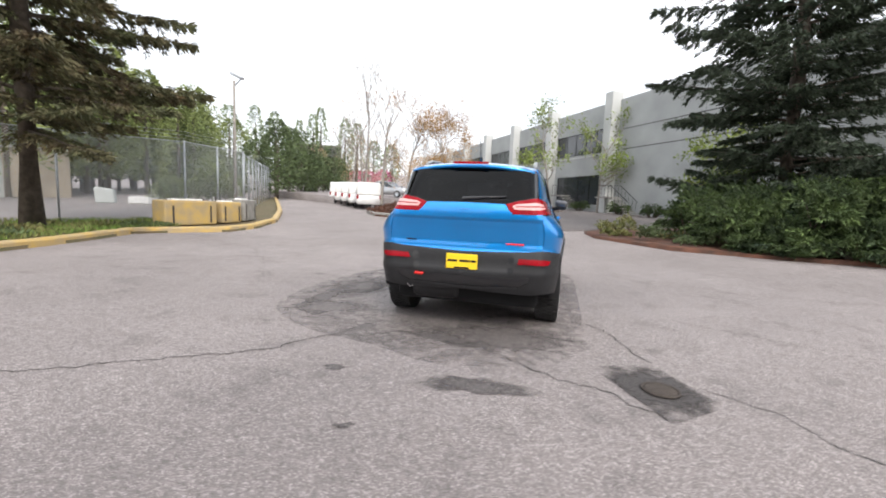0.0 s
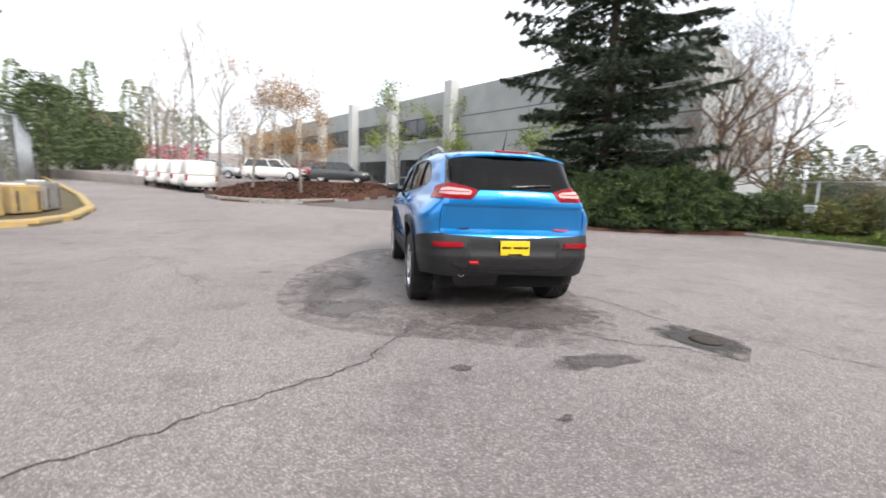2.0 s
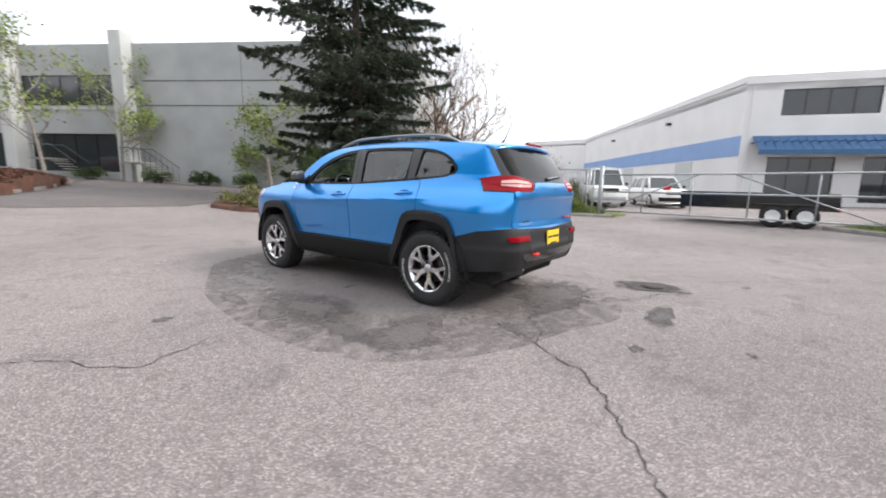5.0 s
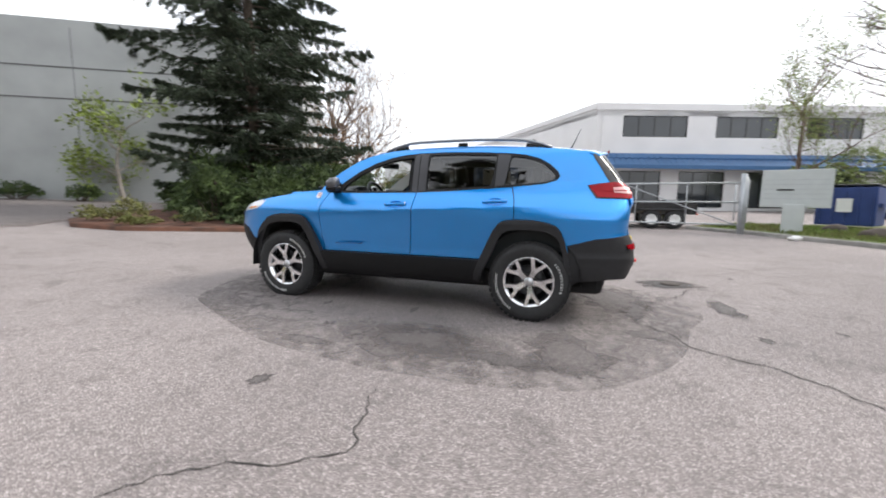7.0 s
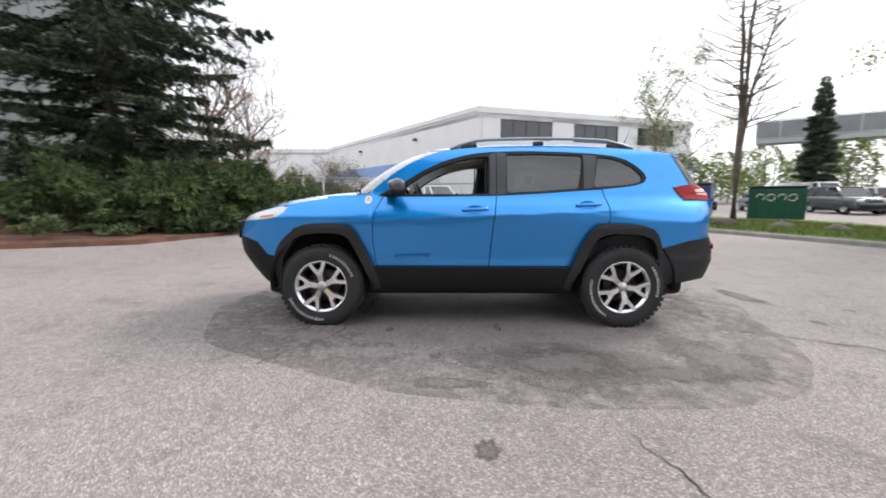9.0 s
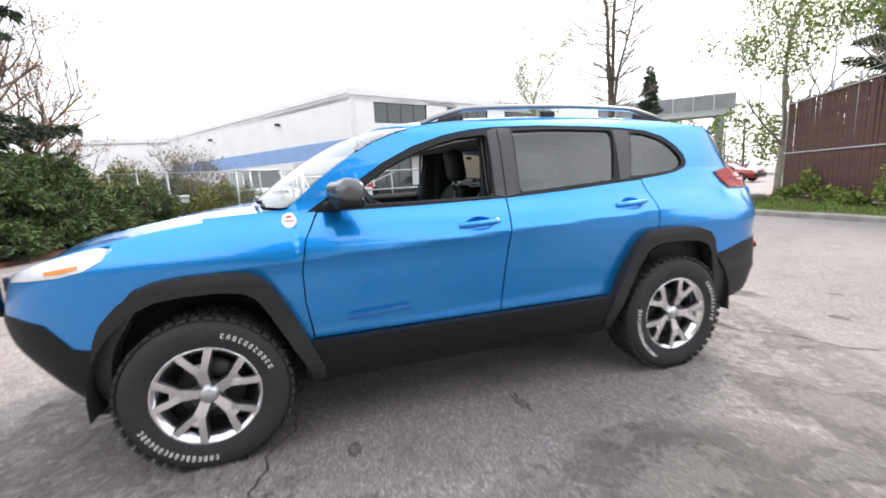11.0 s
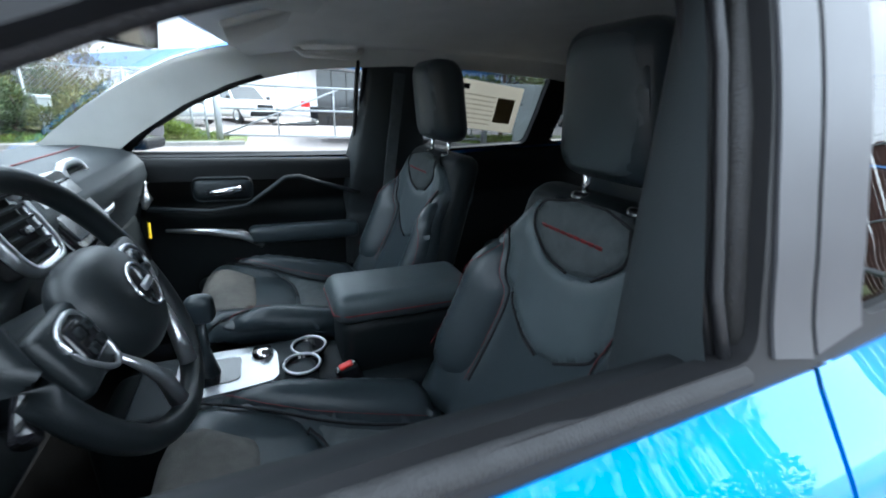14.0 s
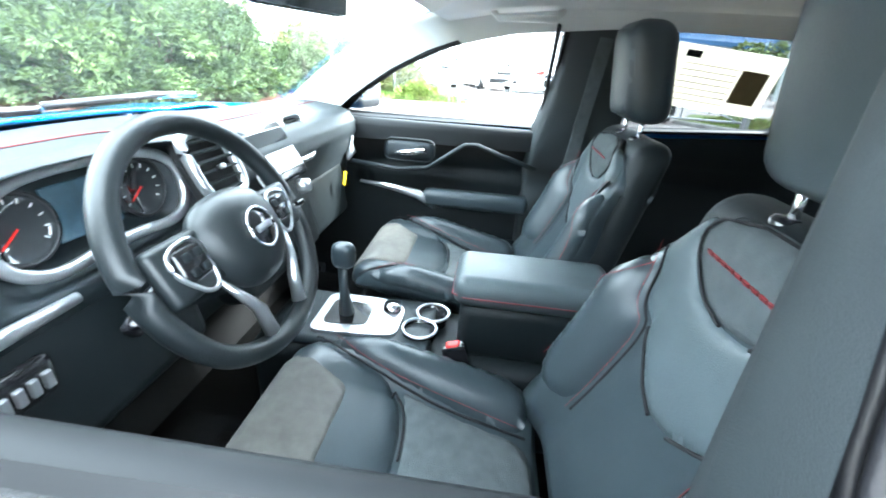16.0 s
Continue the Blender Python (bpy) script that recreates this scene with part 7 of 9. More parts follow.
gate = thing("yard_gate", "long galvanised tube gate across the driveway", "gate")
ga, gb = Vector((13.0, 1.2, 0.3)), Vector((11.7, -6.8, 0.3))
for nm, p in (("gate_post", ga), ("gate_post", gb)):
    link(nm, tube([(p.x, p.y, -0.3), (p.x, p.y, 2.05)], 0.09, 12), M["steel"], gate, "thick steel post")
for z in (0.0, 0.75, 1.4):
    link("gate_rail", tube([ga + Vector((0, 0, z)), gb + Vector((0, 0, z + 0.05))], 0.03, 8), M["steel"], gate, "")
for k in range(1, 5):
    p = ga.lerp(gb, k / 5)
    link("gate_upright", tube([p, p + Vector((0, 0, 1.42))], 0.022, 8), M["steel"], gate, "")
link("gate_brace", tube([ga + Vector((0, -0.1, 0.02)), ga.lerp(gb, 0.42) + Vector((0, 0, 1.4))], 0.025, 8), M["steel"], gate, "diagonal brace")
link("gate_brace", tube([gb + Vector((0, 0.1, 0.02)), ga.lerp(gb, 0.55) + Vector((0, 0, 1.4))], 0.02, 8), M["steel"], gate, "diagonal brace")
link("gate_notice", box(ga.x - 0.32, ga.y - 2.4, 1.25, 0.012, 0.26, 0.17, rot=(0, 0, -9)), M["redpaint"], gate, "small red and white notice", False)

# board fence south of the lot
bf = thing("board_fence", "tall brown fence of weathered upright slats in chain link", "fence")
me = None
line = [(7.4, -14.7), (3.4, -11.9), (-7.0, -12.3)]
rb = random.Random(8)
for i in range(2):
    a, b = Vector(line[i]), Vector(line[i + 1])
    n = int((b - a).length / 0.085)
    ang = math.atan2(b.y - a.y, b.x - a.x)
    for k in range(n):
        p = a.lerp(b, (k + 0.5) / n)
        if me is None:
            o = link("slat", box(0, 0, 1.6, 0.072, 0.018, 3.15), M["slat"], bf, "", False)
            me = o.data
        else:
            o = new("slat", me)
            o.parent = bf
        o.matrix_basis = pose(p.x, p.y, 0.08 + rb.uniform(-0.03, 0.03), 0, rb.uniform(-0.8, 0.8), math.degrees(ang) + rb.uniform(-4, 4))
    for z in (0.25, 1.6, 3.2):
        link("rail", tube([(a.x, a.y + 0.03, z), (b.x, b.y + 0.03, z)], 0.025, 6), M["steel"], bf, "")
    for k in range(5):
        p = a.lerp(b, k / 4.0)
        link("post", tube([(p.x, p.y - 0.05, -0.2), (p.x, p.y - 0.05, 3.5)], 0.04, 8), M["steel"], bf, "")
    for z in (3.33, 3.45):
        link("wire", tube([(a.x, a.y, z), (b.x, b.y, z)], 0.008, 4), M["steel"], bf, "")
for k in range(8):
    shrub("ivy_clump", "green climber at the foot of the fence", on(6.7 - 0.95 * k, -13.95 + 0.7 * min(k, 3.4), 0.1), (0.3, 0.25, 0.5 + 0.7 * (k % 3 == 1)), 130 + k, 320, "leaf", (0.11, 0.08), stems=False)

# ---- concrete blocks ----
for cx, cy, rz, L, H, lab, mt in ((-10.75, 5.45, 78, 1.75, 0.8, "worn yellow concrete barrier block on the kerb", "ykerb"), (-10.5, 6.9, 84, 0.85, 0.74, "worn yellow concrete barrier block on the kerb", "ykerb"), (-10.65, 7.95, 104, 1.0, 0.8, "yellow and white concrete barrier block", "kerb")):
    b = thing("barrier_block", lab, "barrier", on(cx, cy, 0.1), rz, "barrier blocks")
    bm = box(0, 0, H / 2, L, 0.72, H, 0.05)
    for v in bm.verts:
        v.co.x += 0.012 * math.sin(9 * v.co.z + 3 * v.co.y)
    link("block_body", bm, M[mt], b, "chipped yellow concrete", False)
    link("lifting_key", box(0, 0, H + 0.02, L * 0.6, 0.24, 0.06, 0.02), M[mt] if rz < 65 else M["white"], b, "", False)
    for s in (-0.36, 0.36):
        link("groove", box(s * L, -0.361, H * 0.45, 0.06, 0.02, H * 0.7), M["rock"], b, "dark chipped groove", False)

# ---- vehicles ----
def vehicle(kind, label, at, rz, paint, group=""):
    """A parked car: lower body, cabin glass, roof, pillars, wheels and lamps."""
    c = thing({"cargo": "parked_van", "van": "parked_van", "pickup": "parked_pickup", "suv": "parked_suv", "car": "parked_car"}[kind], label, "van" if kind in ("van", "cargo") else "truck" if kind == "pickup" else "car", at, rz, group)
    L, W, R = {"cargo": (4.5, 1.8, 0.32), "van": (5.4, 2.0, 0.36), "pickup": (5.6, 1.95, 0.4), "suv": (4.7, 1.88, 0.36), "car": (4.5, 1.8, 0.32)}[kind]
    belt = {"cargo": 0.95, "van": 1.15, "pickup": 1.15, "suv": 1.05, "car": 0.92}[kind]
    top = {"cargo": 1.72, "van": 2.05, "pickup": 1.85, "suv": 1.68, "car": 1.44}[kind]
    hood = {"cargo": 0.92, "van": 1.1, "pickup": 1.1, "suv": 0.98, "car": 0.85}[kind]
    tail = {"cargo": belt, "van": belt, "pickup": 1.05, "suv": belt, "car": 0.9}[kind]
    # stations: share of the length, height of the lower body's top, half width
    st = [(0.5, hood - 0.3, 0.78), (0.48, hood - 0.06, 0.88), (0.4, hood, 0.95), (0.24, belt - 0.03, 0.99), (0.0, belt, 1.0), (-0.25, belt, 1.0), (-0.42, tail, 0.98), (-0.49, tail - 0.05, 0.92), (-0.5, tail - 0.3, 0.86)]
    bm = bmesh.new()
    rings = []
    for f, z, w in st:
        y = f * L
        hw = W / 2 * w
        pr = [(-hw * 0.86, 0.24), (-hw, 0.42), (-hw * 1.01, z * 0.62), (-hw * 0.97, z - 0.06), (-hw * 0.88, z), (0, z + 0.025)]
        pr = pr + [(-x, q) for x, q in pr[-2::-1]]
        rings.append([bm.verts.new((x, y, q)) for x, q in pr])
    for i in range(len(rings) - 1):
        for k in range(len(rings[0]) - 1):
            bm.faces.new((rings[i][k], rings[i][k + 1], rings[i + 1][k + 1], rings[i + 1][k]))
        bm.faces.new((rings[i][0], rings[i + 1][0], rings[i + 1][-1], rings[i][-1]))
    bm.faces.new(rings[0])
    bm.faces.new(rings[-1][::-1])
    bmesh.ops.recalc_face_normals(bm, faces=bm.faces[:])
    link("body", bm, M[paint], c, "")
    f0, f1, t0, t1 = {"cargo": (0.3, -0.495, 0.2, -0.485), "van": (0.3, -0.495, 0.2, -0.485), "pickup": (0.2, -0.12, 0.1, -0.1), "suv": (0.24, -0.47, 0.1, -0.4), "car": (0.22, -0.36, 0.06, -0.2)}[kind]
    hw, ht = W / 2 * 0.88, W / 2 * 0.72
    bm = bmesh.new()
    lo = [bm.verts.new(p) for p in ((-hw, f0 * L, belt - 0.03), (hw, f0 * L, belt - 0.03), (hw, f1 * L, belt - 0.03), (-hw, f1 * L, belt - 0.03))]
    hi = [bm.verts.new(p) for p in ((-ht, t0 * L, top - 0.08), (ht, t0 * L, top - 0.08), (ht, t1 * L, top - 0.08), (-ht, t1 * L, top - 0.08))]
    bm.faces.new(hi)
    for i in range(4):
        bm.faces.new((lo[i], lo[(i + 1) % 4], hi[(i + 1) % 4], hi[i]))
    bmesh.ops.recalc_face_normals(bm, faces=bm.faces[:])
    link("cabin_glass", bm, M["winglass"], c, "dark car windows", False)
    bm = box(0, (t0 + t1) / 2 * L, top - 0.05, ht * 2.04, (t0 - t1) * L + 0.05, 0.08, 0.03, seg=2)
    link("roof", bm, M[paint], c, "")
    cuts = (0.0, 0.36, 0.72, 1.0) if kind != "pickup" else (0.0, 0.55, 1.0)
    for sd in (1, -1):
        for q in cuts:
            p0 = Vector((sd * hw * 1.005, lerp(f0, f1, q) * L, belt - 0.04))
            p1 = Vector((sd * ht * 1.01, lerp(t0, t1, q) * L, top - 0.07))
            link("pillar", tube([p0, p1], 0.045, 6), M[paint], c, "")
        if kind in ("van", "cargo") and sd > 0:
            link("rear_door", box(0, f1 * L - 0.01, (belt + top) / 2 - 0.05, W * 0.84, 0.06, top - belt, 0.02), M[paint], c, "", False)
        if kind in ("van", "cargo"):
            p0 = [(sd * hw * 1.01, f1 * L, belt - 0.03), (sd * hw * 1.01, 0.12 * L, belt - 0.03), (sd * ht * 1.015, 0.12 * L, top - 0.08), (sd * ht * 1.015, t1 * L, top - 0.08)]
            bm = bmesh.new()
            bm.faces.new([bm.verts.new(p) for p in p0])
            bmesh.ops.solidify(bm, geom=bm.faces[:], thickness=0.02)
            link("side_panel", bm, M[paint], c, "", False)
        link("head_lamp", box(sd * W * 0.36, 0.483 * L, hood - 0.17, 0.34, 0.12, 0.14, 0.03), M["lampclear"], c, "")
        link("tail_lamp", box(sd * W * 0.42, -0.492 * L, tail - 0.22, 0.14, 0.08, 0.3, 0.02), M["red"], c, "")
        link("mirror", box(sd * (W / 2 + 0.06), (f0 - 0.03) * L, belt + 0.08, 0.18, 0.12, 0.14, 0.03), M["gloss"], c, "")
        for q in (0.31, -0.3):
            w = new("wheel")
            w.parent = c
            w.matrix_basis = pose(sd * (W / 2 - 0.11), q * L, R, 0, 0, 0 if sd < 0 else 180)
            link("tyre", lathe([(R * 0.6, -0.1), (R * 0.95, -0.1), (R, -0.07), (R, 0.09)], 24), M["rubber"], w, "")
            link("rim", lathe([(0, -0.085), (R * 0.15, -0.09), (R * 0.5, -0.075), (R * 0.62, -0.1)], 20), M["silver"], w, "")
    link("bumper", box(0, 0.492 * L, 0.45, W * 0.8, 0.14, 0.22, 0.04), M["clad"] if kind != "van" else M["steel"], c, "")
    link("grille", box(0, 0.497 * L, hood - 0.2, W * 0.42, 0.05, 0.16, 0.02), M["gloss"], c, "")
    if kind == "pickup":
        link("cargo_bed", box(0, -0.31 * L, 1.07, W * 0.8, 0.36 * L, 0.06), M["dark"], c, "", False)
    return c


def up(x, y):
    return (x, y, ground_z(x, y) + 0.62)


vehicle("suv", "dark grey SUV parked above the mulch bank", up(-3.4, 29.6), -96, "cardark")
vehicle("suv", "white SUV parked above the mulch bank", up(-8.6, 30.0), -98, "white")
vehicle("pickup", "dark red pickup between parked cars", up(-6.6, 33.5), -150, "carred")
vehicle("car", "silver sedan in the upper parking row", up(-13.2, 30.6), -100, "carsilver")
vehicle("car", "white sedan in the upper parking row", up(-10.8, 36.5), -100, "white")
for k in range(5):
    x, y = -11.6 - 1.5 * k, 22.0 + 1.85 * k
    vehicle("cargo", "small plain white cargo van parked in a row", on(x, y, 0.05), 28, "white", "row of white vans")
vehicle("suv", "dark SUV by the roadside", on(-24.5, 44), 200, "cardark")
vehicle("pickup", "blue-grey pickup by the roadside", on(-22, 48), 200, "cardark")
vehicle("car", "dark car on the far road", on(-36, 55), 205, "cardark")
for k, (x, y, p) in enumerate(((-49, 92, "white"), (-46, 93, "carsilver"), (-43, 94, "white"), (-58, 98, "cardark"), (-40, 84, "carsilver"), (-37.5, 82, "carsilver"))):
    vehicle("car", "parked car at the top of the road", on(x, y), 200, p, "far parked cars")
vehicle("van", "white work van with ladder rack behind the fence", on(20.8, 3.6), 118, "white")
vehicle("suv", "white SUV with its tail to the gate", on(22.6, 0.9), 120, "white")
vehicle("suv", "dark covered car by the warehouse", on(17.6, 7.2), 120, "cardark")
for k, (x, y, kd, p) in enumerate(((24.6, -16.4, "suv", "white"), (26.5, -18.6, "car", "cardark"), (24.0, -21.5, "car", "carsilver"), (21.5, -24.5, "suv", "cardark"), (27.5, -28, "van", "white"), (23.5, -29.5, "suv", "white"), (19.6, -27.2, "car", "carred"))):
    vehicle(kd, {"white": "white", "carsilver": "silver", "cardark": "dark grey", "carred": "dark red"}[p] + " vehicle in the far car park", on(x, y), 60 + 7 * k, p)
lr = thing("ladder_rack", "steel ladder rack on the van roof", "rack", (*on(20.8, 3.6)[:2], ground_z(20.8, 3.6) + 2.0), 118)
for x in (-0.6, 0.6):
    link("rack_bar", tube([(x, -2, 0.1), (x, 0.6, 0.1)], 0.025, 6), M["steel"], lr, "")
for y in (-1.8, -0.7, 0.4):
    link("cross_bar", tube([(-0.7, y, 0.0), (-0.68, y, 0.12), (0.68, y, 0.12), (0.7, y, 0.0)], 0.02, 6), M["steel"], lr, "")

# trailer
tr = thing("utility_trailer", "black tandem-axle utility trailer with red trim", "trailer", on(14.1, -3.7, 0.0), 0)
link("bed", box(0, 0, 0.62, 2.0, 4.2, 0.16, 0.02), M["gloss"], tr, "black trailer bed", False)
for s in (-1, 1):
    link("side_board", box(s * 1.0, 0, 0.88, 0.05, 4.2, 0.4, 0.01), M["gloss"], tr, "", False)
    link("fender", box(s * 1.13, -0.95, 0.72, 0.26, 1.7, 0.06, 0.02), M["gloss"], tr, "", False)
    for y in (-1.35, -0.55):
        w = new("wheel")
        w.parent = tr
        w.matrix_basis = pose(s * 1.14, y, 0.35, 0, 0, 0 if s < 0 else 180)
        link("tyre", lathe([(0.2, -0.1), (0.33, -0.1), (0.35, -0.07), (0.35, 0.09)], 24), M["rubber"], w, "")
        link("rim", lathe([(0, -0.06), (0.1, -0.09), (0.2, -0.1)], 20), M["white"], w, "white steel rim")
    link("tail_light", box(s * 0.8, -2.12, 0.66, 0.2, 0.04, 0.1), M["red"], tr, "", False)
link("tailboard", box(0, -2.1, 0.85, 2.0, 0.05, 0.36, 0.01), M["gloss"], tr, "", False)
link("plate", box(-0.3, -2.14, 0.78, 0.34, 0.02, 0.17), M["white"], tr, "white plate", False)
link("drawbar", tube([(-0.6, 2.1, 0.55), (0, 3.4, 0.5), (0.6, 2.1, 0.55)], 0.05, 6), M["gloss"], tr, "")
link("rub_rail", box(0, -2.135, 0.56, 2.0, 0.03, 0.06), M["redpaint"], tr, "red rub rail", False)

# sign, bins, hydrant and small things on the verges
sg = thing("notice_board", "pale grey blank-backed notice board on a thick post", "sign", on(11.5, -8.15, 0.1), 68)
link("post", box(0, 0.1, 0.45, 0.55, 0.2, 0.95, 0.02), M["signgrey"], sg, "pale square post", False)
link("board", box(0, 0, 1.42, 1.75, 0.14, 1.2, 0.02), M["signgrey"], sg, "pale grey board", False)
for z in (1.1, 1.25, 1.4, 1.55, 1.7):
    link("slot_line", box(0, 0.0725, z, 1.6, 0.006, 0.012), M["steel"], sg, "", False)
link("dark_mark", box(0.25, 0.0735, 1.38, 0.42, 0.008, 0.05), M["gloss"], sg, "", False)


def bin_box(name, label, at, rz, w, d, h, paint):
    b = thing(name, label, "dumpster", at, rz)
    bm = box(0, 0, h * 0.52, w, d, h * 0.86, 0.03)
    for v in bm.verts:
        if v.co.z > h * 0.6:
            v.co.y *= 1.12
    link("bin_body", bm, M[paint], b, "painted steel body", False)
    link("lid", box(0, 0, h * 0.97, w * 1.03, d * 1.16, 0.06, 0.02, rot=(4, 0, 0)), M["gloss"], b, "black plastic lid", False)
    for k in range(5):
        link("rib", box(-w * 0.42 + w * 0.21 * k, d * 0.545, h * 0.5, 0.06, 0.08, h * 0.7), M[paint], b, "", False)
    for s in (-1, 1):
        link("lift_pocket", box(s * (w / 2 + 0.05), 0, h * 0.55, 0.1, d * 0.7, 0.14), M[paint], b, "", False)
    return b


bin_box("blue_dumpster", "dark blue steel dumpster with white notice", on(15.3, -11.4, 0.05), 52, 1.7, 1.3, 1.65, "dumpblue")
link("notice", box(0, 0.78, 0.9, 0.45, 0.01, 0.5), M["white"], bpy.data.objects["blue_dumpster"], "white notice sheet", False)
gd = bin_box("green_dumpster", "green steel dumpster with white sprayed scrawl", on(13.7, -14.2, 0.05), 52, 1.95, 1.3, 1.5, "dumpgreen")
for k in range(4):
    x = 0.55 - 0.36 * k
    ring = [(x + 0.13 * math.cos(a), 0.79, 1.05 + 0.14 * math.sin(a)) for a in (q * math.tau / 14 for q in range(14 if k % 2 else 10))]
    link("scrawl", tube(ring, 0.018, 5), M["white"], gd, "white sprayed stroke")
hy = thing("fire_hydrant", "yellow fire hydrant in the grass", "fire hydrant", on(14.9, 2.85, 0.02), 0)
link("barrel", lathe([(0.16, 0), (0.16, 0.04), (0.11, 0.05), (0.11, 0.48), (0.14, 0.5), (0.14, 0.54), (0.1, 0.62), (0.05, 0.68), (0.03, 0.74), (0, 0.74)], 20, "z"), M["hydrant"], hy, "yellow iron barrel")
for a in (0, 90, 180):
    o = link("nozzle", lathe([(0, 0.2), (0.06, 0.2), (0.06, 0.1), (0.05, 0.08)], 12, "y"), M["hydrant"], hy, "")
    o.matrix_basis = pose(0, 0, 0.4, 0, 0, a + 40)
mk = thing("utility_box", "small pale green utility pedestal in weeds", "utility box", on(12.6, 4.9, 0.05), 30)
link("pedestal", box(0, 0, 0.48, 0.26, 0.26, 0.96, 0.03), M["signgrey"], mk, "pale pedestal", False)
link("cap_plate", box(0, 0, 1.0, 0.3, 0.3, 0.1, 0.03), M["signgrey"], mk, "", False)
link("label_patch", box(-0.1335, 0, 0.7, 0.006, 0.12, 0.16), M["dumpgreen"], mk, "", False)
rr = random.Random(3)
for i, (x, y, s) in enumerate(((10.2, -9.7, 0.42), (9.3, -11.0, 0.36), (7.9, -11.6, 0.34), (12.3, -9.6, 0.36), (6.6, -12.3, 0.36))):
    bm = bmesh.new()
    bmesh.ops.create_icosphere(bm, subdivisions=3, radius=s)
    for v in bm.verts:
        n = noise.noise(v.co * 2.2 + Vector((i * 7, 0, 0)))
        v.co *= 1 + 0.35 * n
        v.co.z *= 0.62
    o = link("boulder", bm, M["rock"], None, "rough brown boulder on the grass", False, "", "rock")
    o.location = on(x, y, 0.16)
bg = bmesh.new()
bmesh.ops.create_icosphere(bg, subdivisions=2, radius=0.17)
for v in bg.verts:
    v.co *= 1 + 0.4 * noise.noise(v.co * 9)
    v.co.z *= 0.5
o = link("plastic_bag", bg, M["white"], None, "crumpled white plastic bag at the kerb", False, "", "litter")
o.location = (9.9, -7.65, 0.08)

# street lamp in the yard
lm = thing("street_lamp", "wooden pole with a grey floodlight head", "street lamp", on(-15.6, 13.6))
link("pole", tube([(0, 0, -0.3), (0, 0, 6.9)], [0.085, 0.055], 10), M["palebark"], lm, "brown wooden pole")
link("arm", tube([(0, 0, 6.6), (0.35, 0.1, 7.0), (0.55, 0.1, 7.05)], 0.03, 6), M["steel"], lm, "")
link("lamp_head", box(0.15, 0.05, 7.15, 0.75, 0.3, 0.14, 0.05, rot=(0, 24, 0), seg=2), M["steel"], lm, "grey lamp head")

# low shed and litter in the yard
sh = thing("storage_building", "low tan block building behind the yard fence", "building", on(-38.2, 11.5), 60)
bm = wall_with_holes(16, 0, 3.6, [(5.2, 6.4, 0.05, 2.2), (9.5, 12.5, 0.05, 3.0)], 0.25)
link("wall", bm, M["tan"], sh, "tan block wall", False).matrix_basis = pose(-8, 0, 0)
link("door", box(-2.2, 0.18, 1.12, 1.18, 0.06, 2.13), M["wood"], sh, "brown door", False)
link("roller_door", box(3.0, 0.18, 1.52, 2.98, 0.06, 2.93), M["signgrey"], sh, "", False)
link("roof", box(0, 4.05, 3.7, 16.4, 8.6, 0.2), M["kerb"], sh, "flat roof", False)
link("end_wall", box(-7.87, 4.2, 1.8, 0.25, 8.0, 3.6), M["tan"], sh, "", False)
link("end_wall", box(7.87, 4.2, 1.8, 0.25, 8.0, 3.6), M["tan"], sh, "", False)
for i, (x, y, sx, sy, sz, mt) in enumerate(((-24, 15.5, 1.6, 0.9, 0.5, "white"), (-22.0, 16.4, 0.8, 0.6, 0.7, "white"), (-26.5, 15.0, 1.0, 0.7, 0.9, "signgrey"), (-20.6, 17.6, 0.5, 0.5, 0.8, "white"), (-23.0, 17.5, 0.7, 0.5, 0.4, "tan"))):
    b = box(0, 0, sz / 2, sx, sy, sz, 0.06, rot=None)
    for v in b.verts:
        v.co.x += 0.08 * math.sin(5 * v.co.z + i)
        v.co.z *= 1 + 0.15 * math.sin(3 * v.co.x + i)
    o = link("discarded_box", b, M[mt], None, "pale heap of discarded household scrap", False, "", "scrap")
    o.matrix_basis = pose(*on(x, y), 0, 0, 20 * i)

# raised walkway far behind the car park
vd = thing("guideway", "grey elevated walkway with panelled sides on a column", "bridge")
va, vb = Vector((44.0, -35.2, 0)), Vector((34.8, -46.6, 0))
m, ln = wall_frame(va.xy, vb.xy)
link("deck", box(ln / 2, 0, 7.3, ln, 2.6, 0.5, 0.05), M["concrete"], vd, "concrete deck", False).matrix_basis = m
for k in range(2):
    link("column", tube([(ln * (0.42 + 0.5 * k), 0, 0), (ln * (0.42 + 0.5 * k), 0, 7.1)], 0.5, 14), M["concrete"], vd, "round column").matrix_basis = m
for s in (-1.3, 1.3):
    for k in range(7):
        link("side_panel", box(ln * (k + 0.5) / 7, s, 8.55, ln / 7 - 0.12, 0.06, 1.7), M["gantry"], vd, "grey side panel", False).matrix_basis = m
    for z in (7.65, 9.5):
        link("rail", tube([(0, s, z), (ln, s, z)], 0.06, 5), M["steel"], vd, "").matrix_basis = m
    for k in range(8):
        link("rail_post", box(ln * k / 7, s, 8.7, 0.1, 0.1, 2.2), M["steel"], vd, "", False).matrix_basis = m

# office block on the far hill
ob_ = thing("office_block", "dark grey low office block among far trees", "building", (-70.5, 114.5, 5.5), 31)
link("wall", box(0, 3, 6.2, 17, 6, 12.4), M["seam"], ob_, "dark grey wall", False)
for z in (8.2, 10.8):
    for k in range(6):
        link("window", box(-7 + 2.8 * k, -0.02, z, 2.3, 0.1, 1.3), M["winglass"], ob_, "dark window", False)
link("roof", box(0, 3, 12.5, 17.6, 6.6, 0.3), M["kerb"], ob_, "flat roof edge", False)

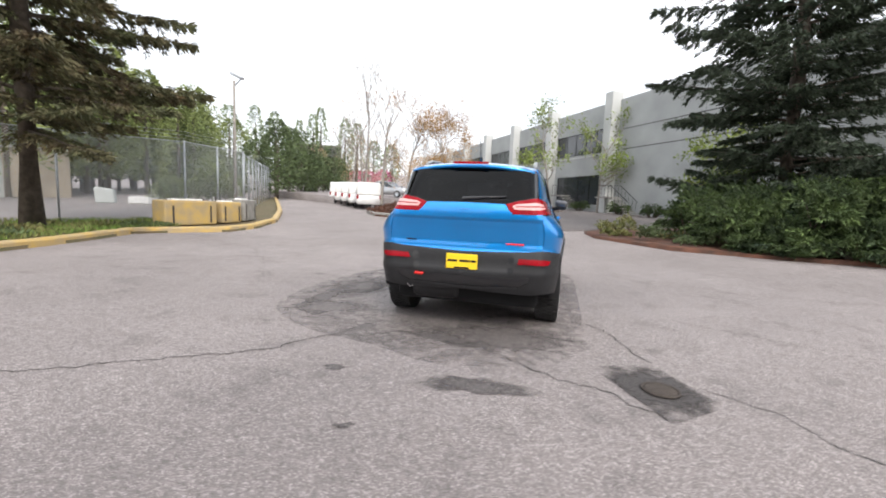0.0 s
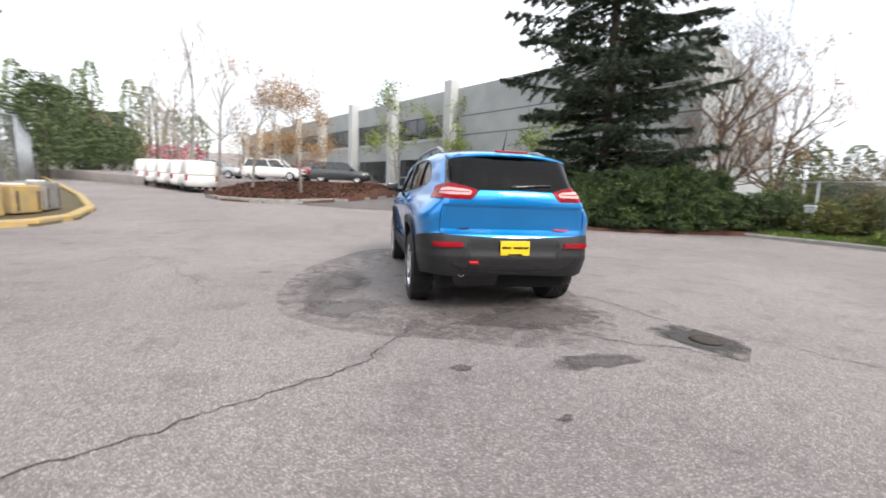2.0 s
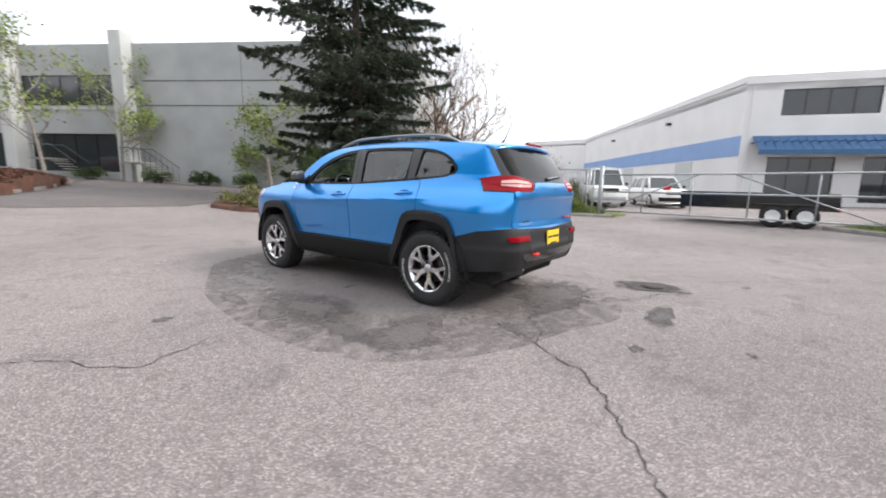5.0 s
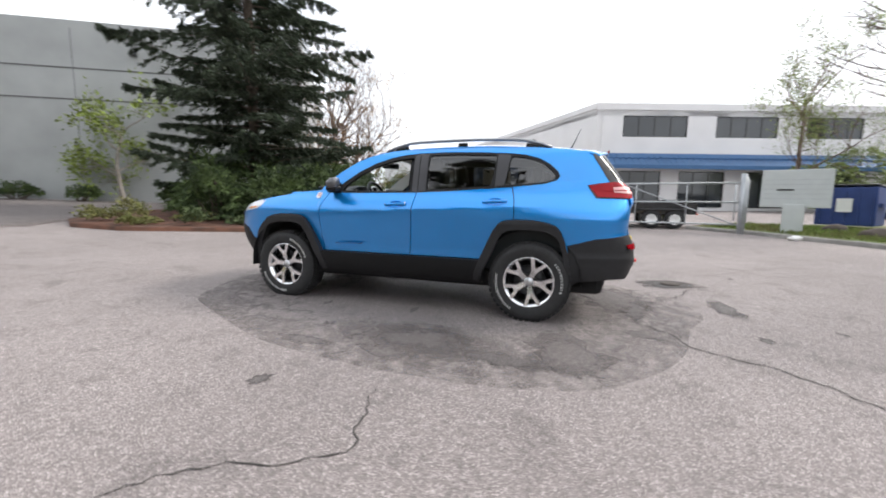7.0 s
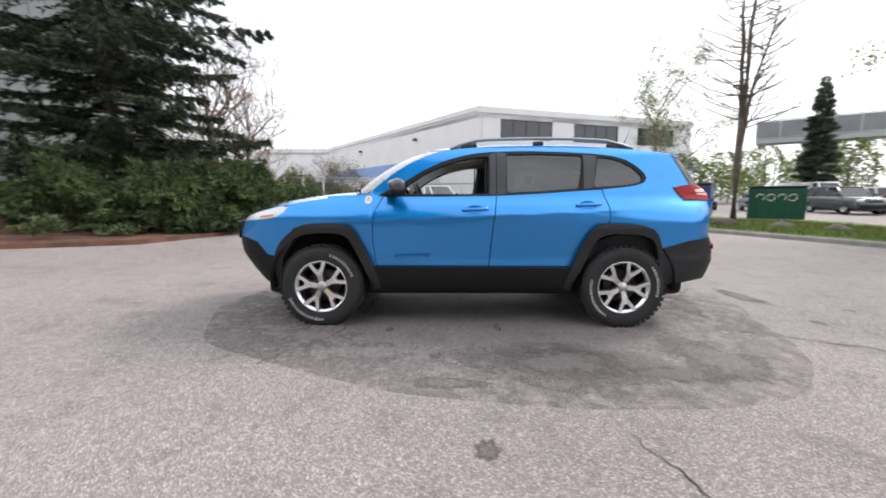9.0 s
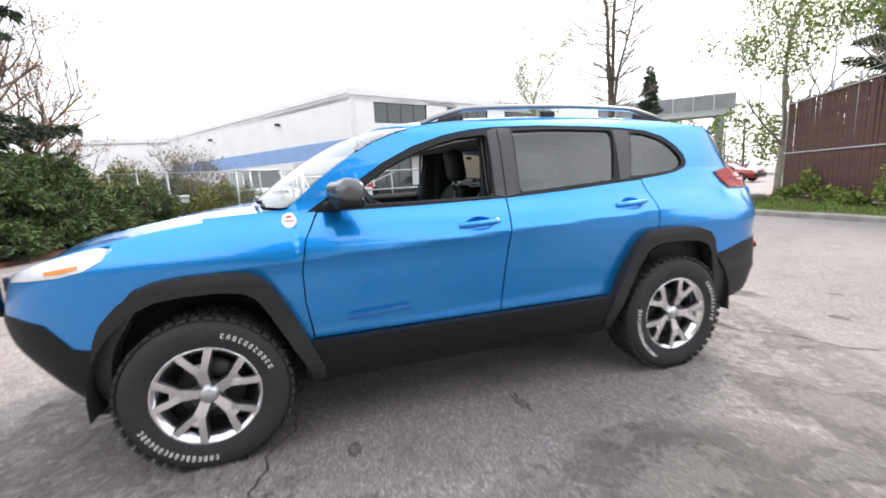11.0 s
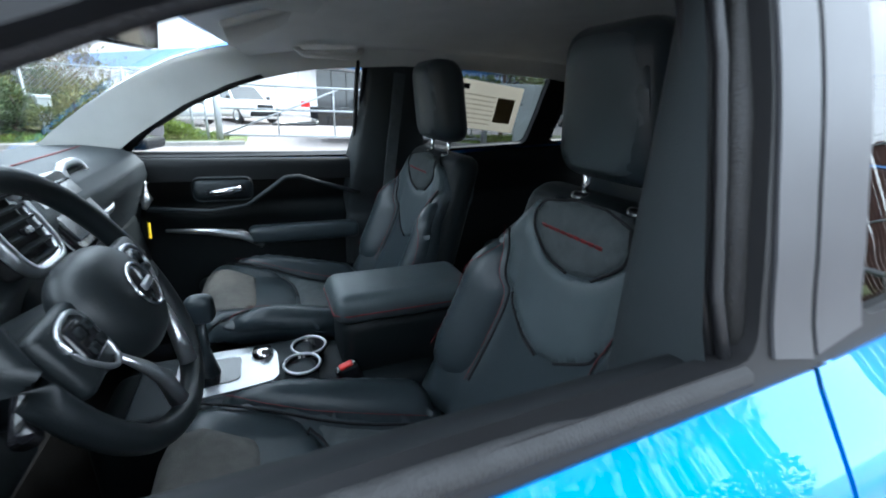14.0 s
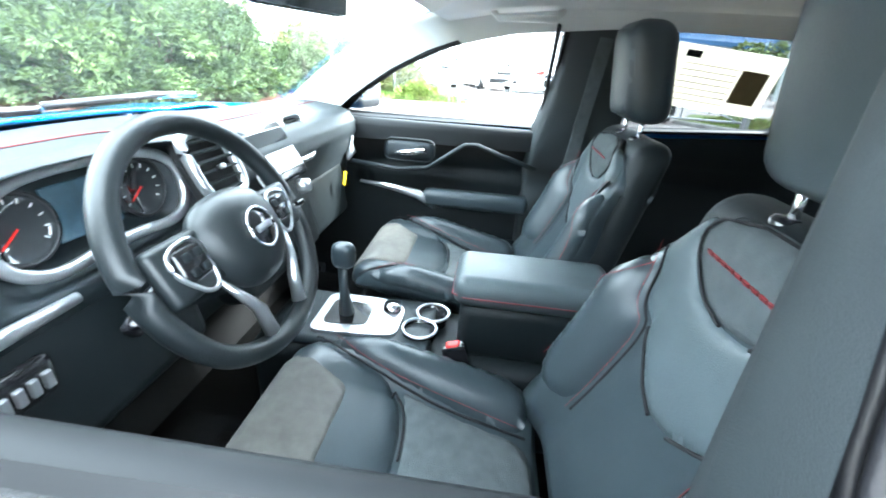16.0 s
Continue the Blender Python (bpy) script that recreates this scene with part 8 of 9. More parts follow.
# grass on the verges, in tufts
rng = np.random.default_rng(12)
GP, GD = [], []
for outl, n in (([(13.0, -5.9), (11.6, -7.4), (8.5, -9.1), (5.2, -10.4), (0.5, -10.6), (0.5, -11.6), (3.4, -11.7), (8, -14.5), (12, -14), (15, -8)], 15000), ([(12.9, 0.9), (12.3, 3.0), (11.2, 5.4), (13.4, 5.6), (20, 5.4), (15, 1.8)], 9000), ([(-9.2, -4), (-9.3, -0.5), (-9.9, 1.5), (-10.5, 3.2), (-9.9, 4.4), (-12.6, 7), (-15, 3), (-14, -4)], 9000)):
    xs, ys = [p[0] for p in outl], [p[1] for p in outl]
    k = 0
    while k < n:
        x, y = rng.uniform(min(xs), max(xs)), rng.uniform(min(ys), max(ys))
        if inside((x, y), outl):
            GP.append((x, y, ground_z(x, y) + 0.1))
            GD.append((rng.normal(0, 0.35), rng.normal(0, 0.35), 1))
            k += 1
gr = leaf_mesh("grass_blades", GP, GD, 0.16, 0.022, M["blade"], None, 12, "uneven green spring grass", "stuff", 0.4)
tagged(gr, category="grass")
# bark chips on the bank
CP, CD = [], []
while len(CP) < 7000:
    x, y = rng.uniform(-12, 2), rng.uniform(14.4, 26)
    if inside((x, y), BANK):
        CP.append((x, y, bank_z(x, y) + 0.02))
        CD.append((rng.normal(), rng.normal(), rng.uniform(0, 0.5)))
ch = leaf_mesh("bark_chips", CP, CD, 0.16, 0.08, M["mulch"], None, 13, "loose red-brown bark chips", "stuff", 0.2)
tagged(ch, category="mulch")
# ---- cabin ----
def eased(pts, closed=True, times=2):
    """An outline with its corners cut twice, so that it runs smooth."""
    for _ in range(times):
        n = len(pts)
        out = [] if closed else [pts[0]]
        for i in range(n if closed else n - 1):
            a, b = pts[i], pts[(i + 1) % n]
            out += [(a[0] * 0.78 + b[0] * 0.22, a[1] * 0.78 + b[1] * 0.22), (a[0] * 0.22 + b[0] * 0.78, a[1] * 0.22 + b[1] * 0.78)]
        pts = out if closed else out + [pts[-1]]
    return pts


def pad(name, outline, surf, material, parent, puff=0.012, base=0.0, step=0.025, edge=0.016, label="", thick=0.03):
    """An upholstered panel: an outline in (u, v) on a surface, swelling from its sewn edges."""
    outline = eased(outline)
    vs, tris = fill2d(outline, (), step)
    rim = dense(outline, step)
    bm = bmesh.new()
    top = []
    for v in vs:
        p, n = surf(v.x, v.y)
        k = 1 - math.exp(-edge_dist((v.x, v.y), rim) / edge)
        top.append(bm.verts.new(p + n * (base + puff * k)))
    ns = [surf(v.x, v.y)[1] for v in vs]
    for f in tris:
        bm.faces.new([top[i] for i in f])
    for f in bm.faces:
        f.normal_update()
    low = {}
    for a, b in rim_edges(tris):
        for i in (a, b):
            if i not in low:
                p, n = surf(vs[i].x, vs[i].y)
                low[i] = bm.verts.new(p - n * thick)
        bm.faces.new((top[a], top[b], low[b], low[a]))
    bmesh.ops.recalc_face_normals(bm, faces=bm.faces[:])
    idx = next(f for f in bm.faces if all(v in top for v in f.verts))
    i0 = top.index(idx.verts[0])
    if idx.normal.dot(ns[i0]) < 0:
        bmesh.ops.reverse_faces(bm, faces=bm.faces[:])
    return link(name, bm, material, parent, label)


def by_points(f):
    """A surface with normals from a function of points."""
    def g(u, v):
        p = f(u, v)
        a = f(u + 0.003, v) - f(u - 0.003, v)
        b = f(u, v + 0.003) - f(u, v - 0.003)
        return p, a.cross(b).normalized()
    return g


def both(half_outline):
    """A symmetric outline from its right half, listed from the bottom middle up to the top middle."""
    return half_outline + [(-x, y) for x, y in half_outline[::-1] if abs(x) > 1e-6]


def seam(pts2, surf, parent, lift=0.012, r=0.0007, material="stitch", label="red stitching"):
    pts = []
    for u, v in dense(eased(pts2, False), 0.015, False):
        p, n = surf(u, v)
        pts.append(p + n * lift)
    return link("stitching", tube(pts, r, 5), M[material], parent, label)


def front_seat(cx):
    st = new("front_seat")
    st.parent = car
    st.matrix_basis = pose(cx, 0, 0)
    tagged(st, "black leather front seat with grey cloth inserts and red stitching")

    def fback(u, v):
        t = v / 0.47
        y = -0.15 - 0.287 * t + 0.144 * t * t
        z = 0.78 + 0.455 * t
        b = 0.075 * step01(abs(u), 0.12, 0.24) * (1 - step01(v, 0.26, 0.42)) - 0.05 * step01(abs(u), 0.22, 0.29)
        return Vector((u, y + b - 0.9 * max(0, v - 0.44), z - 1.2 * max(0, v - 0.455)))
    sb = by_points(lambda u, v: fback(u, v))
    front = sb if sb(0, 0.2)[1].y > 0 else (lambda u, v: (sb(u, v)[0], -sb(u, v)[1]))
    # the seat faces +y
    whole = both([(0, -0.07), (0.2, -0.07), (0.262, 0.06), (0.272, 0.16), (0.262, 0.27), (0.235, 0.36), (0.17, 0.435), (0.1, 0.468), (0, 0.475)])
    shell_b = pad("backrest", whole, front, M["leather"], st, 0.02, -0.004, 0.03, 0.03, "black leather backrest", 0.1)
    pad("back_bolster", [(0.135, 0.02), (0.2, 0.01), (0.258, 0.07), (0.266, 0.16), (0.256, 0.27), (0.228, 0.345), (0.178, 0.335), (0.168, 0.275), (0.14, 0.245)], front, M["leather"], st, 0.026, 0.004, 0.014, 0.02, "leather side bolster")
    pad("back_bolster", [(-x, y) for x, y in [(0.135, 0.02), (0.2, 0.01), (0.258, 0.07), (0.266, 0.16), (0.256, 0.27), (0.228, 0.345), (0.178, 0.335), (0.168, 0.275), (0.14, 0.245)]], front, M["leather"], st, 0.026, 0.004, 0.014, 0.02, "leather side bolster")
    pad("cloth_insert", both([(0, 0.015), (0.128, 0.015), (0.136, 0.12), (0.135, 0.24), (0.098, 0.2), (0.052, 0.172), (0, 0.16)]), front, M["fabric"], st, 0.008, 0.006, 0.012, 0.014, "grey cloth insert")
    pad("shoulder_panel", both([(0, 0.162), (0.052, 0.174), (0.1, 0.203), (0.13, 0.226), (0.138, 0.246), (0.166, 0.276), (0.176, 0.335), (0.2, 0.37), (0.165, 0.425), (0.122, 0.452), (0.13, 0.4), (0.066, 0.346), (0, 0.336)]), front, M["leatherlt"], st, 0.013, 0.016, 0.011, 0.014, "smooth grey-black leather panel")
    pad("top_yoke", both([(0, 0.34), (0.062, 0.35), (0.124, 0.402), (0.118, 0.455), (0, 0.468)]), front, M["fabric"], st, 0.01, 0.016, 0.012, 0.01, "cloth yoke with a red stitched word bar")
    for k in range(9):
        x = -0.08 + 0.0185 * k
        p, n = front(-x, 0.411)
        link("red_bar", box(0, 0, 0, 0.0145, 0.003, 0.013), M["stitch"], st, "", False).matrix_basis = Matrix.Translation(p + n * 0.0245) @ pose(0, 0, 0, -27, 0, 0)
    for sgn in (1, -1):
        seam([(sgn * 0.245, 0.05), (sgn * 0.25, 0.16), (sgn * 0.235, 0.27), (sgn * 0.19, 0.335)], front, st, 0.0235)
        # raised dark lines paint the shade of the sewn grooves
        edge = [(0.137, 0.02), (0.142, 0.12), (0.141, 0.235), (0.167, 0.27), (0.177, 0.33), (0.2, 0.368)]
        seam([(sgn * x, y) for x, y in edge], front, st, 0.016, 0.003, "carpet", "dark line drawing the shade of a sewn groove")
        seam([(sgn * (x + 0.009), y) for x, y in edge], front, st, 0.0225, 0.0006)
    seam(both([(0, 0.16), (0.052, 0.172), (0.1, 0.201), (0.132, 0.224), (0.14, 0.245)]), front, st, 0.018, 0.003, "carpet", "dark line drawing the shade of a sewn groove")
    seam(both([(0, 0.338), (0.064, 0.348), (0.127, 0.401), (0.121, 0.455)]), front, st, 0.02, 0.0028, "carpet", "dark line drawing the shade of a sewn groove")
    # back shell
    bm = box(0, -0.27, 1.0, 0.49, 0.1, 0.5, 0.045, rot=None, seg=3)
    for v in bm.verts:
        t = (v.co.z - 0.75) / 0.5
        v.co.y += 0.03 - 0.12 * t
        v.co.x *= 1 - 0.3 * max(0, t - 0.6)
    link("back_shell", bm, M["doorcard"], st, "black seat back shell")

    # cushion
    def fcush(u, v):
        z = 0.68 + 0.11 * min(v, 0.5) / 0.48 + 0.055 * step01(abs(u), 0.13, 0.22) * (1 - step01(v, 0.33, 0.55)) - 0.04 * step01(abs(u), 0.23, 0.28)
        roll = max(0, v - 0.5)
        return Vector((u, -0.1 + v - 2.2 * roll * roll * 3, z - 6.0 * roll * roll - 0.25 * roll))
    sc0 = by_points(fcush)
    sc = sc0 if sc0(0, 0.2)[1].z > 0 else (lambda u, v: (sc0(u, v)[0], -sc0(u, v)[1]))
    pad("cushion", both([(0, 0), (0.22, 0.0), (0.262, 0.06), (0.268, 0.4), (0.256, 0.52), (0.2, 0.595), (0, 0.61)]), sc, M["leather"], st, 0.016, -0.004, 0.03, 0.03, "black leather cushion", 0.09)
    for sgn in (1, -1):
        bo = [(0.135, 0.02), (0.25, 0.03), (0.262, 0.2), (0.264, 0.4), (0.238, 0.5), (0.198, 0.42), (0.174, 0.33), (0.15, 0.2)]
        pad("cushion_bolster", [(sgn * x, y) for x, y in bo], sc, M["leather"], st, 0.024, 0.004, 0.02, 0.018, "leather cushion bolster")
        seam([(sgn * 0.16, 0.05), (sgn * 0.172, 0.2), (sgn * 0.182, 0.32), (sgn * 0.2, 0.4), (sgn * 0.235, 0.46)], sc, st, 0.0235)
        # the cushion's groove shade is drawn with dark lines as well
        seam([(sgn * 0.142, 0.03), (sgn * 0.152, 0.2), (sgn * 0.175, 0.33), (sgn * 0.197, 0.42), (sgn * 0.24, 0.505)], sc, st, 0.016, 0.003, "carpet", "dark line drawing the shade of a sewn groove")
    seam(both([(0, 0.271), (0.081, 0.275), (0.126, 0.289), (0.17, 0.316)]), sc, st, 0.016, 0.003, "carpet", "dark line drawing the shade of a sewn groove")
    pad("cloth_seat", both([(0, 0.02), (0.125, 0.02), (0.142, 0.18), (0.168, 0.312), (0.125, 0.286), (0.08, 0.272), (0, 0.268)]), sc, M["fabric"], st, 0.012, 0.01, 0.022, 0.012, "grey cloth seat insert")
    pad("front_roll", both([(0, 0.274), (0.082, 0.278), (0.127, 0.292), (0.172, 0.32), (0.194, 0.42), (0.236, 0.51), (0.2, 0.58), (0, 0.598)]), sc, M["leather"], st, 0.014, 0.01, 0.022, 0.012, "leather front roll")
    pad("front_insert", both([(0, 0.402), (0.1, 0.4), (0.128, 0.412), (0.16, 0.47), (0.176, 0.53), (0.16, 0.572), (0, 0.585)]), sc, M["tanfab"], st, 0.006, 0.024, 0.02, 0.008, "ribbed brown cloth pad")
    bm = box(0, 0.18, 0.59, 0.5, 0.54, 0.17, 0.03, seg=2)
    link("seat_base", bm, M["doorcard"], st, "black plastic seat base")
    # headrest
    hr = new("headrest")
    hr.parent = st
    bm = box(0, -0.36, 1.41, 0.245, 0.105, 0.255, 0.048, seg=4)
    for v in bm.verts:
        t = (v.co.z - 1.28) / 0.255
        v.co.x *= 1 - 0.16 * t * t
        v.co.y += 0.035 * t + (0.02 if v.co.y > -0.36 else 0) * math.cos(v.co.x * 8)
    link("cushion_pad", bm, M["leather"], hr, "black leather headrest")
    def fh(u, v):
        return Vector((u, -0.284 + 0.035 * (v / 0.25) - 2.0 * u * u, 1.285 + v))
    sh0 = by_points(fh)
    sh = sh0 if sh0(0, 0.1)[1].y > 0 else (lambda u, v: (sh0(u, v)[0], -sh0(u, v)[1]))
    pad("face_panel", both([(0, 0.015), (0.07, 0.016), (0.098, 0.04), (0.1, 0.12), (0.09, 0.2), (0.06, 0.226), (0, 0.23)]), sh, M["leatherlt"], hr, 0.006, 0.0, 0.02, 0.01, "leather face panel", 0.02)
    for x in (0.072, -0.072):
        link("post", tube([(x, -0.345, 1.2), (x, -0.345, 1.32)], 0.007, 10), M["chrome"], hr, "chrome post")
        link("bezel", lathe([(0.0, 1.252), (0.02, 1.252), (0.026, 1.246), (0.026, 1.235)], 18, "z"), M["gloss"], hr, "").location = (x, -0.345, -0.004)
    return st


M["leatherlt"] = mat("grey_black_leather", (0.064, 0.08, 0.087), 0.42, 0, 0.12, 14, 0.12, 420)
front_seat(-0.42)
front_seat(0.39)

# rear bench
bench = new("rear_bench")
bench.parent = car
bm = box(0, -0.95, 0.72, 1.3, 0.55, 0.2, 0.06, seg=3)
link("bench_cushion", bm, M["leather"], bench, "black leather bench cushion")
for x in (-0.42, 0.0, 0.42):
    bm = box(x, -1.24, 1.0, 0.42, 0.16, 0.55, 0.06, seg=3)
    for v in bm.verts:
        v.co.y -= 0.3 * (v.co.z - 0.75)
    link("bench_back", bm, M["leather"], bench, "black leather bench back")
    if x:
        link("bench_headrest", box(x, -1.36, 1.37, 0.25, 0.1, 0.15, 0.045, seg=3), M["leather"], bench, "black rear headrest")

# floor, liners, inner faces of the body
link("cabin_floor", box(0, -0.1, 0.455, 1.44, 2.6, 0.03), M["carpet"], car, "black carpet", False)
link("rubber_mat", box(-0.4, 0.5, 0.478, 0.5, 0.6, 0.014, 0.005), M["carpet"], car, "black rubber floor mat", False)
bm = bmesh.new()
for i in range(7):
    for k in range(6):
        box(-0.58 + 0.06 * i, 0.3 + 0.07 * k, 0.488, 0.03, 0.045, 0.008, bm=bm)
link("mat_ribs", bm, M["rubber"], car, "", False)["kind"] = "stuff"
link("cargo_floor", box(0, -1.72, 0.78, 1.16, 0.8, 0.03), M["carpet"], car, "", False)
link("firewall", box(0, 0.98, 0.8, 1.42, 0.04, 0.7), M["carpet"], car, "", False)
fd_in = [(0.93, 1.19), (0.9, 0.75), (0.87, 0.46), (-0.2, 0.46), (-0.24, 1.19), (0.28, 1.183)]
skin("door_card", fd_in, M["doorcard"], car, "black moulded door card", -0.075, 0.0, 0.06, lift=lambda s, z: -0.03 * math.exp(-((z - 0.93) / 0.05) ** 2) * (1 if s < 0.6 else 0.3))
skin("rear_door_card", [(-0.2, 1.19), (-0.2, 0.46), (-1.25, 0.46), (-1.25, 1.25), (-0.83, 1.226), (-0.5, 1.203)], M["doorcard"], car, "black rear door card", -0.075, 0.0, 0.07)
skin("quarter_trim", [(-1.2, 0.6), (-1.2, 1.25), (-1.47, 1.28), (-1.6, 1.35), (-1.52, 1.45), (-1.3, 1.55), (-1.25, 1.6), (-1.8, 1.57), (-2.05, 1.3), (-2.1, 0.7)], M["doorcard"], car, "black rear quarter trim", -0.06, 0.0, 0.07)
skin("pillar_trim", [(0.80, 1.175), (0.95, 1.19)] + [(y, TOP(y) - 0.004) for y in (0.88, 0.82, 0.75, 0.68, 0.58, 0.48, 0.38, 0.28)] + [(0.2, 1.5), (0.32, 1.455), (0.46, 1.38), (0.58, 1.3), (0.70, 1.205)], M["liner"], car, "pale grey windscreen pillar trim", -0.065, 0.0, 0.05)
skin("rail_trim", [(y, TOP(y) - 0.002) for y in (0.3, 0.1, -0.2, -0.5, -0.8, -1.05, -1.3, -1.53, -1.75)] + [(-1.5, 1.44), (-1.38, 1.49), (-1.27, 1.522), (-1.0, 1.55), (-0.6, 1.562), (-0.3, 1.556), (-0.08, 1.532), (0.02, 1.52), (0.12, 1.497), (0.2, 1.475)], M["liner"], car, "pale grey roof rail trim", -0.045, 0.0, 0.05)
PILLAR_FRONT = lambda z: lerp(-0.1, -0.105, (z - 1.05) / 0.5)
for sd in (1, -1):
    rows = []
    for k in range(19):
        z = lerp(1.0 if sd < 0 else 0.62, 1.56, k / 18)
        xo, xi = half(-0.13, z) - 0.03, min(0.662, half(-0.13, z) - 0.055)
        f0 = PILLAR_FRONT(z)
        if sd > 0:
            xi, f0 = lerp(xo - 0.1, min(0.69, xi + 0.03), step01(z, 0.95, 1.2)), lerp(-0.075, -0.17, step01(z, 1.05, 1.6))
        rows.append([(sd * x, y, z) for x, y in ((xo, f0), (lerp(xo, xi, 0.4), f0 - 0.006), (lerp(xo, xi, 0.8), f0 - 0.016), (lerp(xo, xi, 0.95), f0 - 0.024), (xi, f0 - 0.034), (xi - 0.004, f0 - 0.06), (xi - 0.004, -0.3), (xi + 0.01, -0.4))])
    cap("centre_pillar_trim", rows, M["pillartrim"], car, "dark grey moulded centre pillar trim", 0)
skin("inner_lining", side_frame, M["liner"], car, "pale grey inner lining of the body side", -0.024, 0.0, 0.05)
cap("headliner", [[(0.93 * roof_point(y, u)[0], roof_point(y, u)[1] - 0.02, roof_point(y, u)[2] - 0.045) for u in US] for y in [lerp(0.27, -1.8, k / 12) for k in range(13)]], M["liner"], car, "pale grey headliner", 0.01)
skin("door_top_trim", [(y, z - 0.002) for y, z in DLO_LOW[:6]] + [(-1.17, 1.1), (0.86, 1.1)], M["doorcard"], car, "black door top trim", -0.036, 0.0, 0.05)
for sd in (1, -1):
    # soft sill pads along the window openings
    prof = [(0.026, 1.15), (0.03, 1.166), (0.036, 1.174), (0.046, 1.179), (0.06, 1.18), (0.074, 1.177), (0.083, 1.168), (0.088, 1.15), (0.09, 1.1)]
    bm = bmesh.new()
    grid = [[bm.verts.new((sd * (half(y, 1.18) - d), y, z)) for d, z in prof] for y in (0.8, 0.6, 0.4, 0.2, 0.0, -0.13)]
    for r0, r1 in zip(grid, grid[1:]):
        for k in range(len(prof) - 1):
            bm.faces.new((r0[k], r0[k + 1], r1[k + 1], r1[k]))
    bmesh.ops.recalc_face_normals(bm, faces=bm.faces[:])
    if sum(f.normal.z for f in bm.faces) < 0:
        bmesh.ops.reverse_faces(bm, faces=bm.faces[:])
    link("door_sill_pad", bm, M["sill"], car, "soft black sill of the door")
    for off, dep, rad in ((0.048, 0.03, 0.006), (0.05, 0.046, 0.006), (0.044, 0.06, 0.005)):
        pts = [(sd * (half(-0.13, z) - dep), PILLAR_FRONT(z) + 0.03 - off, z) for z in (1.16, 1.25, 1.35, 1.45, 1.54)]
        link("pillar_seal", tube(pts, rad, 8), M["sealrubber"], car, "ribbed black pillar seal")
    pts = [(sd * (half(y, 1.2) - 0.005), y, 1.1875 + 0.012 * max(0, -y)) for y in (0.68, 0.4, 0.1, -0.12)]
    link("belt_seal", tube(pts, 0.011, 8), M["rubber"], car, "black rubber window seal")
    pts = [(sd * (half(y, z) - 0.03), y, z) for y, z in front_hole[2:]]
    link("window_channel", tube(pts, 0.011, 8), M["rubber"], car, "black rubber window channel")
    # seat belt
    link("seat_belt", box(sd * 0.665, -0.25, 1.2, 0.006, 0.045, 0.62, rot=(6, 0, 0)), M["fabric"], car, "grey seat belt webbing", False)

# right door details, seen across the cabin
XD = 0.695
dp = new("door_pull")
dp.parent = car
link("handle_cup", box(XD, 0.375, 1.078, 0.03, 0.2, 0.085, 0.028, seg=3), M["dash"], dp, "oval handle surround")
link("inner_handle", tube([(XD - 0.02, 0.43, 1.07), (XD - 0.04, 0.39, 1.073), (XD - 0.042, 0.34, 1.08), (XD - 0.02, 0.31, 1.083)], [0.008, 0.011, 0.012, 0.014], 8), M["chrome"], dp, "chrome inner handle")
link("pull_trim", tube([(XD - 0.02, 0.57, 0.94), (XD - 0.03, 0.45, 0.932), (XD - 0.035, 0.33, 0.912), (XD - 0.03, 0.26, 0.865)], [0.006, 0.012, 0.02, 0.012], 8), M["silver"], dp, "satin silver pull trim")
link("arm_pad", box(XD - 0.015, 0.1, 0.9, 0.07, 0.42, 0.07, 0.025, seg=3), M["leather"], dp, "padded arm rest")
link("card_crease", tube([(XD - 0.0, 0.62, 1.015), (XD - 0.01, 0.42, 1.0), (XD - 0.01, 0.3, 1.015), (XD - 0.007, 0.23, 1.065), (XD - 0.005, 0.16, 1.115), (XD - 0.005, 0.11, 1.118), (XD - 0.005, 0.02, 1.088), (XD - 0.005, -0.12, 1.045)], 0.009, 6), M["dash"], dp, "moulded crease")
link("pocket", box(XD, 0.2, 0.66, 0.06, 0.6, 0.16, 0.03, seg=2), M["doorcard"], dp, "door pocket")

# ---- dashboard ----
dash = new("dashboard")
dash.parent = car
tagged(dash, "black soft dashboard with silver trims")


def dash_pt(x, v):
    """v from 0 at the screen to 1 at the knee edge; x across."""
    rec = math.exp(-((x + 0.375) / 0.18) ** 8)
    hood = math.exp(-((x + 0.375) / 0.25) ** 4)
    prof = [(1.15 - 0.26 * (x / 0.75) ** 2, 1.2), (0.9, 1.226), (0.77, 1.228 + 0.022 * hood), (0.665, 1.215 + 0.044 * hood), (0.632, 1.198 + 0.052 * hood),
            (lerp(0.61, 0.7, rec), lerp(1.17, 1.236, rec)), (lerp(0.605, 0.7, rec), lerp(1.13, 1.1, rec)), (0.62, 1.082), (0.65, 0.98), (0.66, 0.9), (0.7, 0.8), (0.78, 0.74)]
    u = v * (len(prof) - 1)
    i = min(int(u), len(prof) - 2)
    t = u - i
    a, b = prof[i], prof[i + 1]
    return Vector((x, lerp(a[0], b[0], t), lerp(a[1], b[1], t)))


rows = [[dash_pt(lerp(-0.74, 0.74, k / 64), v / 44) for k in range(65)] for v in range(45)]
d0 = cap("dash_body", rows, M["dash"], dash, "soft black dash moulding", 0)
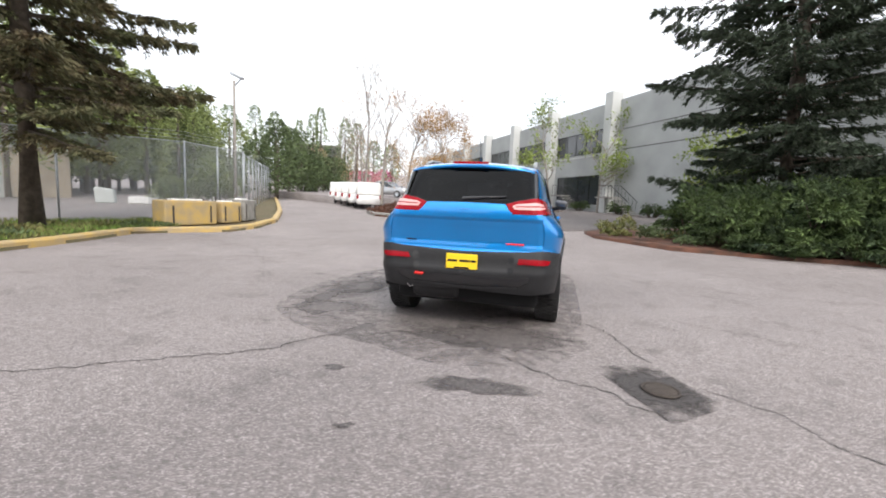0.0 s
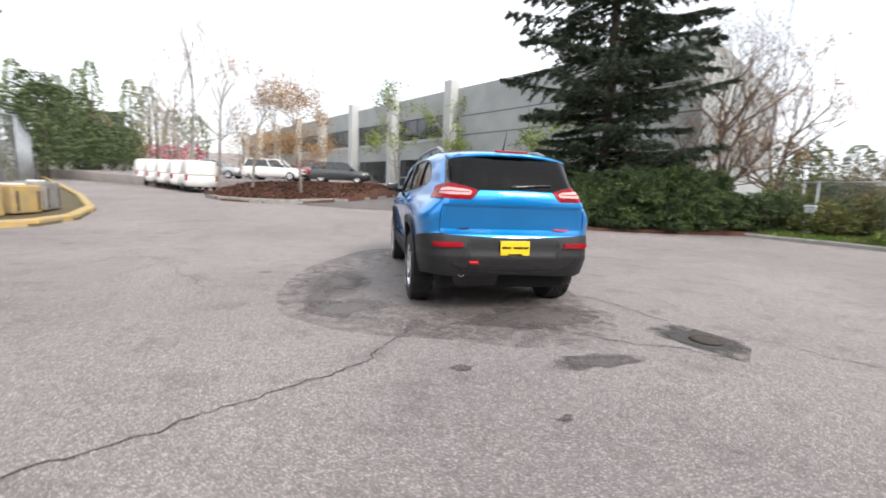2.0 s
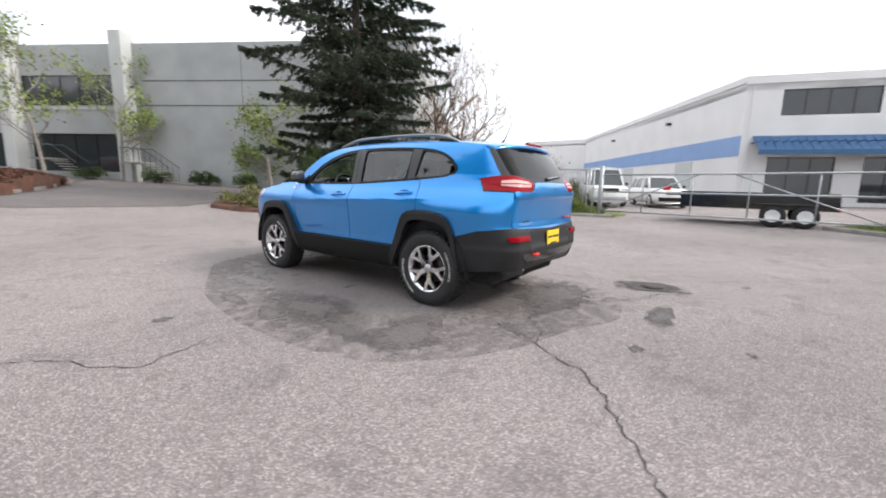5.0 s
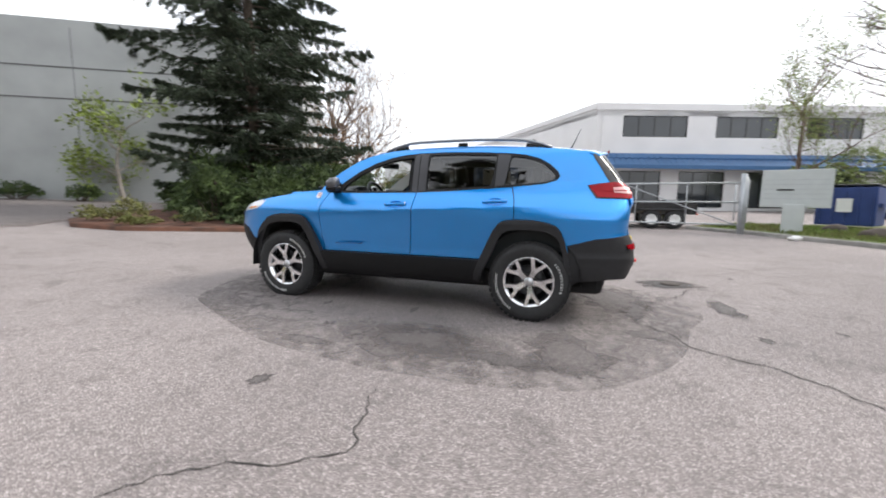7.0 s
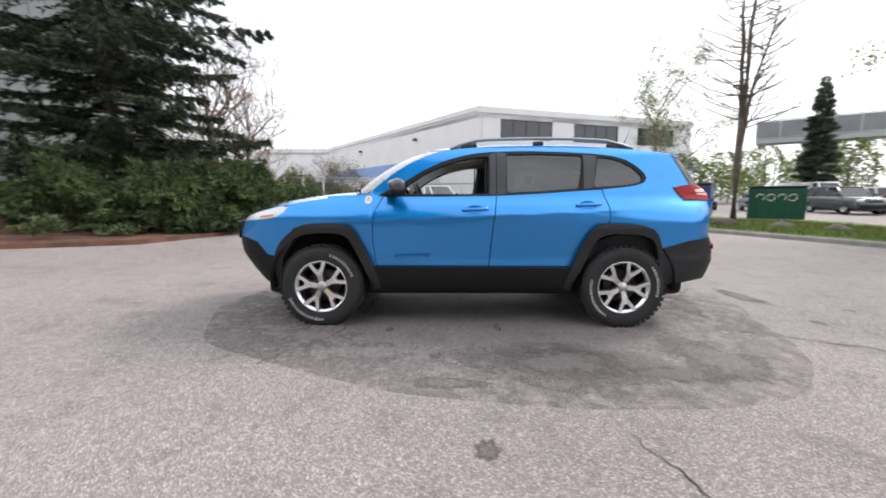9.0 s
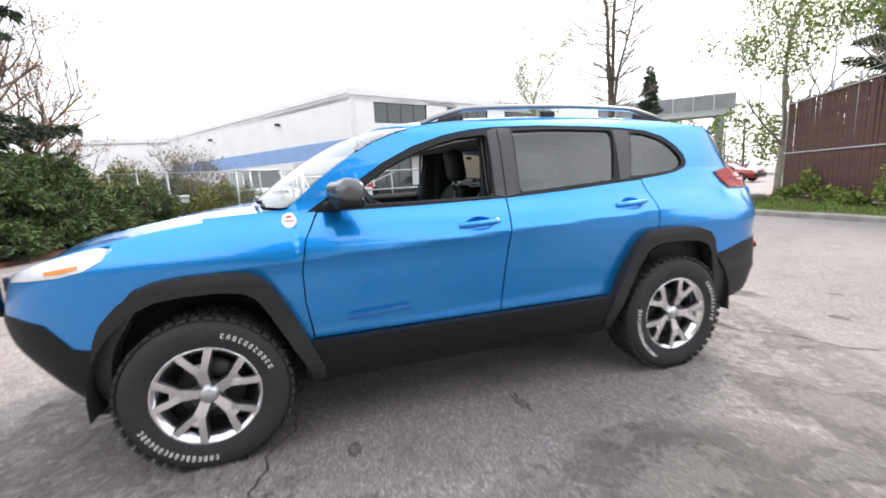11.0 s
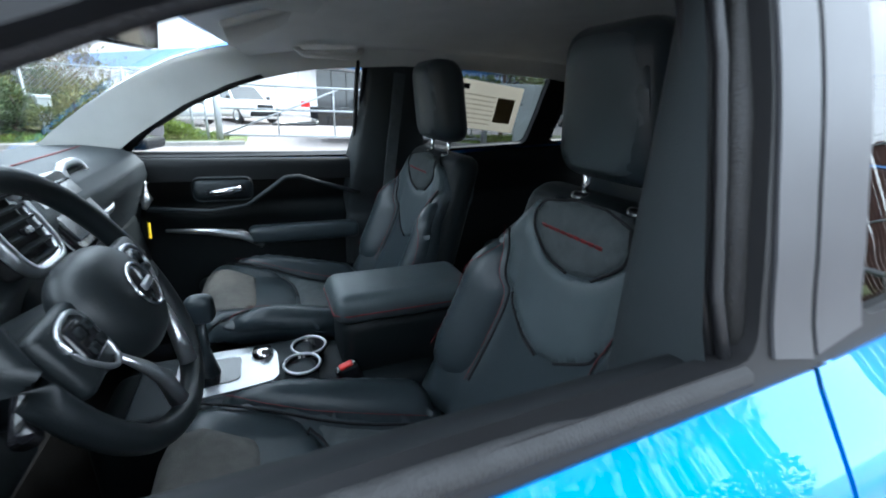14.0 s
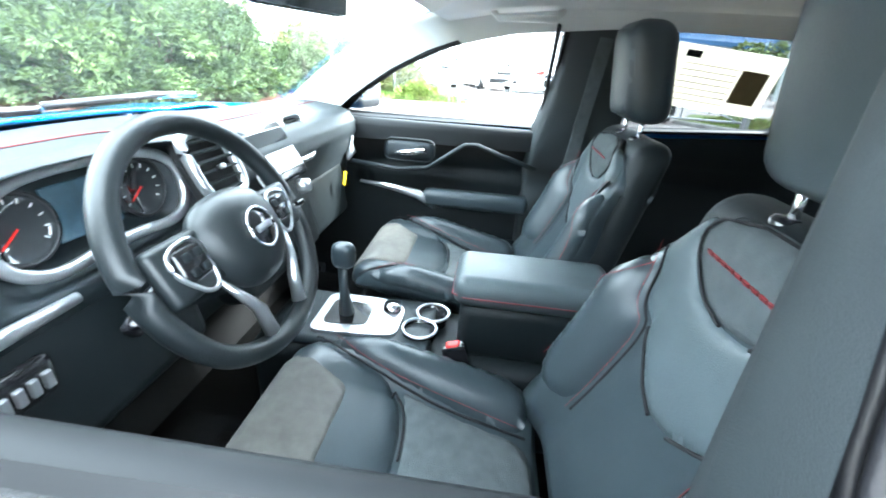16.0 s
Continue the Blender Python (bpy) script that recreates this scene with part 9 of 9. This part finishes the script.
# driver's instruments in their recess under the hood
for x in (-0.48, -0.27):
    gg = new("gauge")
    gg.parent = dash
    gg.matrix_basis = pose(x, 0.676, 1.166, -8, 0, 0)
    link("gauge_face", lathe([(0.0, 0.004), (0.044, 0.004), (0.047, -0.004), (0.052, 0.0), (0.053, 0.02)], 32, "y"), M["screen"], gg, "round black gauge face")
    link("gauge_ring", tube([(0.05 * math.cos(k * math.tau / 36), -0.002, 0.05 * math.sin(k * math.tau / 36)) for k in range(36)], 0.003, 6, closed=True), M["wheelgrey"], gg, "dark gauge ring")
    for k in range(11):
        a = radians(215 - 25 * k)
        link("scale_mark", box(0, 0, 0, 0.007, 0.0012, 0.0018), M["white"], gg, "", False).matrix_basis = Matrix.Translation((0.039 * math.cos(a), 0.0028, 0.039 * math.sin(a))) @ pose(0, 0, 0, 0, -math.degrees(a), 0)
    # red painted bar in place of the glowing red figure
    link("gauge_needle", box(0, 0, 0, 0.034, 0.0016, 0.0026), M["redpaint"], gg, "red painted bar standing for a glowing red figure", False).matrix_basis = Matrix.Translation((-0.013, 0.001, -0.009)) @ pose(0, 0, 0, 0, -35, 0)
link("info_screen", box(-0.375, 0.684, 1.165, 0.115, 0.006, 0.085, 0.003, rot=(-8, 0, 0)), M["infoscreen"], dash, "blue-grey driver display", False)
ring = []
for k in range(56):
    a = k * math.tau / 56
    ca, sa = math.cos(a), math.sin(a)
    z = 0.068 * math.copysign(abs(sa) ** 0.75, sa)
    if sa < 0:
        z += 0.016 * math.exp(-(ca / 0.35) ** 2)
    ring.append((-0.375 + 0.168 * math.copysign(abs(ca) ** 0.62, ca), 0.648 + 0.02 * sa, 1.168 + z))
link("cluster_trim", tube(ring, 0.0095, 8, closed=True), M["silver"], dash, "silver instrument surround")
link("dash_stitch", tube([dash_pt(lerp(-0.72, 0.7, k / 30), 0.19) + Vector((0, 0, 0.002)) for k in range(31)], 0.0015, 5), M["stitch"], dash, "red stitched seam")
# centre stack: two vents and the leaning screen in silver frames
link("stack_body", box(0.05, 0.655, 1.02, 0.42, 0.1, 0.36, 0.03, rot=(-14, 0, 0), seg=3), M["doorcard"], dash, "black centre stack")
for x in (-0.168, 0.285):
    vt = new("air_vent")
    vt.parent = dash
    vt.matrix_basis = pose(x, 0.598 if x < 0 else 0.64, 1.192 if x < 0 else 1.17, -24, 0, 0)
    rg = [(0.062 * math.copysign(abs(math.cos(a)) ** 0.45, math.cos(a)) * (1 + 0.1 * math.sin(a)), 0, 0.066 * math.copysign(abs(math.sin(a)) ** 0.45, math.sin(a))) for a in (k * math.tau / 40 for k in range(40))]
    link("vent_frame", tube(rg, 0.0105, 10, closed=True), M["silver"], vt, "silver vent frame")
    link("vent_well", box(0, 0.022, 0, 0.118, 0.03, 0.125, 0.01), M["dark"], vt, "")
    for k in range(6):
        link("vent_slat", box(0, 0.002, -0.05 + 0.02 * k, 0.108, 0.018, 0.004, rot=(20, 0, 0)), M["doorcard"], vt, "", False)
    link("vent_tab", box(0, -0.009, -0.008, 0.022, 0.012, 0.012, 0.003), M["gloss"], vt, "", False)
link("screen_frame", box(0.095, 0.625, 1.158, 0.225, 0.024, 0.165, 0.012, rot=(-32, 0, 0), seg=2), M["gloss"], dash, "gloss black screen frame")
link("display", box(0.095, 0.6125, 1.165, 0.195, 0.006, 0.115, 0.003, rot=(-32, 0, 0)), M["screen"], dash, "touch screen reflecting the sky", False)
for x in (0.02, 0.17):
    link("knob", lathe([(0.0, -0.028), (0.018, -0.028), (0.021, 0.0)], 18, "y"), M["silver"], dash, "").matrix_basis = pose(x, 0.588, 1.055, -14, 0, 0)
for k in range(5):
    link("button", box(-0.03 + 0.05 * k, 0.594, 1.005, 0.035, 0.014, 0.016, 0.003, rot=(-14, 0, 0)), M["gloss"], dash, "", False)
link("end_vent", box(0.69, 0.645, 1.09, 0.055, 0.03, 0.13, 0.014, rot=(0, 12, 0), seg=2), M["doorcard"], dash, "corner air vent")
for k in range(5):
    link("vent_slat", box(0.688, 0.627, 1.045 + 0.022 * k, 0.046, 0.008, 0.004, rot=(20, 0, 0)), M["dash"], dash, "", False)
link("end_vent_trim", tube([(0.69, 0.63, 1.155), (0.712, 0.618, 1.1), (0.7, 0.612, 1.05), (0.668, 0.618, 1.025)], [0.004, 0.012, 0.018, 0.008], 8), M["silver"], dash, "silver vent edge")
link("glovebox", box(0.42, 0.645, 0.92, 0.46, 0.04, 0.2, 0.02, rot=(-8, 0, 0), seg=2), M["doorcard"], dash, "black glovebox lid")
link("lower_panel", box(-0.46, 0.645, 0.96, 0.4, 0.06, 0.22, 0.03, rot=(-12, 0, 0), seg=2), M["doorcard"], dash, "lower dash panel")
link("silver_strip", tube([(-0.72, 0.606, 1.07), (-0.6, 0.596, 1.085), (-0.5, 0.596, 1.085)], [0.006, 0.011, 0.008], 8), M["silver"], dash, "silver trim strip")
link("lamp_switch", box(-0.6, 0.6, 1.01, 0.09, 0.02, 0.06, 0.012, seg=2), M["gloss"], dash, "lamp switch panel")
for k in range(4):
    link("button", box(-0.625 + 0.017 * k, 0.587, 1.01, 0.011, 0.008, 0.024, 0.002), M["silver"], dash, "", False)

# ---- steering wheel ----
sw = new("steering_wheel")
sw.parent = car
sw.matrix_basis = pose(-0.35, 0.46, 1.125, -27, 0, 0)
tagged(sw, "black leather steering wheel with silver spoke trims")
R = 0.193
link("wheel_rim", tube([(R * math.cos(a), 0, (R - 0.012 * step01(-math.sin(a), 0.6, 1.0)) * math.sin(a)) for a in (k * math.tau / 72 for k in range(72))], 0.0175, 14, closed=True), M["rimleather"], sw, "leather rim")
hub = bmesh.new()
bmesh.ops.create_uvsphere(hub, u_segments=40, v_segments=20, radius=1.0)
for v in hub.verts:
    k = abs(v.co.x)
    v.co = Vector((math.copysign(k ** 0.85, v.co.x) * (0.09 + 0.016 * v.co.z), -0.014 + 0.045 * v.co.y, -0.004 + 0.08 * math.copysign(abs(v.co.z) ** 0.85, v.co.z)))
link("airbag_cover", hub, M["rimleather"], sw, "black airbag cover")
link("wheel_emblem", lathe([(0.0, -0.062), (0.03, -0.061), (0.031, -0.056)], 28, "y"), M["gloss"], sw, "round emblem plate")
link("emblem_ring", tube([(0.032 * math.cos(k * math.tau / 32), -0.06, 0.032 * math.sin(k * math.tau / 32)) for k in range(32)], 0.0028, 6, closed=True), M["chrome"], sw, "chrome emblem ring")
link("emblem_bar", box(0, -0.0635, 0, 0.04, 0.004, 0.011, 0.003), M["silver"], sw, "plain emblem shape", False)
for sgn in (1, -1):
    link("spoke", box(sgn * 0.115, -0.012, 0.004, 0.12, 0.024, 0.085, 0.011, seg=3), M["rimleather"], sw, "side spoke")
    link("switch_frame", tube([(sgn * x, -0.025, z) for x, z in eased([(0.09, 0.04), (0.152, 0.034), (0.156, 0.0), (0.12, -0.042), (0.094, -0.036)])], 0.0035, 6, closed=True), M["silver"], sw, "silver switch frame")
    link("switch_pad", box(sgn * 0.118, -0.022, 0.006, 0.052, 0.012, 0.05, 0.006), M["gloss"], sw, "gloss switch pad")
    for i in range(2):
        for k in range(2):
            link("switch", box(sgn * (0.106 + 0.022 * i), -0.03, -0.006 + 0.022 * k, 0.014, 0.006, 0.013, 0.003), M["doorcard"], sw, "", False)
    bm = tube([(sgn * 0.098, -0.022, -0.035), (sgn * 0.078, -0.024, -0.075), (sgn * 0.058, -0.02, -0.108), (sgn * 0.05, -0.008, -0.155)], [0.004, 0.008, 0.011, 0.013], 8)
    link("lower_spoke", bm, M["silver"], sw, "satin silver lower spoke")
    link("stalk", tube([(sgn * 0.05, 0.05, 0.0), (sgn * 0.14, 0.045, -0.01), (sgn * 0.2, 0.03, -0.03)], [0.008, 0.01, 0.013], 8), M["gloss"], sw, "black column stalk")
link("column", box(0, 0.1, -0.02, 0.11, 0.18, 0.11, 0.03, seg=2), M["doorcard"], sw, "column shroud")

# ---- console ----
con = new("centre_console")
con.parent = car
tagged(con, "black centre console with shifter, cup holders and padded armrest")
link("console_body", box(0.0, 0.15, 0.6, 0.26, 0.95, 0.27, 0.04, seg=3), M["doorcard"], con, "black console body")
link("console_top", box(0.0, 0.36, 0.742, 0.23, 0.4, 0.03, 0.012, seg=2), M["dash"], con, "grey console top")
link("shift_plate", prism(rounded([(-0.075, 0.25), (0.06, 0.25), (0.09, 0.32), (0.09, 0.475), (-0.095, 0.475), (-0.085, 0.32)], 0.03), 0.757, 0.766), M["silver"], con, "satin silver shifter plate", False)
link("shift_well", prism(rounded([(-0.05, 0.335), (0.05, 0.335), (0.055, 0.45), (-0.06, 0.45)], 0.02), 0.766, 0.7685), M["gloss"], con, "gloss black shift gate", False)
link("shift_lever", tube([(-0.005, 0.4, 0.765), (-0.008, 0.405, 0.84), (-0.012, 0.405, 0.91)], [0.022, 0.012, 0.012], 10), M["leather"], con, "leather shift boot and lever")
link("shift_knob", box(-0.014, 0.4, 0.945, 0.048, 0.06, 0.07, 0.022, seg=3), M["leather"], con, "rounded shift knob")
link("mode_dial", lathe([(0.0, 0.784), (0.022, 0.784), (0.026, 0.77)], 20, "z"), M["chrome"], con, "chrome mode dial").location = (0.04, 0.285, 0)
for x, y in ((-0.035, 0.195), (0.045, 0.17)):
    link("cup_holder", lathe([(0.0, 0.70), (0.038, 0.70), (0.04, 0.765), (0.045, 0.768)], 24, "z"), M["gloss"], con, "deep cup holder").location = (x, y, 0)
    link("cup_ring", tube([(x + 0.044 * math.cos(k * math.tau / 28), y + 0.044 * math.sin(k * math.tau / 28), 0.768) for k in range(28)], 0.004, 6, closed=True), M["silver"], con, "silver cup ring")
arm = box(0.015, -0.08, 0.91, 0.2, 0.39, 0.08, 0.035, seg=4)
link("armrest_pad", arm, M["leatherlt"], con, "padded leather armrest")
link("armrest_seam", tube([(-0.0855, -0.26, 0.905), (-0.0855, 0.085, 0.905), (-0.068, 0.1155, 0.905), (0.1, 0.1155, 0.905)], 0.0016, 5), M["stitch"], con, "red armrest stitching")
link("armrest_box", box(0.015, -0.08, 0.8, 0.185, 0.35, 0.16, 0.03, seg=2), M["doorcard"], con, "black armrest box")
link("belt_buckle", box(-0.115, 0.085, 0.745, 0.028, 0.06, 0.1, 0.008, rot=(-18, 0, 0)), M["gloss"], con, "belt buckle", False)
link("buckle_button", box(-0.115, 0.1, 0.79, 0.022, 0.035, 0.012, 0.004, rot=(-18, 0, 0)), M["redpaint"], con, "red buckle button", False)

# ---- inside mirror, visors, sticker ----
rm = new("inside_mirror")
rm.parent = car
rm.matrix_basis = pose(-0.012, 0.462, 1.512, 8, 0, -22)
link("mirror_body", box(0, 0.01, 0, 0.25, 0.035, 0.07, 0.016, seg=3), M["gloss"], rm, "black mirror body")
link("mirror_face", box(0, -0.0085, 0, 0.236, 0.004, 0.058, 0.0015), M["chrome"], rm, "", False)
link("mirror_stem", tube([(0.02, 0.03, 0.01), (0.03, 0.07, 0.09)], 0.012, 8), M["gloss"], rm, "black stem")
for x in (-0.36, 0.36):
    link("sun_visor", box(x, 0.22, 1.575, 0.4, 0.17, 0.018, 0.008, rot=(-20, 0, 0), seg=2), M["liner"], car, "pale sun visor folded up")
link("roof_console", box(0, 0.2, 1.6, 0.24, 0.22, 0.04, 0.015, seg=2), M["liner"], car, "pale overhead console")
for sd in (1, -1):
    link("grab_handle", tube([(sd * 0.6, 0.1, 1.56), (sd * 0.58, 0.08, 1.54), (sd * 0.58, -0.1, 1.545), (sd * 0.6, -0.12, 1.57)], 0.011, 8), M["liner"], car, "pale grab handle")
stk = new("window_sticker")
stk.parent = car
stk.matrix_basis = pose(0.735, -0.70, 1.4, 0, -14, 0) @ pose(0, 0, 0, 5, 0, 0)
link("sheet", box(0, 0, 0, 0.002, 0.365, 0.205), M["paper"], stk, "cream price sheet seen from behind", False)
link("print_block", box(-0.0022, -0.105, -0.007, 0.001, 0.092, 0.11), M["brownprint"], stk, "", False)
link("print_mark", box(-0.0022, 0.12, 0.075, 0.001, 0.05, 0.022), M["gloss"], stk, "", False)
for k in range(7):
    link("print_line", box(-0.0022, 0.045, 0.045 - 0.02 * k, 0.001, 0.19, 0.003), M["tan"], stk, "", False)
link("paper_tag", box(0.53, 0.585, 0.985, 0.02, 0.004, 0.05, rot=(0, 20, 0)), M["yellowplate"], dash, "small yellow tag", False)

# short overhangs: the nose and the tail are drawn in towards the wheels
OVER, DRAWN = 1.76, 0.86
for ob in car.children_recursive:
    if ob.type != "MESH" or ob.data.users > 1:
        continue
    m, up = ob.matrix_basis.copy(), ob.parent
    while up is not car:
        m, up = up.matrix_basis @ m, up.parent
    inv, me = m.inverted(), ob.data
    far = {v.index for v in me.vertices if abs((m @ v.co).y) > OVER}
    if not far:
        continue
    turned = [c.vector.copy() for c in me.corner_normals] if me.has_custom_normals else []
    for i in far:
        p = m @ me.vertices[i].co
        p.y = math.copysign(OVER + (abs(p.y) - OVER) * DRAWN, p.y)
        me.vertices[i].co = inv @ p
    if turned:
        for lp, n in zip(me.loops, turned):
            if lp.vertex_index in far:
                n.y /= DRAWN
                n.normalize()
        me.normals_split_custom_set(turned)
